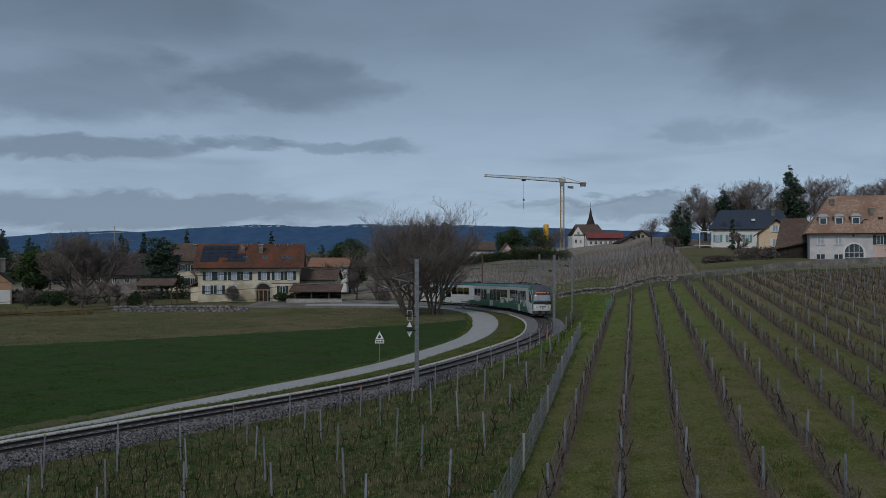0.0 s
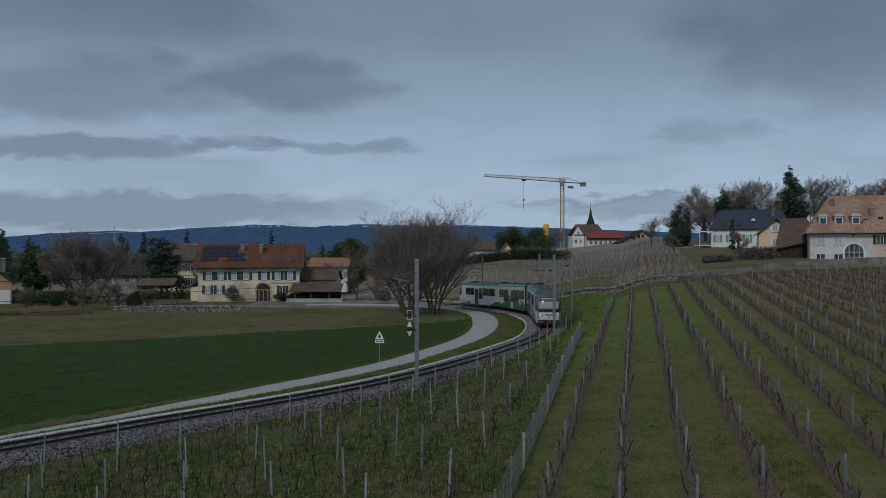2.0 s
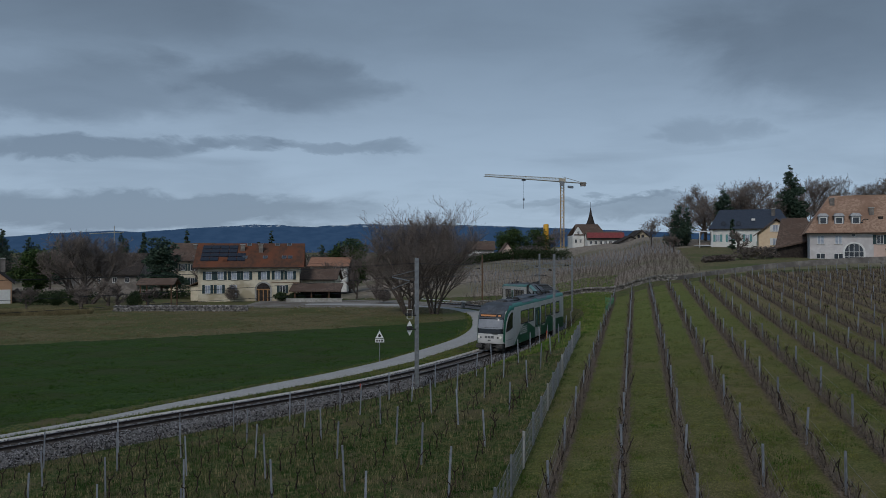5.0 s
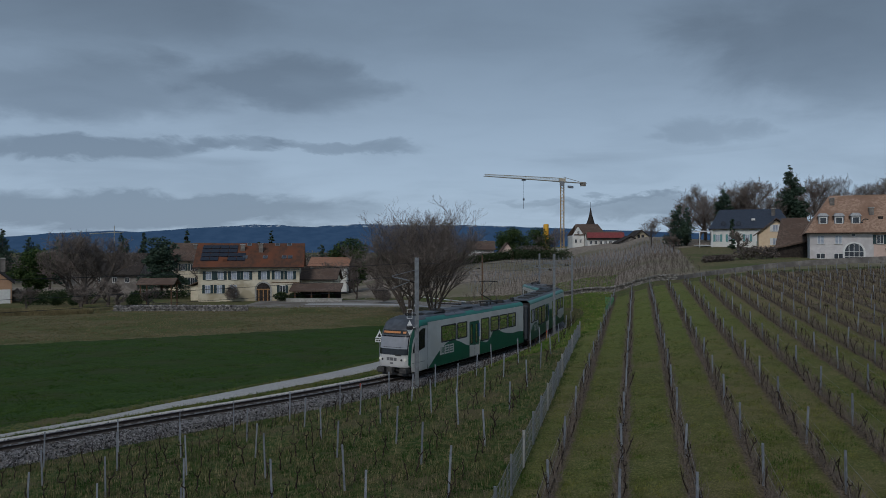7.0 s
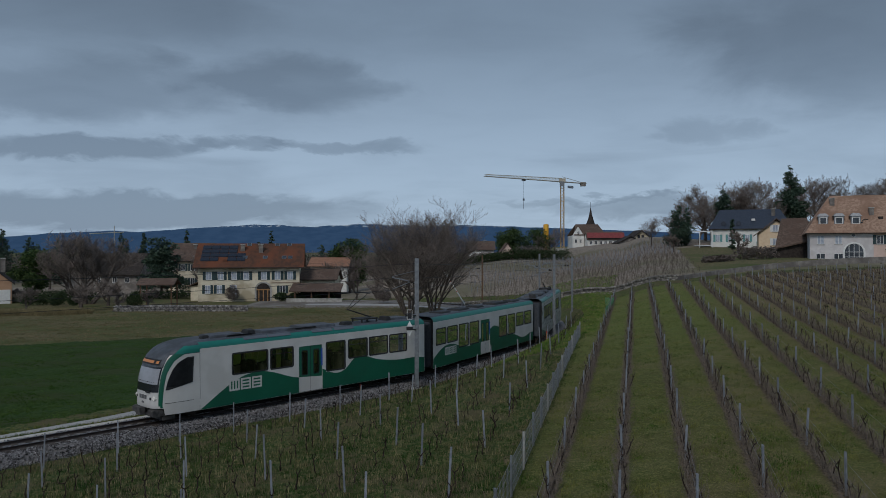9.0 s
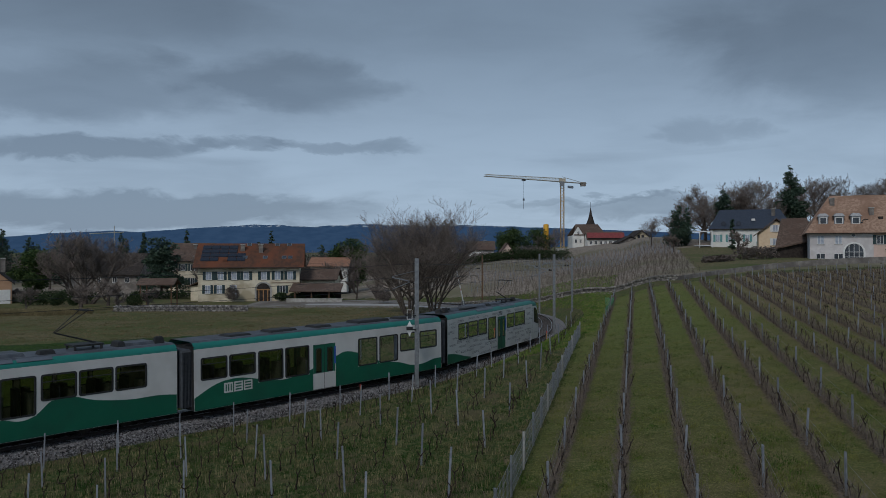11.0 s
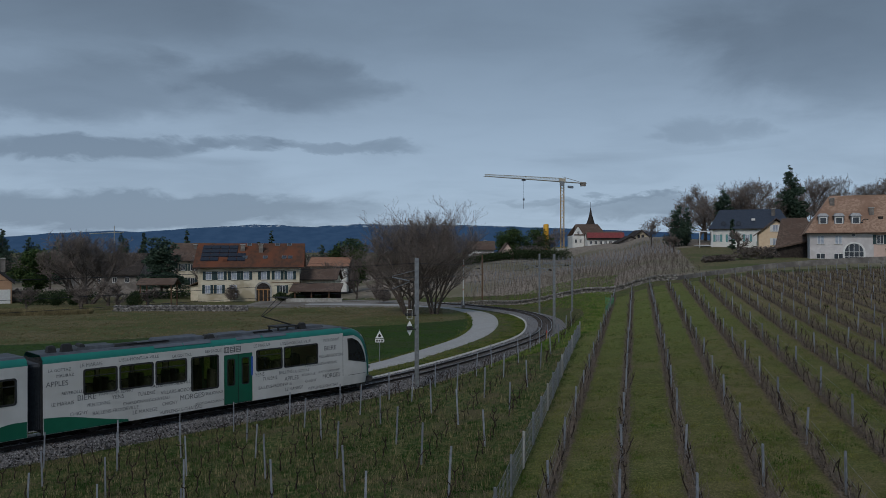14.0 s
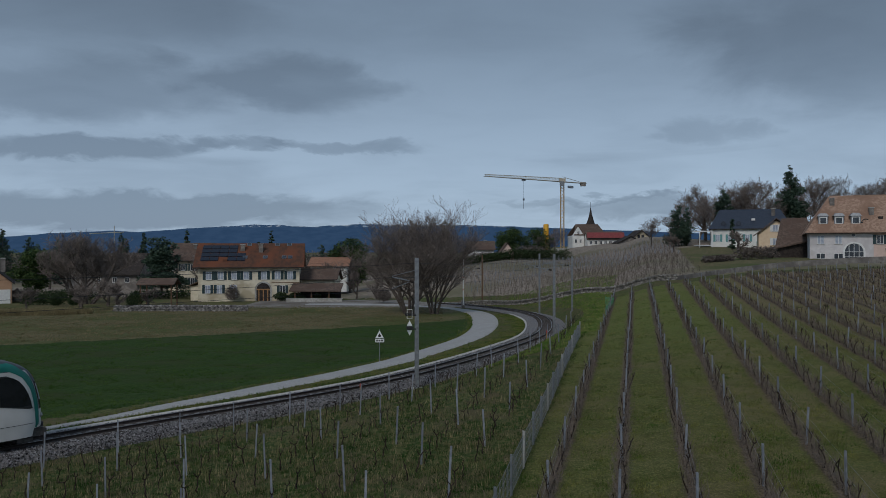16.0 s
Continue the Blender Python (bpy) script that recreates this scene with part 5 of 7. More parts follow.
for i, (x, y, k) in enumerate(((44, 300, 0.7), (85, 280, 0.6), (90, 300, 0.7), (33, 240, 0.55), (29, 236, 0.6), (68, 250, 0.5))):
    bare_tree(WOODS[i % 3], x, y, "bare tree near the village", "village trees", i * 80, k)

conifer(90.6, 199, 20.5, 10.0, "tall dark spruce towering over the roofs", 5, group="tall conifers")
conifer(59.6, 193, 10.5, 7.5, "dark spruce at the edge of the wood", 6, group="tall conifers")
conifer(62.6, 196, 9.5, 4.5, "dark spruce at the edge of the wood", 7, group="tall conifers")
conifer(74, 201, 14.0, 8.5, "dark evergreen among bare trees", 8, group="tall conifers", bare=0.4)
conifer(66.7, 176, 7.0, 1.5, "slim dark cypress beside the slate-roofed house", 9, bare=0.02)
for i, (x, y, h, w) in enumerate(((-98, 232, 12, 5), (-95, 228, 11, 4.5), (-91, 232, 12.5, 5), (-117, 232, 11, 4.5), (-121, 228, 9.5, 6), (-126, 232, 11.5, 7), (-134, 232, 13.5, 8), (-128, 240, 9.5, 6), (-79, 235, 13, 4), (-54, 240, 13, 4), (-57, 236, 10, 5), (-34, 214, 10, 6), (-31, 215, 9, 6), (0.5, 210, 11, 6), (-112, 220, 9, 7), (-105, 225, 8, 6), (-140, 238, 12, 7), (-70, 232, 9, 5), (-86, 238, 8, 6), (-44, 232, 8, 5))):
    conifer(x, y, h * 1.22, w, "dark conifer in the far gardens", 20 + i, group="far conifers")
broad_evergreen(-59, 160, 12.2, 10.5, "large blue-green cedar with layered limbs", 41, NEEDLE, 0.15, layers=True)
broad_evergreen(-86, 160, 9.2, 8.6, "rounded green pine beside a house", 42)
broad_evergreen(-22.6, 186, 12.6, 9.6, "rounded umbrella pine behind the farmyard", 43)
broad_evergreen(21.0, 240, 9.5, 12.5, "dense dark green pine on the slope", 44, trunk=0.04, z=5.0)
broad_evergreen(28.2, 238, 10.0, 11.5, "dense dark green pine on the slope", 45, trunk=0.04, z=5.2)
for i, (x, y, r, h) in enumerate(((-49.3, 122, 1.6, 2.9), (-29.9, 141, 1.6, 1.7), (-27.6, 141.5, 1.3, 1.6), (-38.4, 139, 1.5, 3.2), (-10.5, 134, 1.7, 2.7), (-65, 128, 1.1, 2.0), (-62, 128, 1.0, 1.8), (78, 142, 1.3, 1.3), (92, 138, 1.0, 1.0), (70, 148, 2.0, 2.2), (66, 150, 1.8, 2.0), (74, 150, 1.5, 1.8))):
    bush(x, y, r, h, "clipped dark evergreen bush" if i not in (3, 4) else "bushy bare brown shrub", 60 + i, TWIG if i in (3, 4) else None)


def hedge(pts, w, h, label, seed, m=None):
    rng = np.random.default_rng(seed)
    blobs = []
    for (x0, y0), (x1, y1) in zip(pts[:-1], pts[1:]):
        n = int(math.hypot(x1 - x0, y1 - y0) / 0.8) + 1
        for i in range(n):
            x, y = x0 + (x1 - x0) * i / n, y0 + (y1 - y0) * i / n
            blobs.append((x, y, gz(x, y) + h * 0.5, h * 0.55))
    ob = new("hedge", leafy_mesh(seed, blobs, len(blobs) * (130 if pts[0][1] < 200 else 230), 0.22, m or HEDGE, 0.9))
    return tagged(ob, label, "hedge")


hedge([(19, 225), (28, 224), (37, 222)], 2, 3.2, "dark evergreen hedge along the upper vineyard", 71)
hedge([(1, 213), (8, 218), (19, 225)], 2, 2.6, "dark evergreen hedge below the village houses", 72)
hedge([(52, 134), (60, 138)], 2, 2.4, "bare brown garden hedge below the country house", 76, TWIG)
hedge([(44, 128), (50, 131)], 2, 1.2, "low brown garden hedge behind the vineyard wall", 77, TWIG)
hedge([(-82, 142), (-76, 141)], 2, 2.6, "brown beech hedge beside a house", 73, TWIG)
hedge([(-73, 133), (-66, 133.5)], 2, 2.0, "dark clipped hedge at the orchard edge", 78)
hedge([(9, 226), (16, 227)], 2, 3.0, "brown bare shrubs in front of the village houses", 79, TWIG)
hedge([(23, 228), (31, 228)], 2, 4.2, "tangled brown shrubs below the pines", 80, TWIG)
hedge([(-76, 144), (-66, 145)], 2, 2.2, "dark hedge behind the orchard", 74)
hedge([(-60, 150), (-50, 151)], 2, 1.7, "dark hedge behind the shelter", 75)


def far_woods():
    """A haze of bare crowns and evergreens behind the gardens."""
    rng = random.Random(8)
    blobs = []
    for i in range(420):
        x = rng.uniform(-220, -8)
        y = rng.uniform(205, 310)
        blobs.append((x, y, gz(x, y) + rng.uniform(1, 7.5), rng.uniform(1.5, 3.4)))
    tagged(new("far_woods", leafy_mesh(9, blobs, 70000, 0.2, TWIG, 0.9)), "hazy belt of bare trees behind the village gardens", "woods", kind="stuff")
    blobs = [(x, 330 + rng.uniform(-10, 10), rng.uniform(1, 6), rng.uniform(3, 5)) for x in np.arange(-300, 10, 4.0)]
    tagged(new("far_evergreens", leafy_mesh(10, blobs, 22000, 0.55, NEEDLE, 0.8)), "dark belt of distant evergreen trees", "woods", kind="stuff")


far_woods()


# ---- houses ----
def window(house, x, y, z, w, h, face=-1, shutters=None, frame=None, sill=True, rot=False, pane=None):
    """A window on a front at y (or, with rot, on a side at x): frame, panes, sill and shutters."""
    def put(bag):
        if rot:
            bag.v = [(x + face * 0 + (p[1] - y), y + (p[0] - x), p[2]) for p in bag.v]
        return bag
    o = face
    fr = Bag()
    t = 0.07
    for q in ((x - w / 2, x - w / 2 + t, z, z + h), (x + w / 2 - t, x + w / 2, z, z + h), (x - w / 2, x + w / 2, z, z + t), (x - w / 2, x + w / 2, z + h - t, z + h), (x - t / 2, x + t / 2, z, z + h)):
        fr.box(q[0], q[1], min(y, y + o * 0.06), max(y, y + o * 0.06), q[2], q[3])
    win = part("window", put(fr), frame or WHITEP, house)
    part("pane", put(Bag().box(x - w / 2, x + w / 2, min(y, y + o * 0.025), max(y, y + o * 0.025), z, z + h)), pane or PANE, win)
    if sill:
        part("sill", put(Bag().box(x - w / 2 - 0.1, x + w / 2 + 0.1, min(y, y + o * 0.12), max(y, y + o * 0.12), z - 0.1, z)), CONCRETE, win)
    if shutters:
        for s in (-1, 1):
            c = x + s * (w / 2 + w * 0.27)
            part("shutter", put(Bag().box(c - w * 0.25, c + w * 0.25, min(y, y + o * 0.07), max(y, y + o * 0.07), z - 0.03, z + h + 0.03)), shutters, win)
    return win


def gable_house(label, x0, x1, y0, y1, zb, ze, zr, wall, roof, along="x", over=0.6, hip=0.0, name="house", chimneys=()):
    """Walls with thickness under a pitched roof whose ridge runs along x or y; hip cuts the ridge ends back."""
    h = thing(name, label, "house")
    w = Bag()
    for q in ((x0, x1, y0, y0 + 0.3), (x0, x1, y1 - 0.3, y1), (x0, x0 + 0.3, y0 + 0.3, y1 - 0.3), (x1 - 0.3, x1, y0 + 0.3, y1 - 0.3)):
        w.box(*q, zb, ze)
    xm, ym = (x0 + x1) / 2, (y0 + y1) / 2
    if along == "x":
        for x in (x0, x1 - 0.3):
            w.slab([(x, y0, ze), (x, y1, ze), (x, ym, zr - 0.25 if not hip else ze + 0.3)], (0.3, 0, 0))
    else:
        for y in (y0, y1 - 0.3):
            w.slab([(x0, y, ze), (x1, y, ze), (xm, y, zr - 0.25 if not hip else ze + 0.3)], (0, 0.3, 0))
    part("wall", w, wall, h)
    r = Bag()
    th = 0.22
    if along == "x":
        k = (zr - ze) / (ym - y0)
        for y, s in ((y0, -1), (y1, 1)):
            r.slab([(x0 - over, y + s * over, ze - k * over), (x1 + over, y + s * over, ze - k * over), (x1 + over - hip, ym, zr), (x0 - over + hip, ym, zr)], (0, 0, th))
        if hip:
            for x, s in ((x0, -1), (x1, 1)):
                r.slab([(x + s * over, y0 - over, ze - k * over), (x + s * over, y1 + over, ze - k * over), (x + s * over - s * hip, ym, zr)], (0, 0, th))
    else:
        k = (zr - ze) / (xm - x0)
        for x, s in ((x0, -1), (x1, 1)):
            r.slab([(x + s * over, y0 - over, ze - k * over), (x + s * over, y1 + over, ze - k * over), (xm, y1 + over - hip, zr), (xm, y0 - over + hip, zr)], (0, 0, th))
    rf = part("roof", r, roof, h)
    part("gutter", Bag().tube((x0 - over, y0 - over - 0.06, ze - k * over + 0.1), (x1 + over, y0 - over - 0.06, ze - k * over + 0.1), 0.09, n=6) if along == "x" else Bag().tube((x0 - over - 0.06, y0 - over, ze - k * over + 0.1), (x0 - over - 0.06, y1 + over, ze - k * over + 0.1), 0.09, n=6), ROOFDARK, h)
    for cx, cy, cz, ch in chimneys:
        c = part("chimney", Bag().box(cx - 0.4, cx + 0.4, cy - 0.35, cy + 0.35, cz - 0.6, cz + ch), WALLGREY, rf)
        part("chimney_cap", Bag().box(cx - 0.5, cx + 0.5, cy - 0.45, cy + 0.45, cz + ch, cz + ch + 0.12), CONCRETE, rf)
    return h, rf, k


def turn_about(ob, x, y, degrees):
    """Turns a finished house about one of its corners."""
    ob.matrix_world = pose(x, y, 0, 0, 0, degrees) @ pose(-x, -y, 0)


def farmhouse():
    x0, x1, y0, y1, zb, ze, zr = -45.2, -26.9, 143.0, 155.0, -1.1, 5.75, 9.6
    h, rf, k = gable_house("large cream farmhouse with red tiled roof and green shutters", x0, x1, y0, y1, zb, ze, zr, CREAM, ROOFRED, "x", 0.9, 0.0, "farmhouse",
                           chimneys=((-37.6, 147.0, 8.2, 1.3), (-34.2, 146.6, 8.0, 1.6)))
    for x in (-43.3, -41.2, -38.8, -36.6, -33.4, -30.9, -28.6):
        window(h, x, y0, 3.05, 1.05, 1.5, -1, SHUTTER, pane=PALEPANE)
    for x in (-43.5, -41.4):
        window(h, x, y0, 0.55, 0.95, 1.5, -1, SHUTTER, pane=PALEPANE)
    window(h, -30.0, y0, 0.5, 1.0, 1.4, -1, SHUTTER)
    window(h, -38.9, y0, 0.0, 1.3, 2.1, -1, None, pane=PALEPANE)
    # arched entrance
    arch = Bag()
    pts_o, pts_i = [], []
    for i in range(13):
        a = math.pi * i / 12
        pts_o.append((-33.5 + math.cos(a) * 1.55, 1.15 + math.sin(a) * 1.55))
        pts_i.append((-33.5 + math.cos(a) * 1.25, 1.15 + math.sin(a) * 1.25))
    pts_o = [(-31.95, zb)] + pts_o + [(-35.05, zb)]
    pts_i = [(-32.25, zb)] + pts_i + [(-34.75, zb)]
    for (a, b), (c, d) in zip(zip(pts_o[:-1], pts_o[1:]), zip(pts_i[:-1], pts_i[1:])):
        arch.slab([(a[0], y0, a[1]), (b[0], y0, b[1]), (d[0], y0, d[1]), (c[0], y0, c[1])], (0, -0.14, 0))
    e = part("entrance_arch", arch, CONCRETE, h, "pale stone arch over the entrance")
    # Flat dark sheet on the wall stands in for the shaded opening.
    part("arch_shade_sheet", Bag().slab([(p, y0 - 0.01, q) for p, q in pts_i], (0, -0.03, 0)), ROOFDARK, e, "dark sheet standing in for the shade inside the arch")
    for x in (-34.3, -33.5, -32.7):
        part("door_post", Bag().box(x - 0.09, x + 0.09, y0 - 0.12, y0 - 0.04, zb, 1.2), WOODLIGHT, e)
    part("door_rail", Bag().box(-34.7, -32.3, y0 - 0.12, y0 - 0.04, 1.1, 1.3), WOODLIGHT, e, "honey-coloured wooden cross rail")
    n = Vector((0, -k, 1)).normalized()

    def on_roof(x, z, w, hh, name, m, lift=0.28, label=""):
        """A flat panel lying on the front slope, its centre at height z."""
        y = y0 + (z - ze) / k
        dy, dz = hh / 2 / math.hypot(1, k), hh / 2 * k / math.hypot(1, k)
        bag = Bag().slab([(x - w / 2, y - dy, z - dz + lift), (x + w / 2, y - dy, z - dz + lift), (x + w / 2, y + dy, z + dz + lift), (x - w / 2, y + dy, z + dz + lift)], tuple(n * 0.06))
        return part(name, bag, m, rf, label)

    for i in range(5):
        for j in range(4):
            if (i == 2 and j == 0) or (i > 3 and j > 1):
                continue
            on_roof(-44.2 + i * 1.62, 6.55 + j * 0.74, 1.54, 1.14, "solar_panel", SOLAR, 0.3, "blue-black solar panel")
    for x, z in ((-36.5, 9.3), (-37.0, 6.9), (-33.3, 6.9), (-31.2, 9.3), (-29.0, 9.3), (-29.8, 6.9), (-28.7, 6.9)):
        f = on_roof(x, z, 0.85, 1.0, "roof_window", GALV, 0.27)
        on_roof(x, z, 0.66, 0.8, "roof_window_glass", PANE, 0.31)
    part("dormer_vent", Bag().box(-40.9, -40.1, 143.6, 145.2, 6.2, 6.8), ROOFRED, rf)
    turn_about(h, x1, y0, 9)
    part("string_course", Bag().box(-32, -27, y0 - 0.05, y0 - 0.005, 2.35, 2.5), WOOD, h)


farmhouse()


def farm_annexes():
    a, rf, _ = gable_house("low farm annex with dark brown tiled roof", -27.0, -20.6, 145.5, 153, -1.1, 3.0, 4.75, CREAM, ROOFBROWN, "x", 0.5, 0.0, "farm_annex")
    window(a, -22.5, 145.5, 1.2, 1.0, 1.0, -1)
    p = thing("carport", "open timber carport with a wide brown tiled roof", "carport")
    part("roof", Bag().slab([(-28.0, 138.6, 0.95), (-18.6, 138.6, 0.95), (-18.6, 142.6, 2.15), (-28.0, 142.6, 2.15)], (0, 0, 0.2)), ROOFBROWN, p)
    for x in (-27.0, -24.0, -20.8):
        for y in (139.2, 142.3):
            part("post", Bag().box(x - 0.1, x + 0.1, y - 0.1, y + 0.1, gz(x, y) - 0.1, 1.1 if y < 140 else 2.0), WOOD, p)
    part("beam", Bag().box(-27.6, -19, 139.1, 139.3, 0.88, 1.05), WOOD, p)
    part("back_wall", Bag().box(-26.4, -19, 142.2, 142.4, -1.1, 1.9), ROOFDARK, p)
    w = thing("low_wall", "low pale concrete wall round the yard", "wall")
    part("wall_body", Bag().box(-28.2, -18.2, 137.4, 137.7, -1.3, -0.25), CONCRETE, w)
    part("wall_coping", Bag().box(-28.3, -18.1, 137.35, 137.75, -0.25, -0.17), CONCRETE, w)
    for i, x in enumerate((-26.2, -23.2, -20.6)):
        bush(x, 140.8, 0.9, 1.5, "dark shrub in the carport", 90 + i)
    s = thing("garden_shelter", "open wooden garden shelter with a dark roof", "shelter")
    for sgn in (-1, 1):
        part("roof", Bag().slab([(-51.6, 130 + sgn * 1.8, 2.6), (-45.2, 130 + sgn * 1.8, 2.6), (-45.2, 130, 3.6), (-51.6, 130, 3.6)], (0, 0, 0.15)), ROOFBROWN, s)
    for x in (-51.0, -45.8):
        for y in (128.6, 131.4):
            part("post", Bag().box(x - 0.09, x + 0.09, y - 0.09, y + 0.09, gz(x, y) - 0.1, 2.75), WOOD, s)
    b = thing("porch", "lean-to porch with a dark roof at the farmhouse", "porch")
    part("roof", Bag().slab([(-48.2, 144, 1.6), (-45.3, 144, 2.9), (-45.3, 149, 2.9), (-48.2, 149, 1.6)], (0, 0, 0.15)), ROOFBROWN, b)
    part("wall_body", Bag().box(-47.8, -45.3, 144.5, 148.5, -1.1, 1.6), CREAM, b)


farm_annexes()


def other_houses():
    h, rf, _ = gable_house("cream house with brown tiled roof behind the farm", -62.5, -54.0, 172, 184, -1.2, 6.4, 10.0, CREAM, ROOFBROWN, "x", 0.7, chimneys=((-57, 176, 8.6, 1.2),))
    for x in (-60.8, -58.6, -56.4):
        for z in (0.8, 3.9):
            window(h, x, 172, z, 1.0, 1.5, -1, SHUTTER)
    h, rf, _ = gable_house("salmon gabled house with a dark roof", -88, -78.0, 138, 150, -1.3, 2.7, 7.0, SALMON, ROOFDARK, "y", 0.5, chimneys=((-79.5, 145, 5.0, 1.9), (-80.7, 146, 5.4, 1.7)))
    window(h, -81.5, 138, 1.6, 1.0, 1.3, -1)
    turn_about(h, -78.0, 138, 29)
    part("garage_door", Bag().box(-80.2, -78.2, 137.92, 138.0, -1.3, 1.4), WHITEP, h, "white garage door")
    h, rf, _ = gable_house("low dark-roofed house among garden trees", -86.5, -74.5, 186, 198, -1.4, 3.0, 7.6, WALLGREY, ROOFDARK, "x", 0.8)
    for x in (-84, -80, -77):
        window(h, x, 186, 0.6, 1.1, 1.3, -1)
    gable_house("white barn with a dark roof behind the trees", -96, -88, 195, 206, -1.4, 4.0, 7.0, WALLGREY, ROOFBROWN, "x", 0.5, name="barn")
    gable_house("pale house with an orange tiled roof", -31, -22.5, 178, 188, -1.2, 4.8, 6.6, WHITEWALL, ROOFORANGE, "x", 0.6)
    # houses along the vineyard crest
    h, rf, _ = gable_house("cream village house with a brown roof", 8.0, 15.5, 232, 241, 3.5, 8.8, 11.2, WHITEWALL, ROOFBROWN, "x", 0.5, chimneys=((13, 236, 10.4, 1.0),))
    for x in (9.4, 11.6, 13.8):
        window(h, x, 232, 6.4, 1.0, 1.3, -1)
    h, rf, _ = gable_house("small gabled cream house under dark pines", 17.2, 21.0, 226, 235, 3.5, 8.0, 10.6, PINKWALL, ROOFBROWN, "y", 0.4)
    window(h, 19.1, 226, 6.8, 0.9, 1.2, -1)
    # village round the church
    c = thing("church", "village church with white gable and slender dark spire", "church")
    part("wall", Bag().box(49.5, 61, 290, 303, 9, 14.2), WHITEWALL, c)
    part("gable", Bag().slab([(49.0, 288.5, 9), (53.4, 288.5, 9), (53.4, 288.5, 14.0), (51.2, 288.5, 17.4), (49.0, 288.5, 14.0)], (0, 1.5, 0)), WHITEWALL, c)
    part("roof", Bag().slab([(49.4, 288.3, 14.2), (61.6, 288.3, 14.2), (60.0, 296, 18.4), (51.4, 296, 18.4)], (0, 0, 0.3)), ROOFBROWN, c)
    part("rear_roof", Bag().slab([(49.4, 303.7, 14.2), (61.6, 303.7, 14.2), (60.0, 296, 18.4), (51.4, 296, 18.4)], (0, 0, 0.3)), ROOFBROWN, c)
    part("tower", Bag().box(56.3, 59.7, 298, 301.4, 9, 18.2), WHITEWALL, c)
    part("spire", Bag().rings([[(58 + math.cos(a) * r, 299.7 + math.sin(a) * r, z) for a in np.arange(8) * math.pi / 4 + 0.39] for r, z in ((2.3, 18.0), (1.5, 19.4), (0.7, 22.0), (0.05, 25.6))]), ROOFDARK, c)
    part("spire_rod", Bag().tube((58, 299.7, 25.5), (58, 299.7, 27.6), 0.06), WIREM, c)
    for x, z in ((50.3, 11.2), (52.0, 11.2), (51.2, 14.2)):
        window(c, x, 288.5, z, 0.8, 1.5, -1, None, WHITEP, False)
    h, rf, _ = gable_house("long white village house with red shingle band", 53.6, 67, 283, 290, 9, 12.6, 15.4, WHITEWALL, ROOFBROWN, "x", 0.3)
    part("red_band", Bag().slab([(53.4, 282.3, 13.1), (67.2, 282.3, 13.1), (67.2, 283.2, 15.1), (53.4, 283.2, 15.1)], (0, -0.12, 0.05)), REDBAND, h, "red shingled upper wall")
    for i in range(7):
        window(h, 54.9 + i * 1.8, 283, 10.8, 1.0, 1.2, -1, None, WHITEP, False)
    h, rf, _ = gable_house("dark timber barn with a low roof", 60.5, 68.5, 262, 270, 9, 11.2, 13.3, WALLGREY, ROOFDARK, "y", 0.6, name="barn")
    h, rf, _ = gable_house("white gabled chalet with a dark roof", 66.0, 74.6, 270, 280, 8.6, 12.0, 15.6, CREAM, ROOFDARK, "y", 0.9)
    for x in (69.3, 70.7):
        window(h, x, 270, 12.5, 1.0, 1.6, -1, None, WOOD, False)
    # slate-roofed house
    h, rf, _ = gable_house("white house with blue-black slate roof and teal shutters", 65.3, 83.3, 186, 198, 6.6, 13.9, 18.4, WHITEWALL, ROOFBLUE, "x", 0.5, 2.6, chimneys=((79.6, 190, 16.3, 2.2),))
    for x in (66.9, 69.7, 73.6, 77.6):
        window(h, x, 186, 10.6, 1.0, 1.7, -1, TEALSHUT, pane=PALEPANE)
        if x < 78:
            window(h, x, 186, 7.2, 1.0, 1.8, -1, TEALSHUT, pane=PALEPANE)
    part("skylight", Bag().box(74.6, 75.4, 187.6, 188.2, 15.7, 16.2), WHITEP, rf)
    for x in (68.2, 71.6):
        part("round_dormer", Bag().tube((x, 186.4, 15.0), (x, 189.0, 15.0), 0.55, n=14), ROOFBLUE, rf)
    aw = part("awning", Bag().slab([(75.6, 183.9, 9.9), (80.2, 183.9, 9.9), (80.2, 186, 10.5), (75.6, 186, 10.5)], (0, 0, 0.08)), TEALSHUT, h, "teal awning over the terrace")
    turn_about(h, 65.3, 186, -19)
    b = thing("balcony", "open white balcony frame beside the slate-roofed house", "balcony")
    part("slab", Bag().box(61.6, 65.0, 184, 188, 13.0, 13.2), WHITEP, b)
    for x in (61.95, 65.0):
        part("post", Bag().box(x - 0.08, x + 0.08, 184.05, 184.2, gz(x, 184) - 0.2, 13.0), WHITEP, b)
    part("floor_slab", Bag().box(61.8, 65.2, 184, 188, 9.6, 9.8), WHITEP, b)
    part("terrace_wall", Bag().box(73.5, 88, 178, 178.4, gz(80, 178) - 1, 9.3), WALLGREY, thing("terrace_wall_thing", "grey garden terrace wall below the house", "wall"))
    # ochre gable and lean-to barn
    h, rf, _ = gable_house("ochre gabled house with brown tiles", 66.2, 73.0, 160, 172, 5.5, 12.2, 15.0, OCHRE, ROOFBROWN, "y", 0.7)
    for z in (9.6, 12.4):
        window(h, 69.4, 160, z, 1.0, 1.4, -1, WHITEP, pane=PALEPANE)
    turn_about(h, 66.2, 160, -21)
    s = thing("barn", "dark barn under a huge sloping brown tiled roof", "barn")
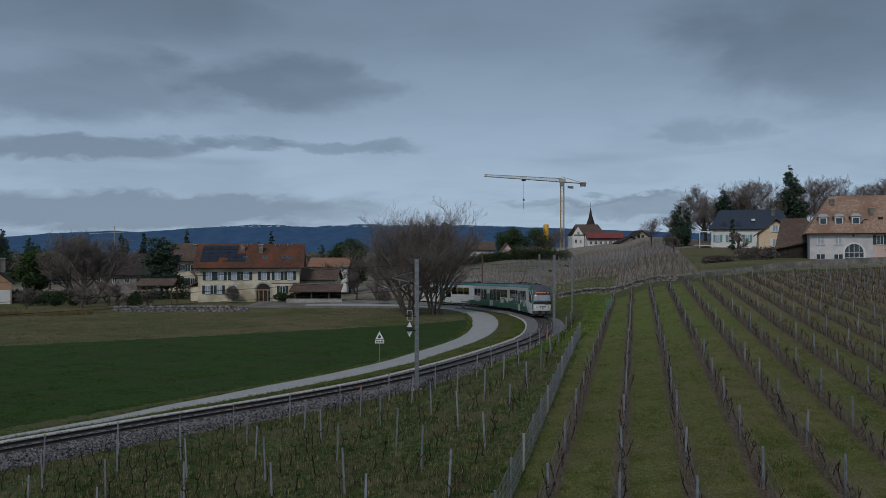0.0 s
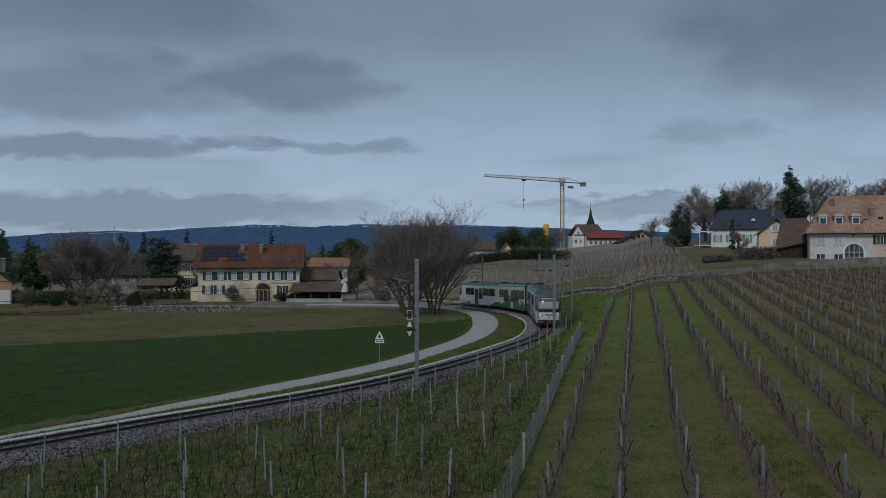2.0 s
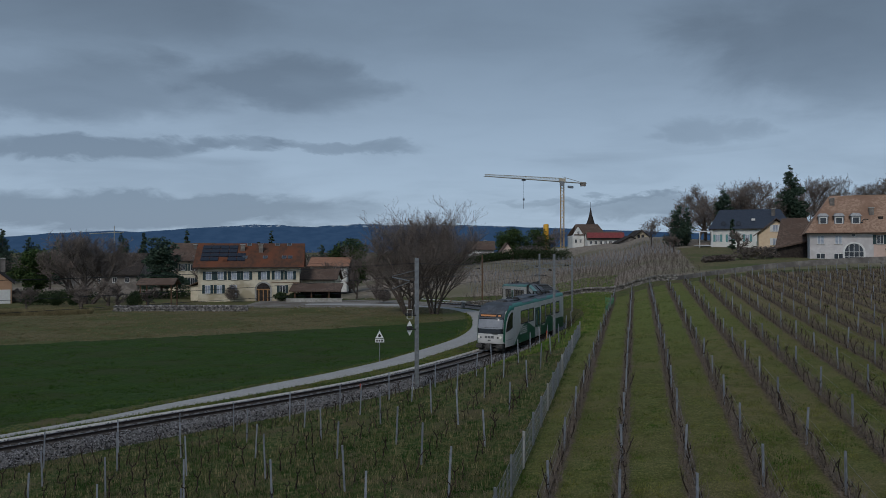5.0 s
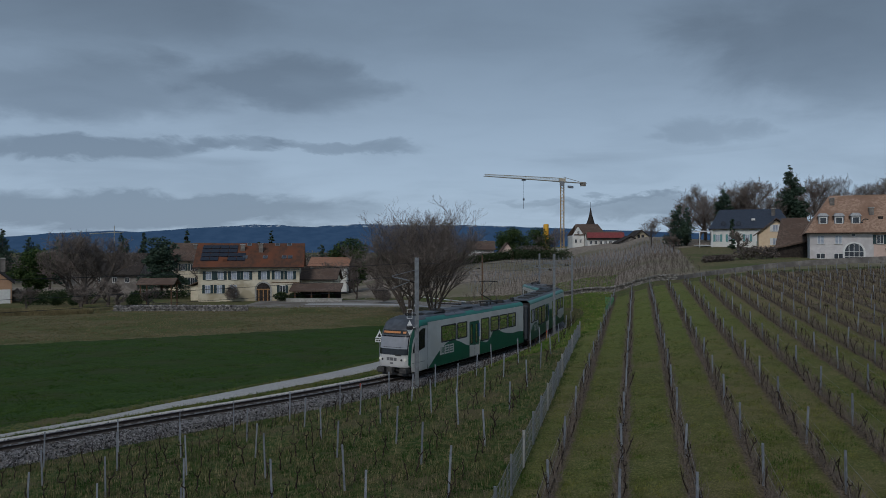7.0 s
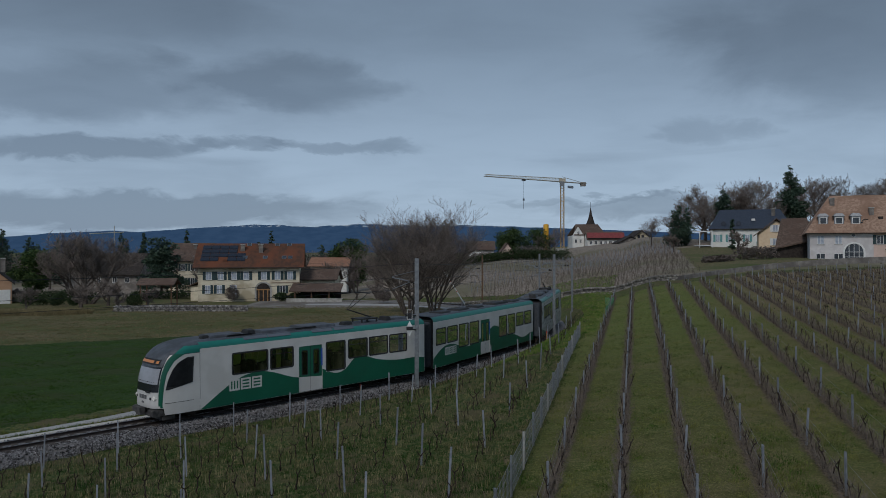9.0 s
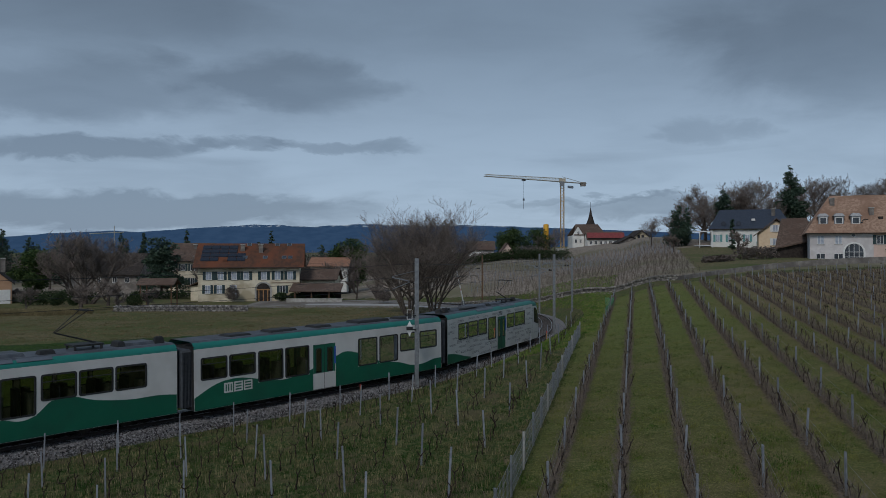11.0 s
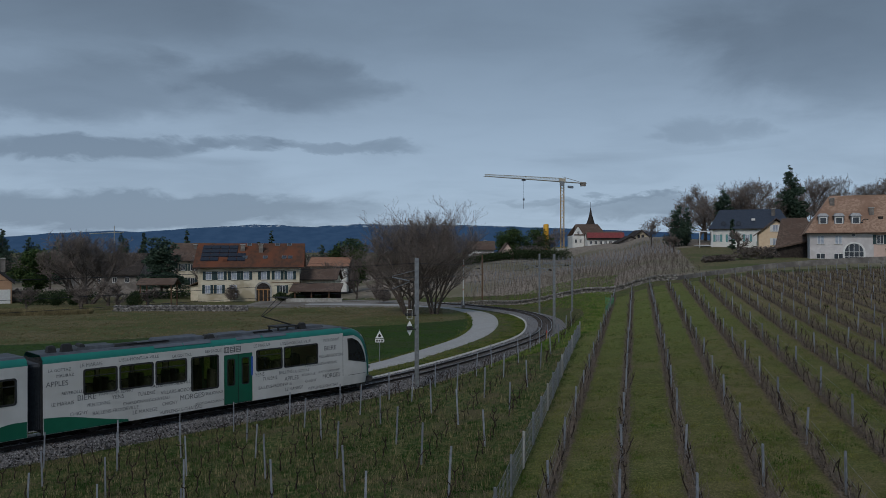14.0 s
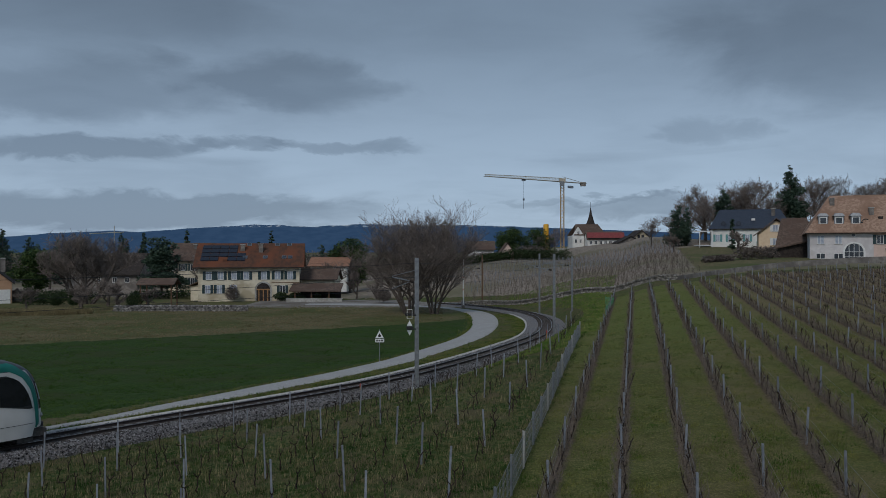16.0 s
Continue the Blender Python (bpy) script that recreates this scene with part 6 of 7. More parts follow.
    part("wall", Bag().slab([(64.0, 146.5, 5), (70.6, 146.5, 5), (70.6, 146.5, 10.2), (64.0, 146.5, 8.8)], (0, 6, 0)), ROOFDARK, s)
    part("roof", Bag().slab([(63.4, 145.8, 8.7), (70.8, 145.8, 10.3), (73.0, 153, 14.8), (67.8, 153, 14.6)], (0, 0, 0.25)), ROOFBROWN, s)


other_houses()


def manor():
    x0, x1, y0, y1, zb, ze, zr = 67.3, 95.0, 140.0, 154.0, 5.2, 12.2, 18.6
    h, rf, k = gable_house("large grey country house with tan tiled roof and dormers", x0, x1, y0, y1, zb, ze, zr, GREYWALL, ROOFTAN, "x", 0.8, 4.6, "manor_house", chimneys=((71.4, 145.2, 16.6, 1.6), (77.6, 143, 14.0, 2.2)))
    turn_about(h, x0, y0, -22)
    part("pink_wing", Bag().box(77.6, x1, y0 - 0.06, y0, zb, ze), PINKWALL, h, "pink rendered part of the front")
    for x in (69.1, 72.0):
        window(h, x, y0, 9.6, 1.15, 1.55, -1, None, WHITEP, pane=PALEPANE)
        window(h, x, y0, 6.9, 1.5, 1.0, -1, None, WHITEP)
    for x in (78.6, 81.2, 84.2):
        window(h, x, y0 - 0.06, 9.6, 1.1, 1.6, -1, SHUTTER, WHITEP)
    o = Bag()
    ring = lambda r: [(74.4 + math.cos(a) * r, y0 - 0.06, 11.2 + math.sin(a) * r * 0.75) for a in np.arange(16) * math.pi / 8]
    o.slab(ring(0.5), (0, 0.05, 0))
    q = part("oval_window", o, WHITEP, h, "small oval window with white surround")
    part("pane", Bag().slab(ring(0.3), (0, -0.02, 0)), PANE, q)
    arch = Bag()
    po = [(76.3, 5.2)] + [(74.5 + math.cos(math.pi * i / 12) * 1.8, 8.2 + math.sin(math.pi * i / 12) * 1.8) for i in range(13)] + [(72.7, 5.2)]
    pi_ = [(76.0, 5.2)] + [(74.5 + math.cos(math.pi * i / 12) * 1.5, 8.2 + math.sin(math.pi * i / 12) * 1.5) for i in range(13)] + [(73.0, 5.2)]
    for a, b, c, d in zip(po[:-1], po[1:], pi_[:-1], pi_[1:]):
        arch.slab([(a[0], y0, a[1]), (b[0], y0, b[1]), (d[0], y0, d[1]), (c[0], y0, c[1])], (0, -0.15, 0))
    ar = part("arched_window", arch, WHITEP, h, "wide arched window with white surround")
    part("pane", Bag().slab([(p, y0, z) for p, z in pi_], (0, -0.03, 0)), PANE, ar)
    for x in (73.7, 74.5, 75.3):
        part("glazing_bar", Bag().box(x - 0.04, x + 0.04, y0 - 0.08, y0 - 0.03, 5.4, 9.6), WHITEP, ar)
    for z in (7.3, 8.2):
        part("glazing_bar", Bag().box(73.0, 76.0, y0 - 0.08, y0 - 0.03, z - 0.04, z + 0.04), WHITEP, ar)
    for x in (69.6, 72.2, 74.9):
        z = ze + 1.3
        y = y0 + (z - ze) / k - 0.4
        d = part("dormer", Bag().box(x - 0.8, x + 0.8, y, y + 2.4, z - 0.4, z + 1.2), GALV, rf, "small grey dormer")
        part("dormer_roof", Bag().slab([(x - 1.0, y - 0.2, z + 1.2), (x + 1.0, y - 0.2, z + 1.2), (x + 0.5, y - 0.1, z + 1.75), (x - 0.5, y - 0.1, z + 1.75)], (0, 2.6, 0.1)), GALV, d)
        part("dormer_frame", Bag().box(x - 0.62, x + 0.62, y - 0.04, y, z - 0.25, z + 1.05), WHITEP, d)
        part("dormer_pane", Bag().box(x - 0.48, x + 0.48, y - 0.06, y - 0.041, z - 0.1, z + 0.92), PANE, d)
    part("roof_hatch", Bag().box(78.6, 79.3, y0 + 1.8, y0 + 2.4, ze + 1.9, ze + 2.4), ROOFDARK, rf)
    lamp = thing("street_lamp", "tall curved street lamp before the country house", "street lamp")
    pts = [(77.2, 138, gz(77.2, 138)), (77.2, 138, 13.4)] + [(77.2 - 0.75 + math.cos(a) * 0.75, 138, 13.4 + math.sin(a) * 0.75) for a in np.linspace(0, 2.6, 6)]
    part("pole", Bag().line(pts, 0.07, 6), WIREM, lamp)
    part("shade", Bag().tube((75.75, 138, 13.7), (75.75, 138, 13.4), 0.06, 0.3, 10), WIREM, lamp)
    bare_tree(ORCHARD[0], 79.5, 134, "pollarded bare tree before the country house", "pollards", 20, 0.9)
    bare_tree(ORCHARD[1], 64, 165, "pollarded bare tree beside the slate-roofed house", "pollards", 50, 1.15)
    bare_tree(ORCHARD[0], 52, 172, "pollarded bare tree at the vineyard edge", "pollards", 90, 1.0)


manor()


# ---- crane and silo ----
def crane():
    bx, by, bz, top = 51.6, 330.0, gz(51.6, 330), 38.2
    c = thing("tower_crane", "tall tan tower crane with a long pale jib", "crane")
    mast = Bag()
    for sx in (-0.7, 0.7):
        for sy in (-0.7, 0.7):
            mast.tube((bx + sx, by + sy, bz), (bx + sx, by + sy, top), 0.14, n=4)
    z = bz
    while z < top - 1.4:
        for sx, sy, ex, ey in ((-0.7, -0.7, 0.7, -0.7), (0.7, -0.7, 0.7, 0.7), (0.7, 0.7, -0.7, 0.7), (-0.7, 0.7, -0.7, -0.7)):
            mast.tube((bx + sx, by + sy, z), (bx + ex, by + ey, z + 1.4), 0.07, n=3, caps=False)
        z += 1.4
    part("mast", mast, CRANE, c, "tan lattice mast")
    part("base", Bag().box(bx - 2.5, bx + 2.5, by - 2.5, by + 2.5, bz - 0.3, bz + 1.2), CONCRETE, c)
    d = Vector((-0.868, -0.497, 0.012))
    n = Vector((0.497, -0.868, 0))
    o = Vector((bx, by, top))
    jib = Bag()
    for w, h in ((-0.6, 0), (0.6, 0), (0, 1.5)):
        jib.tube(o + n * w + Vector((0, 0, h)), o + d * 40 + n * w + Vector((0, 0, h * 0.55)), 0.15, 0.1, 4)
    for i in range(26):
        a, b = o + d * (i * 1.54), o + d * ((i + 1) * 1.54)
        m = o + d * ((i + 0.5) * 1.54) + Vector((0, 0, 1.5 - 0.65 * i / 26))
        for w in (-0.6, 0.6):
            jib.tube(a + n * w, m, 0.06, n=3, caps=False)
            jib.tube(m, b + n * w, 0.06, n=3, caps=False)
    part("jib", jib, JIB, c, "pale lattice jib")
    back = Bag()
    for w in (-0.6, 0.6):
        back.tube(o + n * w, o - d * 13 + n * w, 0.2, 0.14, 4)
    back.tube(o + Vector((0, 0, 2.2)), o - d * 12.5, 0.1, n=4)
    part("counter_jib", back, JIB, c)
    q = o - d * 11.5
    part("counterweight", Bag().cbox(q.x, q.y, q.z - 0.4, 2.2, 1.6, 1.8), WALLGREY, c, "grey counterweight blocks")
    q = o - d * 4.5
    part("name_board", Bag().slab([tuple(q + d * 1.6 + Vector((0, 0, -2.6))), tuple(q - d * 1.6 + Vector((0, 0, -2.6))), tuple(q - d * 1.6 + Vector((0, 0, -1.5))), tuple(q + d * 1.6 + Vector((0, 0, -1.5)))], tuple(n * 0.1)), GALV, c, "grey board under the counter jib")
    part("cabin", Bag().cbox(bx - 0.4, by - 1.4, top - 1.0, 1.6, 1.6, 2.0), GALV, c)
    part("slewing_head", Bag().cbox(bx, by, top + 0.6, 2.6, 2.2, 1.6), JIB, c)
    h = o + d * 20.5
    part("trolley", Bag().cbox(h.x, h.y, h.z - 0.4, 1.6, 1.2, 0.6), WIREM, c)
    part("hoist_rope", Bag().tube(h, h - Vector((0, 0, 9.5)), 0.05, n=4).tube(h - Vector((0, 0, 9.5)), h - Vector((0, 0, 12.6)), 0.07, n=4), WIREM, c)
    part("hook_block", Bag().cbox(h.x, h.y, h.z - 8.6, 0.7, 0.4, 0.9), WIREM, c)
    s = thing("silo", "yellow cement silo on a tan stand", "silo")
    sx, sy, sz = 40.8, 302, gz(40.8, 302)
    part("drum", Bag().rings([[(sx + math.cos(a) * r, sy + math.sin(a) * r, z) for a in np.arange(18) * math.pi / 9] for r, z in ((0.5, sz + 1.2), (1.05, sz + 2.4), (1.05, 18.6), (0.9, 18.9))]), YELLOW, s, "", True)
    st = Bag()
    for ax, ay in ((-0.8, -0.8), (0.8, -0.8), (0.8, 0.8), (-0.8, 0.8)):
        st.tube((sx + ax, sy + ay, sz - 0.2), (sx + ax, sy + ay, sz + 2.4), 0.14, n=5)
    part("stand", st, CRANE, s)
    f = thing("tower_crane", "small distant yellow crane beyond the woods", "crane")
    part("jib", Bag().tube((-232, 500, 19.5), (-205, 490, 20.3), 0.22, n=4), JIB, f)
    part("mast", Bag().tube((-212, 492, 0), (-212, 492, 24.5), 0.25, n=4), JIB, f)


crane()


# ---- railway furniture ----
def mast_at(x, y, z, top, label, arm_to=None, m=None, wide=0.2):
    t = thing("catenary_mast", label, "mast", "overhead line masts")
    bag = Bag()
    bag.box(x - wide / 2, x + wide / 2, y - wide * 0.55, y - wide * 0.45, z - 0.6, top).box(x - wide / 2, x + wide / 2, y + wide * 0.45, y + wide * 0.55, z - 0.6, top).box(x - 0.02, x + 0.02, y - wide * 0.45, y + wide * 0.45, z - 0.6, top)
    part("column", bag, m or GALV, t)
    part("footing", Bag().box(x - 0.35, x + 0.35, y - 0.35, y + 0.35, z - 0.7, z + 0.06), CONCRETE, t)
    if arm_to:
        ax, ay, az = arm_to
        arm = Bag().tube((x, y, az + 0.55), (ax, ay, az + 0.85), 0.035, n=5).tube((x, y, az + 1.35), (ax, ay, az + 0.9), 0.02, n=4).tube((x + (ax - x) * 0.25, y + (ay - y) * 0.25, az + 0.6), (ax, ay, az + 0.08), 0.025, n=4)
        br = part("bracket", arm, GALV, t, "slim bracket arm over the track")
        for f in (0.12, 0.2):
            part("insulator", Bag().tube((x + (ax - x) * f, y + (ay - y) * f, az + 0.5 + 0.4 * f), (x + (ax - x) * (f + 0.06), y + (ay - y) * (f + 0.06), az + 0.56 + 0.4 * f), 0.08, n=8), ROOFDARK, br)
    return t


CONTACT = 5.68
MASTS = [(-1.66, 48.3, 0.1, 7.95), (10.35, 71.1, 0.3, 8.1), (15.4, 91, -0.2, 7.7), (13.4, 106, -0.2, 8.0), (7.1, 138, -0.9, 7.6)]
for i, (x, y, z, top) in enumerate(MASTS):
    _, k = line_dist(TRACK, TRACK_T, [x], [y])
    k = int(k[0])
    mast_at(x, y, min(z, gz(x, y)), top, ("grey steel catenary mast beside the track", "brown wooden line pole near the level crossing")[i == 4], (float(TRACK[k, 0]), float(TRACK[k, 1]), CONTACT + float(rail_z(TRACK_S[k]))), WOOD if i == 4 else None, (0.26, 0.22, 0.2, 0.22, 0.24)[i])


def wires():
    ks = [int(line_dist(TRACK, TRACK_T, [x], [y])[1][0]) for x, y, _, _ in MASTS]
    s_mast = sorted([float(TRACK_S[k]) for k in ks] + [float(TRACK_S[ks[0]]) - 42, float(TRACK_S[ks[0]]) - 84, float(TRACK_S[ks[-1]]) + 40])
    for name, off, hgt, sag, r, lab in (("contact_wire", 0.0, CONTACT, 0.0, 0.011, "thin dark contact wire over the track"), ("messenger_wire", 0.0, 6.5, 0.28, 0.011, "thin dark carrying wire above the contact wire"), ("feeder_wire", 1.9, 7.45, 0.3, 0.012, "thin dark feeder wire along the masts")):
        w = thing(name, lab, "wire")
        for a, b in zip(s_mast[:-1], s_mast[1:]):
            p0, p1 = on_track(a, off), on_track(b, off)
            pts = []
            for i in range(9):
                t = i / 8
                pts.append((p0[0] + (p1[0] - p0[0]) * t, p0[1] + (p1[1] - p0[1]) * t, float(p0[2] + (p1[2] - p0[2]) * t) + hgt - sag * 4 * t * (1 - t)))
            part("span", Bag().line(pts, r, 4), WIREM, w)


wires()


def signals():
    s = thing("level_crossing_signal", "black railway signal lamps with white markers on the mast", "signal")
    x, y = -2.1, 48.1
    part("bracket", Bag().box(x - 0.05, -1.7, y - 0.03, y + 0.03, 3.42, 3.5).box(x - 0.05, -1.7, y - 0.03, y + 0.03, 4.3, 4.38), WIREM, s)
    lamp = part("lower_lamp", Bag().box(x - 0.2, x + 0.2, y - 0.12, y + 0.1, 3.46, 3.62).tube((x - 0.1, y - 0.12, 3.54), (x - 0.1, y - 0.34, 3.54), 0.1, n=10), DARK, s)
    part("upper_marker", Bag().slab([(x - 0.17, y - 0.13, 3.68), (x + 0.17, y - 0.13, 3.68), (x, y - 0.13, 4.02)], (0, 0.02, 0)), WHITEP, s, "white triangular marker")
    part("lower_marker", Bag().slab([(x - 0.17, y - 0.13, 3.4), (x + 0.17, y - 0.13, 3.4), (x, y - 0.13, 3.06)], (0, 0.02, 0)), WHITEP, s, "white triangular marker")
    fr = Bag()
    for q in ((x - 0.17, x - 0.14, 4.1, 4.72), (x + 0.14, x + 0.17, 4.1, 4.72), (x - 0.17, x + 0.17, 4.1, 4.13), (x - 0.17, x + 0.17, 4.69, 4.72)):
        fr.box(q[0], q[1], y - 0.1, y - 0.07, q[2], q[3])
    part("upper_frame", fr, WHITEP, s, "white rectangular frame")
    part("upper_lamp", Bag().box(x - 0.28, x + 0.1, y - 0.1, y + 0.05, 4.3, 4.46), DARK, s)
    bx, by = -5.0, 60.2
    g = gz(bx, by)
    w = thing("warning_sign", "white triangular railway warning sign on a thin post", "sign")
    part("post", Bag().tube((bx, by, g - 0.3), (bx, by, 2.2), 0.035, n=7), GALV, w)
    part("triangle", Bag().slab([(bx - 0.34, by - 0.05, 1.5), (bx + 0.34, by - 0.05, 1.5), (bx, by - 0.05, 2.12)], (0, 0.02, 0)), WHITEP, w, "white triangular plate")
    part("symbol", Bag().box(bx - 0.1, bx + 0.1, by - 0.056, by - 0.051, 1.6, 1.76).box(bx - 0.05, bx + 0.05, by - 0.056, by - 0.051, 1.76, 1.86), DARK, w, "black symbol")
    part("plate", Bag().box(bx - 0.36, bx + 0.36, by - 0.05, by - 0.03, 1.18, 1.44), WHITEP, w, "white plate under the triangle")
    for i in range(3):
        part("plate_bar", Bag().box(bx - 0.28 + i * 0.2, bx - 0.14 + i * 0.2, by - 0.056, by - 0.051, 1.25, 1.37), DARK, w)
    for bx, by in ((-5.0, 46.2), (8.6, 63.3)):
        g = gz(bx, by)
        k = thing("marker_stake", "short wooden marker stake with a red top", "stake", "marker stakes")
        part("stake", Bag().box(bx - 0.03, bx + 0.03, by - 0.03, by + 0.03, g - 0.2, g + 0.85), WOODLIGHT, k)
        part("red_top", Bag().box(bx - 0.035, bx + 0.035, by - 0.035, by + 0.035, g + 0.68, g + 0.86), REDP, k)


signals()


def crossing():
    """The level crossing: a long barrier arm that lifts behind the train."""
    bx, by = 3.4, 128.0
    g = gz(bx, by)
    b = thing("barrier_machine", "grey level crossing barrier machine", "level crossing")
    part("housing", Bag().box(bx - 0.3, bx + 0.3, by - 0.3, by + 0.3, g - 0.2, g + 1.2), GALV, b)
    part("lid", Bag().box(bx - 0.34, bx + 0.34, by - 0.34, by + 0.34, g + 1.2, g + 1.3), WALLGREY, b)
    arm = new("level_crossing_barrier")
    tagged(arm, "long white level crossing barrier arm", "barrier")
    part("boom", Bag().tube((0, 0, -0.9), (0, 0, 9.4), 0.1, 0.055, 8), WHITEP, arm)
    for z in (2.0, 4.0, 6.0, 8.0):
        part("red_band", Bag().tube((0, 0, z), (0, 0, z + 0.16), 0.1, 0.095, 8), REDP, arm)
    part("counterweight", Bag().box(-0.25, 0.25, -0.3, -0.12, -1.2, -0.5), WALLGREY, arm)
    arm.matrix_world = pose(bx, by - 0.45, g + 1.1)
    r = thing("guard_rail", "low steel guard rail at the level crossing", "railing")
    for x in np.arange(-2.0, 7.0, 1.5):
        part("post", Bag().box(x - 0.04, x + 0.04, 127.2, 127.28, gz(x, 127.2) - 0.2, gz(x, 127.2) + 0.8), GALV, r)
    for h in (0.45, 0.75):
        part("bar", Bag().line([(x, 127.2, gz(x, 127.2) + h) for x in np.arange(-2.0, 7.1, 1.5)], 0.035, 5), GALV, r)
    return arm, (bx, by - 0.45, g + 1.1)


ARM, ARM_AT = crossing()


# ---- walls of stone ----
ROCKS = []


def rock_mesh(seed, m):
    rng = random.Random(seed)
    bm = bmesh.new()
    bmesh.ops.create_icosphere(bm, subdivisions=1, radius=0.5)
    for v in bm.verts:
        k = rng.uniform(0.8, 1.15)
        v.co = Vector((max(-0.5, min(0.5, v.co.x * k * 1.25)), max(-0.45, min(0.45, v.co.y * k * 1.1)), max(-0.46, min(0.46, v.co.z * k * 1.2))))
    me = bpy.data.meshes.new("stone")
    bm.to_mesh(me)
    bm.free()
    me.materials.append(m)
    return me


def stone_wall(name, label, pts, height, step, layers, m, seed):
    rng = random.Random(seed)
    t = thing(name, label, "wall")
    meshes = [rock_mesh(seed * 10 + i, m) for i in range(6)]
    line = spline(pts, step)
    core = Bag()
    for a, b in zip(line[:-1], line[1:]):
        za, zb = gz(*a), gz(*b)
        core.slab([(a[0], a[1], za - 0.5), (b[0], b[1], zb - 0.5), (b[0], b[1], zb + height * 0.86), (a[0], a[1], za + height * 0.86)], (0.02, 0.35, 0))
    part("core", core, m, t)
    for a in line[:-1]:
        z = gz(*a) - 0.1
        for j in range(layers):
            h = height / layers
            o = part("stone", meshes[rng.randrange(6)], None, t)
            o.matrix_basis = Matrix.LocRotScale((a[0] + rng.uniform(-0.15, 0.15) + (j % 2) * step / 2, a[1] + rng.uniform(-0.12, 0.05), z + h * (j + 0.5) + rng.uniform(-0.05, 0.05)), Euler((rng.uniform(-0.2, 0.2), rng.uniform(-0.3, 0.3), rng.uniform(-0.3, 0.3))), (step * rng.uniform(0.85, 1.2), 0.6, h * rng.uniform(0.95, 1.3)))
    return t


stone_wall("rock_wall", "rough grey rock wall edging the farm garden", [(-50.4, 117), (-44, 117.4), (-37, 117.2), (-29.8, 116.6)], 1.05, 0.42, 3, RUBBLE, 4)
stone_wall("retaining_wall", "pale limestone retaining wall below the upper vineyard", [(-3, 141), (4.5, 138.5), (8.5, 134), (14.8, 119), (20, 106.5), (24.5, 99.5), (29.5, 95.8)], 0.85, 0.4, 3, PALESTONE, 5)


def crest_wall():
    t = thing("vineyard_wall", "long grey rendered wall along the vineyard crest", "wall")
    xs = np.arange(29.5, 84, 2.5)
    line = lambda x: float(np.interp(x, [29.5, 38, 46, 84], [95.8, 102.5, 107, 111]))
    for a, b in zip(xs[:-1], xs[1:]):
        ya, yb = line(a), line(b)
        za, zb = gz(a, ya), gz(b, yb)
        ha, hb = (0.55 + 0.3 * float(smooth(32, 60, v)) for v in (a, b))
        part("wall_panel", Bag().slab([(a, ya, za - 0.5), (b - 0.02, yb, zb - 0.5), (b - 0.02, yb, zb + hb), (a, ya, za + ha)], (0, 0.35, 0)), WALLGREY, t)


crest_wall()


# ---- vines, posts, fence ----
def path_tube(bag, pts, radii, n=4):
    """One skin along a path, also where the path turns back on itself."""
    rings = []
    for p, r in zip(pts, radii):
        rings.append([(p[0] + math.cos(2 * math.pi * i / n + 0.6) * r, p[1] + math.sin(2 * math.pi * i / n + 0.6) * r, p[2] + (r * 0.8 if i % 2 else -r * 0.8)) for i in range(n)])
    bag.rings(rings)


def vine_mesh(seed):
    """Crooked trunk, two short arms and a few spurs, traced as one path out and back."""
    rng = random.Random(seed)
    pts, rad = [], []
    p = Vector((0, 0, -0.12))
    for i in range(5):
        pts.append(p.copy())
        rad.append(0.036 - i * 0.004)
        p = p + Vector((rng.uniform(-0.06, 0.06), rng.uniform(-0.06, 0.06), 0.12 + rng.uniform(0, 0.04)))
    head = p
    for s in (-1, 1):
        arm = head + Vector((rng.uniform(-0.03, 0.03), s * rng.uniform(0.06, 0.2), rng.uniform(0.03, 0.18)))
        pts += [head.copy(), arm]
        rad += [0.022, 0.016]
        for k in range(2):
            tip = arm + Vector((rng.uniform(-0.06, 0.06), s * rng.uniform(-0.1, 0.16), rng.uniform(0.06, 0.2)))
            pts += [tip, arm + Vector((0.004, 0, 0.004))]
            rad += [0.006, 0.012]
    bag = Bag()
    path_tube(bag, pts, rad)
    return bag.mesh("grapevine", VINE)


def seen(x, y, margin=2.0):
    return y > 15 and abs(x) < 0.585 * y + margin


def bake(name, items, meshes, m, label, category):
    """Joins many placed copies of small meshes into one object of stuff."""
    vs, fs, k = [], [], 0
    data = []
    for me in meshes:
        co = np.array([v.co for v in me.vertices])
        tri = []
        for p in me.polygons:
            q = list(p.vertices)
            tri += [(q[0], q[i], q[i + 1]) for i in range(1, len(q) - 1)]
        data.append((co, np.array(tri)))
    for i, x, y, z, turn, sc in items:
        co, tri = data[i]
        c, s = math.cos(turn), math.sin(turn)
        vs.append(np.stack([x + (co[:, 0] * c - co[:, 1] * s) * sc, y + (co[:, 0] * s + co[:, 1] * c) * sc, z + co[:, 2] * sc], 1))
        fs.append(tri + k)
        k += len(co)
    return tagged(new(name, array_mesh(name, np.concatenate(vs), np.concatenate(fs), m)), label, category, kind="stuff")


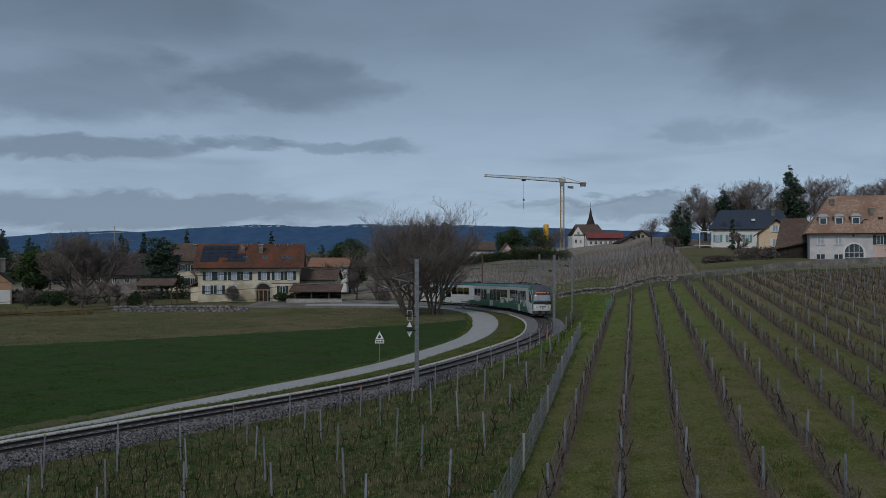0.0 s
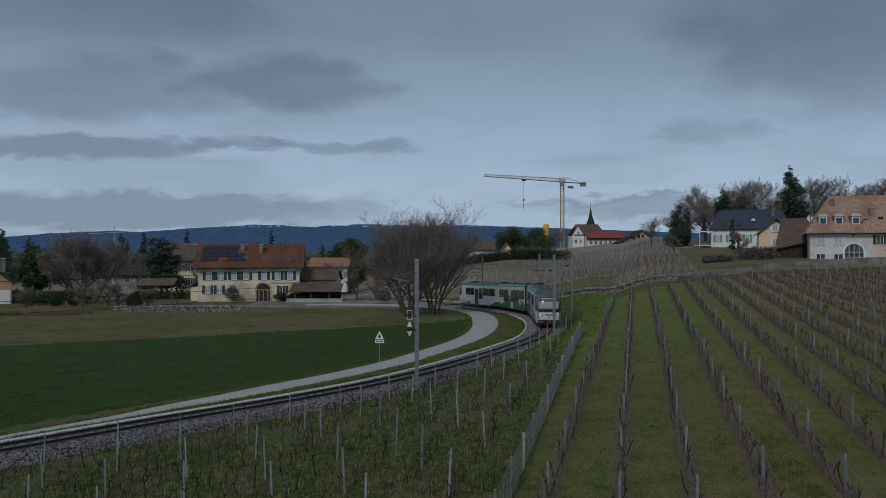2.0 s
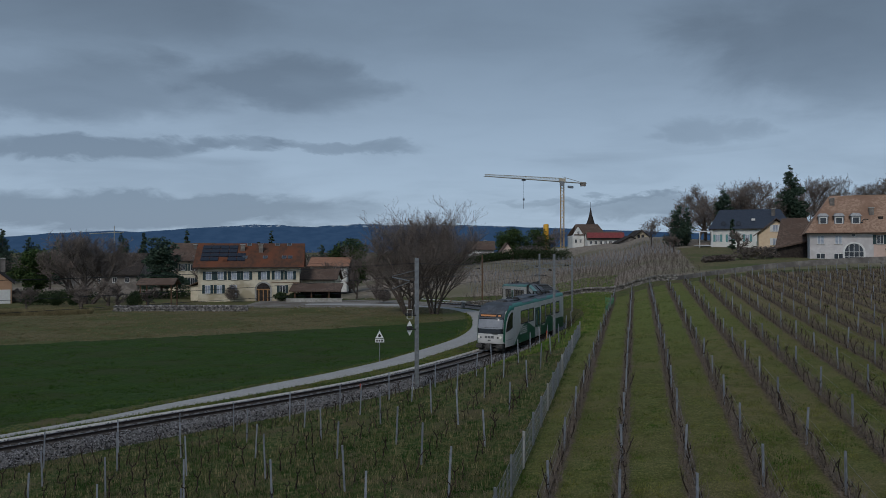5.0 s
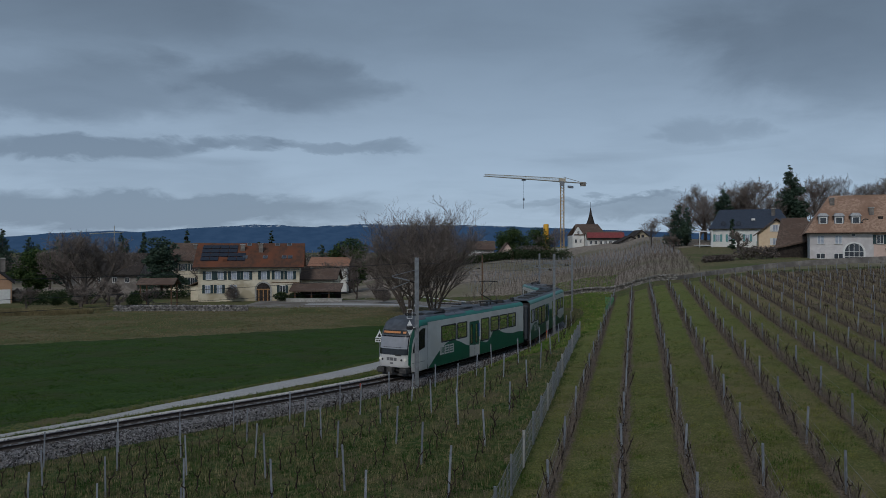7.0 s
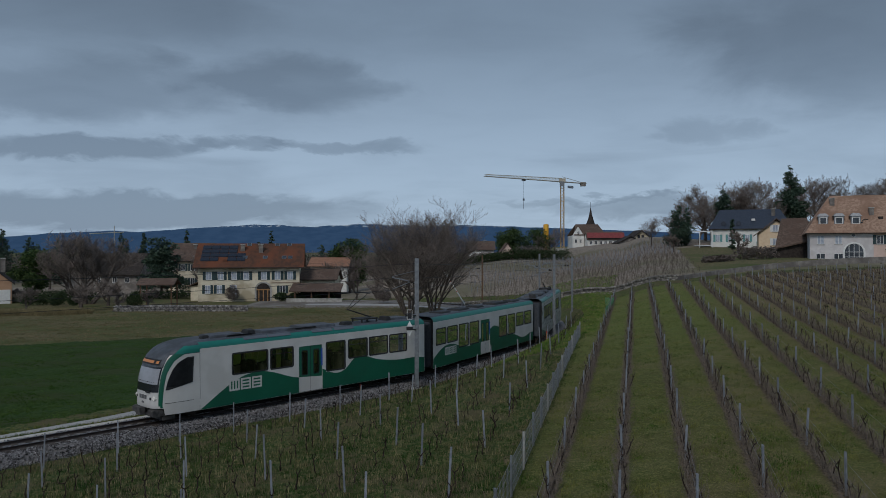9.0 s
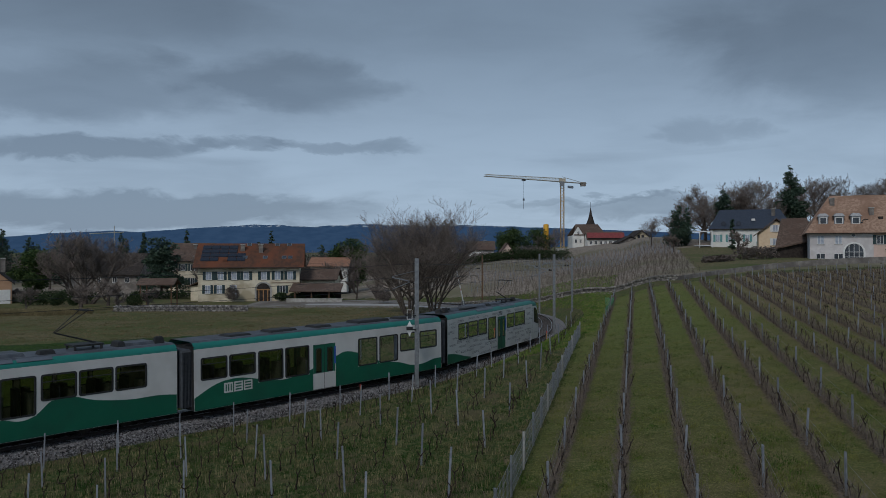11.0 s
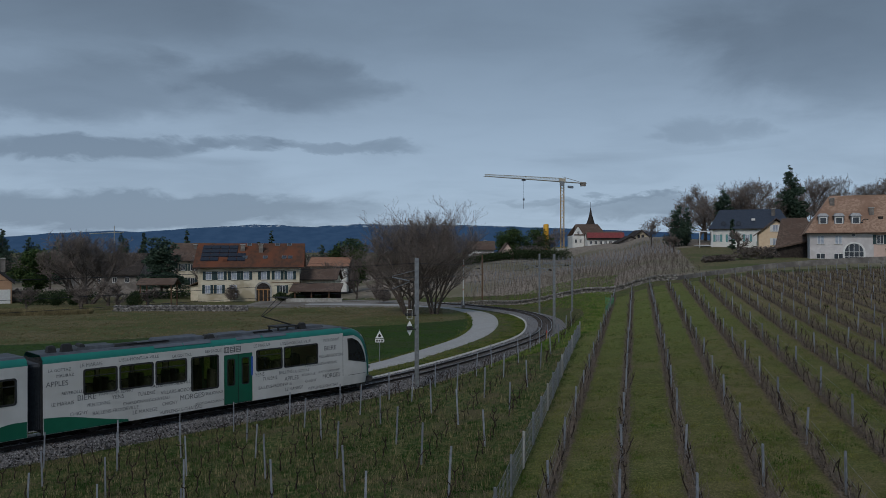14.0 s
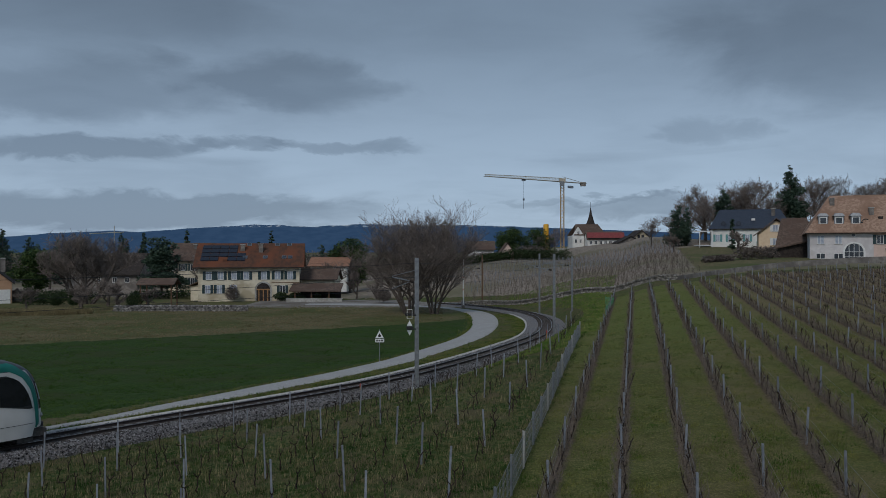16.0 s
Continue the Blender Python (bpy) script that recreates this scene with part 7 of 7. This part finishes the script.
def vineyard():
    rng = random.Random(77)
    vines = [vine_mesh(200 + i) for i in range(8)]
    post = Bag().slab([(-0.027, -0.027, -0.3), (0.027, -0.027, -0.3), (0.027, -0.016, -0.3), (-0.015, -0.016, -0.3), (-0.015, 0.016, -0.3), (0.027, 0.016, -0.3), (0.027, 0.027, -0.3), (-0.027, 0.027, -0.3)], (0, 0, 1.5)).mesh("post", POSTM)
    spots, posts = [], []
    for r in range(-1, 22):
        v = ROW_V + ROW_GAP * r
        shift = rng.uniform(0, 5)
        u = 12.0
        while u < 92 + min(max(v - 2, 0), 14) * 0.95:
            x, y = vine_xy(u, v)
            if seen(x, y):
                spots.append((rng.randrange(8), x + rng.uniform(-0.08, 0.08), y, rng.uniform(0, 0.4) - ROW_A + (0 if rng.random() < 0.5 else math.pi), rng.uniform(0.7, 1.05)))
            u += 0.95 + rng.uniform(-0.1, 0.1)
        u = 13 + shift
        while u < 92 + min(max(v - 2, 0), 14) * 0.95:
            x, y = vine_xy(u, v)
            if seen(x, y):
                posts.append((x, y, 1.0 * rng.uniform(0.9, 1.08), rng.uniform(-2.5, 2.5), 14.0))
            u += 5.0
    # the older plot between the fence and the railway
    for row, x0 in enumerate(np.arange(-22.0, 8.0, 1.85)):
        ys = np.arange(15, 72, 0.92) + rng.uniform(-0.4, 0.4)
        xs = x0 + (ys - 30) * float(np.interp(x0, [-14, 0], [0.08, 0.25]))
        d, _ = line_dist(TRACK, TRACK_T, xs, ys)
        for k, (x, y, dd) in enumerate(zip(xs, ys, d)):
            u, v = vine_uv(x, y)
            if v > FENCE_V - 0.8 or dd < 3.2 or not seen(x, y):
                continue
            if rng.random() < 0.9:
                spots.append((rng.randrange(8), x + rng.uniform(-0.12, 0.12), y, rng.uniform(0, 6.3), rng.uniform(0.6, 1.0)))
            if k % 6 == (row * 2) % 6:
                posts.append((x, y, rng.uniform(1.1, 1.3), rng.uniform(-3, 3), 20.0))
    spots.sort(key=lambda q: q[2])
    zs = ground_z([q[1] for q in spots], [q[2] for q in spots])
    for (i, x, y, t, k), z in list(zip(spots, zs))[:260]:
        ob = new("grapevine", vines[i])
        ob.matrix_world = pose(x, y, float(z), 0, 0, math.degrees(t)) @ Matrix.Scale(k, 4)
        tagged(ob, "gnarled pruned grapevine with dark bare wood", "grapevine", "grapevines")
    bake("distant_grapevines", [(i, x, y, float(z), t, k) for (i, x, y, t, k), z in list(zip(spots, zs))[260:]], vines, VINE, "rows of pruned bare grapevines up the slope", "grapevine")
    posts.sort(key=lambda q: q[1])
    zs = ground_z([q[0] for q in posts], [q[1] for q in posts])
    for (x, y, k, lean, t), z in list(zip(posts, zs))[:300]:
        ob = new("vine_post", post)
        ob.matrix_world = pose(x, y, float(z), lean * 0.5, lean, t) @ Matrix.Diagonal((1, 1, k, 1))
        tagged(ob, "slim grey steel vineyard post", "post", "vineyard posts")
    if len(posts) > 300:
        bake("distant_vine_posts", [(0, x, y, float(z), 0, k) for (x, y, k, lean, t), z in list(zip(posts, zs))[300:]], [post], POSTM, "far rows of slim grey vineyard posts", "post")
    # training wires of the upper plot
    w = Bag()
    for r in range(-1, 14):
        v = ROW_V + ROW_GAP * r
        for h in (0.55, 0.95):
            us = np.arange(14, 93, 6.5)
            p = [vine_xy(u, v) for u in us]
            z = ground_z([q[0] for q in p], [q[1] for q in p])
            w.line([(q[0], q[1], float(k) + h) for q, k in zip(p, z)], 0.0035, 3)
    tagged(part("training_wires", w, GALV), "thin steel training wires along the vine rows", "wire", kind="stuff")


vineyard()


def cane_litter():
    """Cut canes and brush lying under the rows."""
    rng = np.random.default_rng(12)
    n = 170000
    u, r = 14 + 90 * rng.random(n) ** 1.2, rng.integers(-1, 20, n)
    v = ROW_V + ROW_GAP * r + rng.normal(0, 0.13, n)
    x, y = vine_xy(u, v)
    keep = (np.abs(x) < 0.585 * y + 2) & (y > 15) & (u < 92 + np.clip(v - 2, 0, 14) * 0.95)
    x, y = x[keep], y[keep]
    z = ground_z(x, y)
    n = len(x)
    a = rng.uniform(0, 6.28, n)
    ln, up = rng.uniform(0.1, 0.42, n), rng.uniform(0.02, 0.62, n)
    d = np.stack([np.cos(a) * ln, np.sin(a) * ln, up * 0.9], 1)
    s = np.stack([-np.sin(a), np.cos(a), np.zeros(n)], 1) * 0.008
    p = np.stack([x, y, z + rng.uniform(0, 0.3, n)], 1)
    v4 = np.stack([p - s, p + s, p + d], 1).reshape(-1, 3)
    k = np.arange(n)[:, None] * 3
    tagged(new("vine_canes", array_mesh("vine_canes", v4, k + np.array([0, 1, 2]), CANE)), "thin brown canes along the pruned vine rows", "vine canes", kind="stuff")


cane_litter()


def far_rows():
    rng = random.Random(5)
    post = Bag().box(-0.02, 0.02, -0.02, 0.02, -0.2, 1.05).mesh("far_post", GALV)
    twig = Bag().tube((0, 0, 0), (0.05, 0, 0.35), 0.04, 0.025, 3).tube((0.05, 0, 0.35), (-0.25, 0.1, 0.7), 0.022, 0.01, 3).tube((0.05, 0, 0.35), (0.3, -0.1, 0.65), 0.022, 0.01, 3).mesh("far_vine", CANE)
    a, b = [], []
    for y in np.arange(99, 225, 2.2):
        shift = rng.uniform(0, 1.3)
        for x in np.arange(-2, 72, 1.3):
            xx, yy = x + rng.uniform(-0.2, 0.2) + shift, y + rng.uniform(-0.4, 0.4)
            dd, _ = line_dist(TRACK, TRACK_T, [xx], [yy])
            wall_y = float(np.interp(xx, [-3, 4.5, 8.5, 14.8, 20, 24.5, 29.5, 40], [141, 138.5, 134, 119, 106.5, 99.5, 95.8, 95]))
            if dd[0] < 6 or yy < wall_y + 2 or xx > 33 + (yy - 100) * 0.27 + rng.uniform(-1.6, 1.6):
                continue
            if xx < 0.03 * yy or (yy > 205 and xx < 33):
                continue
            (a if yy > 150 + 0.2 * xx else b).append((xx, yy))
            if yy > 150:
                b.append((xx + 0.9, yy + 1.2))
    za, zb = ground_z(*zip(*a)), ground_z(*zip(*b))
    bake("far_vineyard_posts", [(0, x, y, float(z), 0, 1.0) for (x, y), z in zip(a, za)], [post], POSTM, "dense far rows of vineyard posts on the hill", "post")
    bake("far_vines", [(0, x, y, float(z), rng.uniform(0, 6), rng.uniform(0.9, 1.4)) for (x, y), z in zip(b, zb)] + [(0, x + rng.uniform(-0.7, 0.7), y + rng.uniform(-1, 1), float(z), rng.uniform(0, 6), rng.uniform(0.9, 1.4)) for (x, y), z in zip(b, zb) if y < 160], [twig], CANE, "brown bare vines on the far slope", "grapevine")


far_rows()


def fence_xy(u):
    return vine_xy(u, FENCE_V + 0.62 * float(smooth(60, 14, u)))


def fence():
    t = thing("wire_fence", "grey wire mesh fence with pale posts between the plots", "fence")
    us = np.arange(16.5, 58.5, 2.8)
    for i, u in enumerate(us):
        x, y = fence_xy(u)
        z = gz(x, y)
        part("post", Bag().box(x - 0.035, x + 0.035, y - 0.035, y + 0.035, z - 0.2, z + 1.22), GALV if i % 3 else CONCRETE, t)
    for a, b in zip(us[:-1], us[1:]):
        net = Bag()
        (xa, ya), (xb, yb) = fence_xy(a), fence_xy(b)
        za, zb = gz(xa, ya), gz(xb, yb)
        for i in range(13):
            f = i / 12
            x, y, z = xa + (xb - xa) * f, ya + (yb - ya) * f, za + (zb - za) * f
            net.box(x - 0.006, x + 0.006, y - 0.006, y + 0.006, z + 0.03, z + 1.1)
        for h in (0.06, 0.3, 0.6, 0.85, 1.08):
            net.tube((xa, ya, za + h), (xb, yb, zb + h), 0.006, n=4)
        part("mesh_panel", net, GALV, t, "grey wire netting")
    g = thing("safety_net_fence", "bright green plastic net fence curving down the bank", "fence")
    pts = spline([(18.0, 84.5), (18.2, 81.5), (16.9, 77), (15.2, 72)], 1.1)
    for p, q in zip(pts[:-1], pts[1:]):
        z, zq = gz(*p), gz(*q)
        net = Bag()
        for i in range(9):
            f = i / 9
            x, y, zz = p[0] + (q[0] - p[0]) * f, p[1] + (q[1] - p[1]) * f, z + (zq - z) * f
            net.box(x - 0.007, x + 0.007, y - 0.007, y + 0.007, zz, zz + 0.72)
        for h in np.arange(0.04, 0.75, 0.1):
            net.tube((p[0], p[1], z + h), (q[0], q[1], zq + h), 0.009, n=3)
        part("net_panel", net, GREENNET, g)
        part("net_post", Bag().box(p[0] - 0.016, p[0] + 0.016, p[1] - 0.016, p[1] + 0.016, z - 0.2, z + 0.85), GREENNET, g)


fence()


# ---- grass and stones ----
def blades(name, n, pick, h0, h1, w, m, label, seed):
    rng = np.random.default_rng(seed)
    x, y = pick(rng, n)
    z = ground_z(x, y)
    k = len(x)
    per = 4
    x, y, z = np.repeat(x, per) + rng.normal(0, 0.06, k * per), np.repeat(y, per) + rng.normal(0, 0.06, k * per), np.repeat(z, per)
    n = len(x)
    a, h, lean = rng.uniform(0, 6.28, n), rng.uniform(h0, h1, n), rng.uniform(0.02, 0.7, n)
    s = np.stack([-np.sin(a), np.cos(a), np.zeros(n)], 1) * w
    p = np.stack([x, y, z - 0.02], 1)
    tip = p + np.stack([np.cos(a) * h * lean, np.sin(a) * h * lean, h], 1)
    v = np.stack([p - s, p + s, tip], 1).reshape(-1, 3)
    tagged(new(name, array_mesh(name, v, np.arange(n)[:, None] * 3 + np.array([0, 1, 2]), m)), label, "grass", kind="stuff")


def strip_spots(rng, n):
    y = 17 + 70 * rng.random(n) ** 1.5
    x = rng.uniform(-0.6, 0.3, n) * y
    d, _ = line_dist(TRACK, TRACK_T, x, y)
    _, v = vine_uv(x, y)
    k = (d > 1.85) & (v < FENCE_V + 0.5)
    return x[k], y[k]


def lane_spots(rng, n):
    y = 18 + 75 * rng.random(n) ** 1.6
    x = rng.uniform(-0.05, 0.62, n) * y
    _, v = vine_uv(x, y)
    off = np.abs(((v - ROW_V) / ROW_GAP + 0.5) % 1.0 - 0.5)
    k = (v > FENCE_V) & (off > 0.17)
    return x[k], y[k]


def verge_spots(rng, n):
    s = rng.uniform(S_ZERO + 30, S_ZERO + 130, n)
    off = -2.4 - rng.exponential(1.0, n)
    x, y, _ = on_track(s, off)
    d, _ = line_dist(ROAD, ROAD_T, x, y)
    k = (d > np.interp(y, [36, 40, 43, 48, 60, 75], [0.3, 0.42, 0.62, 1.0, 1.3, 1.55])) & (np.abs(x) < 0.6 * y + 1)
    return x[k], y[k]


def bank_spots(rng, n):
    y = rng.uniform(52, 135, n)
    x = rng.uniform(0.02, 0.26, n) * y
    d, _ = line_dist(TRACK, TRACK_T, x, y)
    _, v = vine_uv(x, y)
    k = (d > np.where(y < 64, 2.3, 3.9)) & (v < FENCE_V + 1.0 * (y > 60))
    return x[k], y[k]


blades("rough_grass", 110000, strip_spots, 0.04, 0.17, 0.009, BANKTUFT, "rough green and straw grass on the railway bank", 1)
blades("dry_grass", 16000, strip_spots, 0.08, 0.3, 0.008, STRAW, "dry straw-coloured grass tufts on the bank", 2)
blades("lane_grass", 65000, lane_spots, 0.03, 0.11, 0.011, TUFT, "short mown grass between the vine rows", 3)
blades("verge_grass", 14000, verge_spots, 0.04, 0.2, 0.013, TUFT, "grass verge between the lane and the railway", 4)
blades("bank_grass", 40000, bank_spots, 0.08, 0.24, 0.018, BENDTUFT, "long grass on the bank of the bend", 5)


def crop_spots(rng, n):
    y = 38 + 55 * rng.random(n) ** 1.3
    x = rng.uniform(-0.62, 0.02, n) * y
    d, _ = line_dist(ROAD, ROAD_T, x, y)
    k = (d < -1.9) & (y < np.interp(x, CROP_EDGE[:, 0], CROP_EDGE[:, 1]))
    return x[k], y[k]


def meadow_spots(rng, n):
    y = rng.uniform(68, 128, n)
    x = rng.uniform(-0.62, 0.0, n) * y
    d, _ = line_dist(ROAD, ROAD_T, x, y)
    k = (d < -2.2) & (y > np.interp(x, CROP_EDGE[:, 0], CROP_EDGE[:, 1]) + 0.3)
    return x[k], y[k]


def reed_spots(rng, n):
    x = rng.uniform(-70, -52, n)
    return x, 109 + (x + 70) * 0.2 + rng.normal(0, 0.7, n)


def edge_spots(rng, n):
    k = rng.integers(0, len(ROAD), n)
    o = -(np.interp(ROAD[k, 1], [36, 40, 43, 48, 60, 75], [0.25, 0.4, 0.6, 1.0, 1.25, 1.5]) + rng.exponential(0.22, n))
    x, y = ROAD[k, 0] + o * ROAD_T[k, 1], ROAD[k, 1] - o * ROAD_T[k, 0]
    keep = (y > 36) & (y < 110)
    return x[keep], y[keep]


CROPLEAF = mat("crop_leaves", (0.03, 0.075, 0.012), (0.075, 0.125, 0.03), 0.5, 0.9, vary=0.4, island=True)
HAY = mat("meadow_blades", (0.12, 0.11, 0.05), (0.22, 0.175, 0.1), 0.3, 0.95, vary=0.4, island=True)
blades("crop_shoots", 42000, crop_spots, 0.03, 0.1, 0.018, CROPLEAF, "short green shoots of a winter crop", 6)
blades("meadow_grass", 30000, meadow_spots, 0.05, 0.18, 0.022, HAY, "short faded grass of the winter meadow", 7)
blades("dry_reeds", 2600, reed_spots, 0.5, 1.2, 0.02, STRAW, "pale dry reeds at the meadow's edge", 8)
blades("lane_edge_grass", 4200, edge_spots, 0.06, 0.24, 0.016, TUFT, "ragged grass along the lane's edge", 9)


def ballast_stones():
    rng = np.random.default_rng(21)
    n = 26000
    s = S_ZERO + 40 + 62 * rng.random(n) ** 1.25
    off = np.where(rng.random(n) < 0.72, rng.uniform(0.75, 1.95, n), rng.uniform(-2.15, 0.75, n))
    x, y, z = on_track(s, off)
    h = np.interp(off, [-2.2, -1.5, -0.8, 0.8, 1.25, 1.95], [-0.4, -0.2, -0.16, -0.16, -0.2, -0.6])
    k = (np.abs(off - 0.53) > 0.13) & (np.abs(off + 0.53) > 0.13)
    c = np.stack([x, y, z + h], 1)[k]
    n = len(c)
    r = rng.uniform(0.022, 0.055, (n, 1))
    base = np.array([(1, 0, 0), (-1, 0, 0), (0, 1, 0), (0, -1, 0), (0, 0, 1), (0, 0, -1)], float)
    v = c[:, None] + base[None] * r[:, :, None] * rng.uniform(0.6, 1.4, (n, 6, 1)) + rng.normal(0, 0.008, (n, 6, 3))
    f = np.array([(0, 2, 4), (2, 1, 4), (1, 3, 4), (3, 0, 4), (2, 0, 5), (1, 2, 5), (3, 1, 5), (0, 3, 5)])
    f = (np.arange(n)[:, None, None] * 6 + f[None]).reshape(-1, 3)
    tagged(new("ballast_stones", array_mesh("ballast_stones", v.reshape(-1, 3), f, STONE)), "loose grey crushed stones of the track bed", "ballast", kind="stuff")


ballast_stones()


def sleepers():
    me = Bag().box(-0.12, 0.12, -0.95, 0.95, -0.26, -0.135).mesh("sleeper", SLEEPER)
    for s in np.arange(S_ZERO + 34, S_ZERO + 178, 0.6)[:240]:
        x, y, z = on_track(s)
        x1, y1, z1 = on_track(s + 0.5)
        ob = new("sleeper", me)
        ob.parent = railway
        ob.matrix_basis = pose(float(x), float(y), float(z), 0, 0, math.degrees(math.atan2(y1 - y, x1 - x)))


sleepers()


# ---- what moves ----
FRONT_T = np.array([0, 2, 3.5, 6.5, 7.5, 9, 11.5, 12.5, 14, 16])
FRONT_S = np.array([118.5, 105.65, 95.35, 75.0, 67.7, 55.18, 33.95, 25.72, 12.42, -6.15])
FRONT_V = np.gradient(FRONT_S, FRONT_T)


def front_s(t):
    """Where the front of the train is along the railway: a smooth run that gains speed."""
    i = int(np.clip(np.searchsorted(FRONT_T, t, "right") - 1, 0, len(FRONT_T) - 2))
    h = FRONT_T[i + 1] - FRONT_T[i]
    u = (t - FRONT_T[i]) / h
    a, b, c, d = 2 * u ** 3 - 3 * u ** 2 + 1, u ** 3 - 2 * u ** 2 + u, -2 * u ** 3 + 3 * u ** 2, u ** 3 - u ** 2
    return S_ZERO + a * FRONT_S[i] + b * h * FRONT_V[i] + c * FRONT_S[i + 1] + d * h * FRONT_V[i + 1]


def car_pose(s_mid, half=6.0):
    x0, y0, z0 = on_track(s_mid - half)
    x1, y1, z1 = on_track(s_mid + half)
    turn = math.degrees(math.atan2(y0 - y1, x0 - x1))
    tilt = -math.degrees(math.atan2(z0 - z1, 2 * half))
    return pose((x0 + x1) / 2, (y0 + y1) / 2, (z0 + z1) / 2, 0, tilt, turn)


def motions():
    mids = (END_LEN / 2, END_LEN + GAP + MID_LEN / 2, END_LEN * 1.5 + 2 * GAP + MID_LEN)
    for car, mid in zip(CARS, mids):
        walk(car, [(t / 2, car_pose(front_s(t / 2) + mid)) for t in range(33)])
    lift = ((0, -86), (6.6, -86), (7.2, -80), (8, -58), (9, -32), (10.2, -16), (11.5, -10), (12.2, -6), (13, -2), (14, 0), (16, 0))
    walk(ARM, [(t, pose(*ARM_AT, 0, a, 0)) for t, a in lift])


motions()
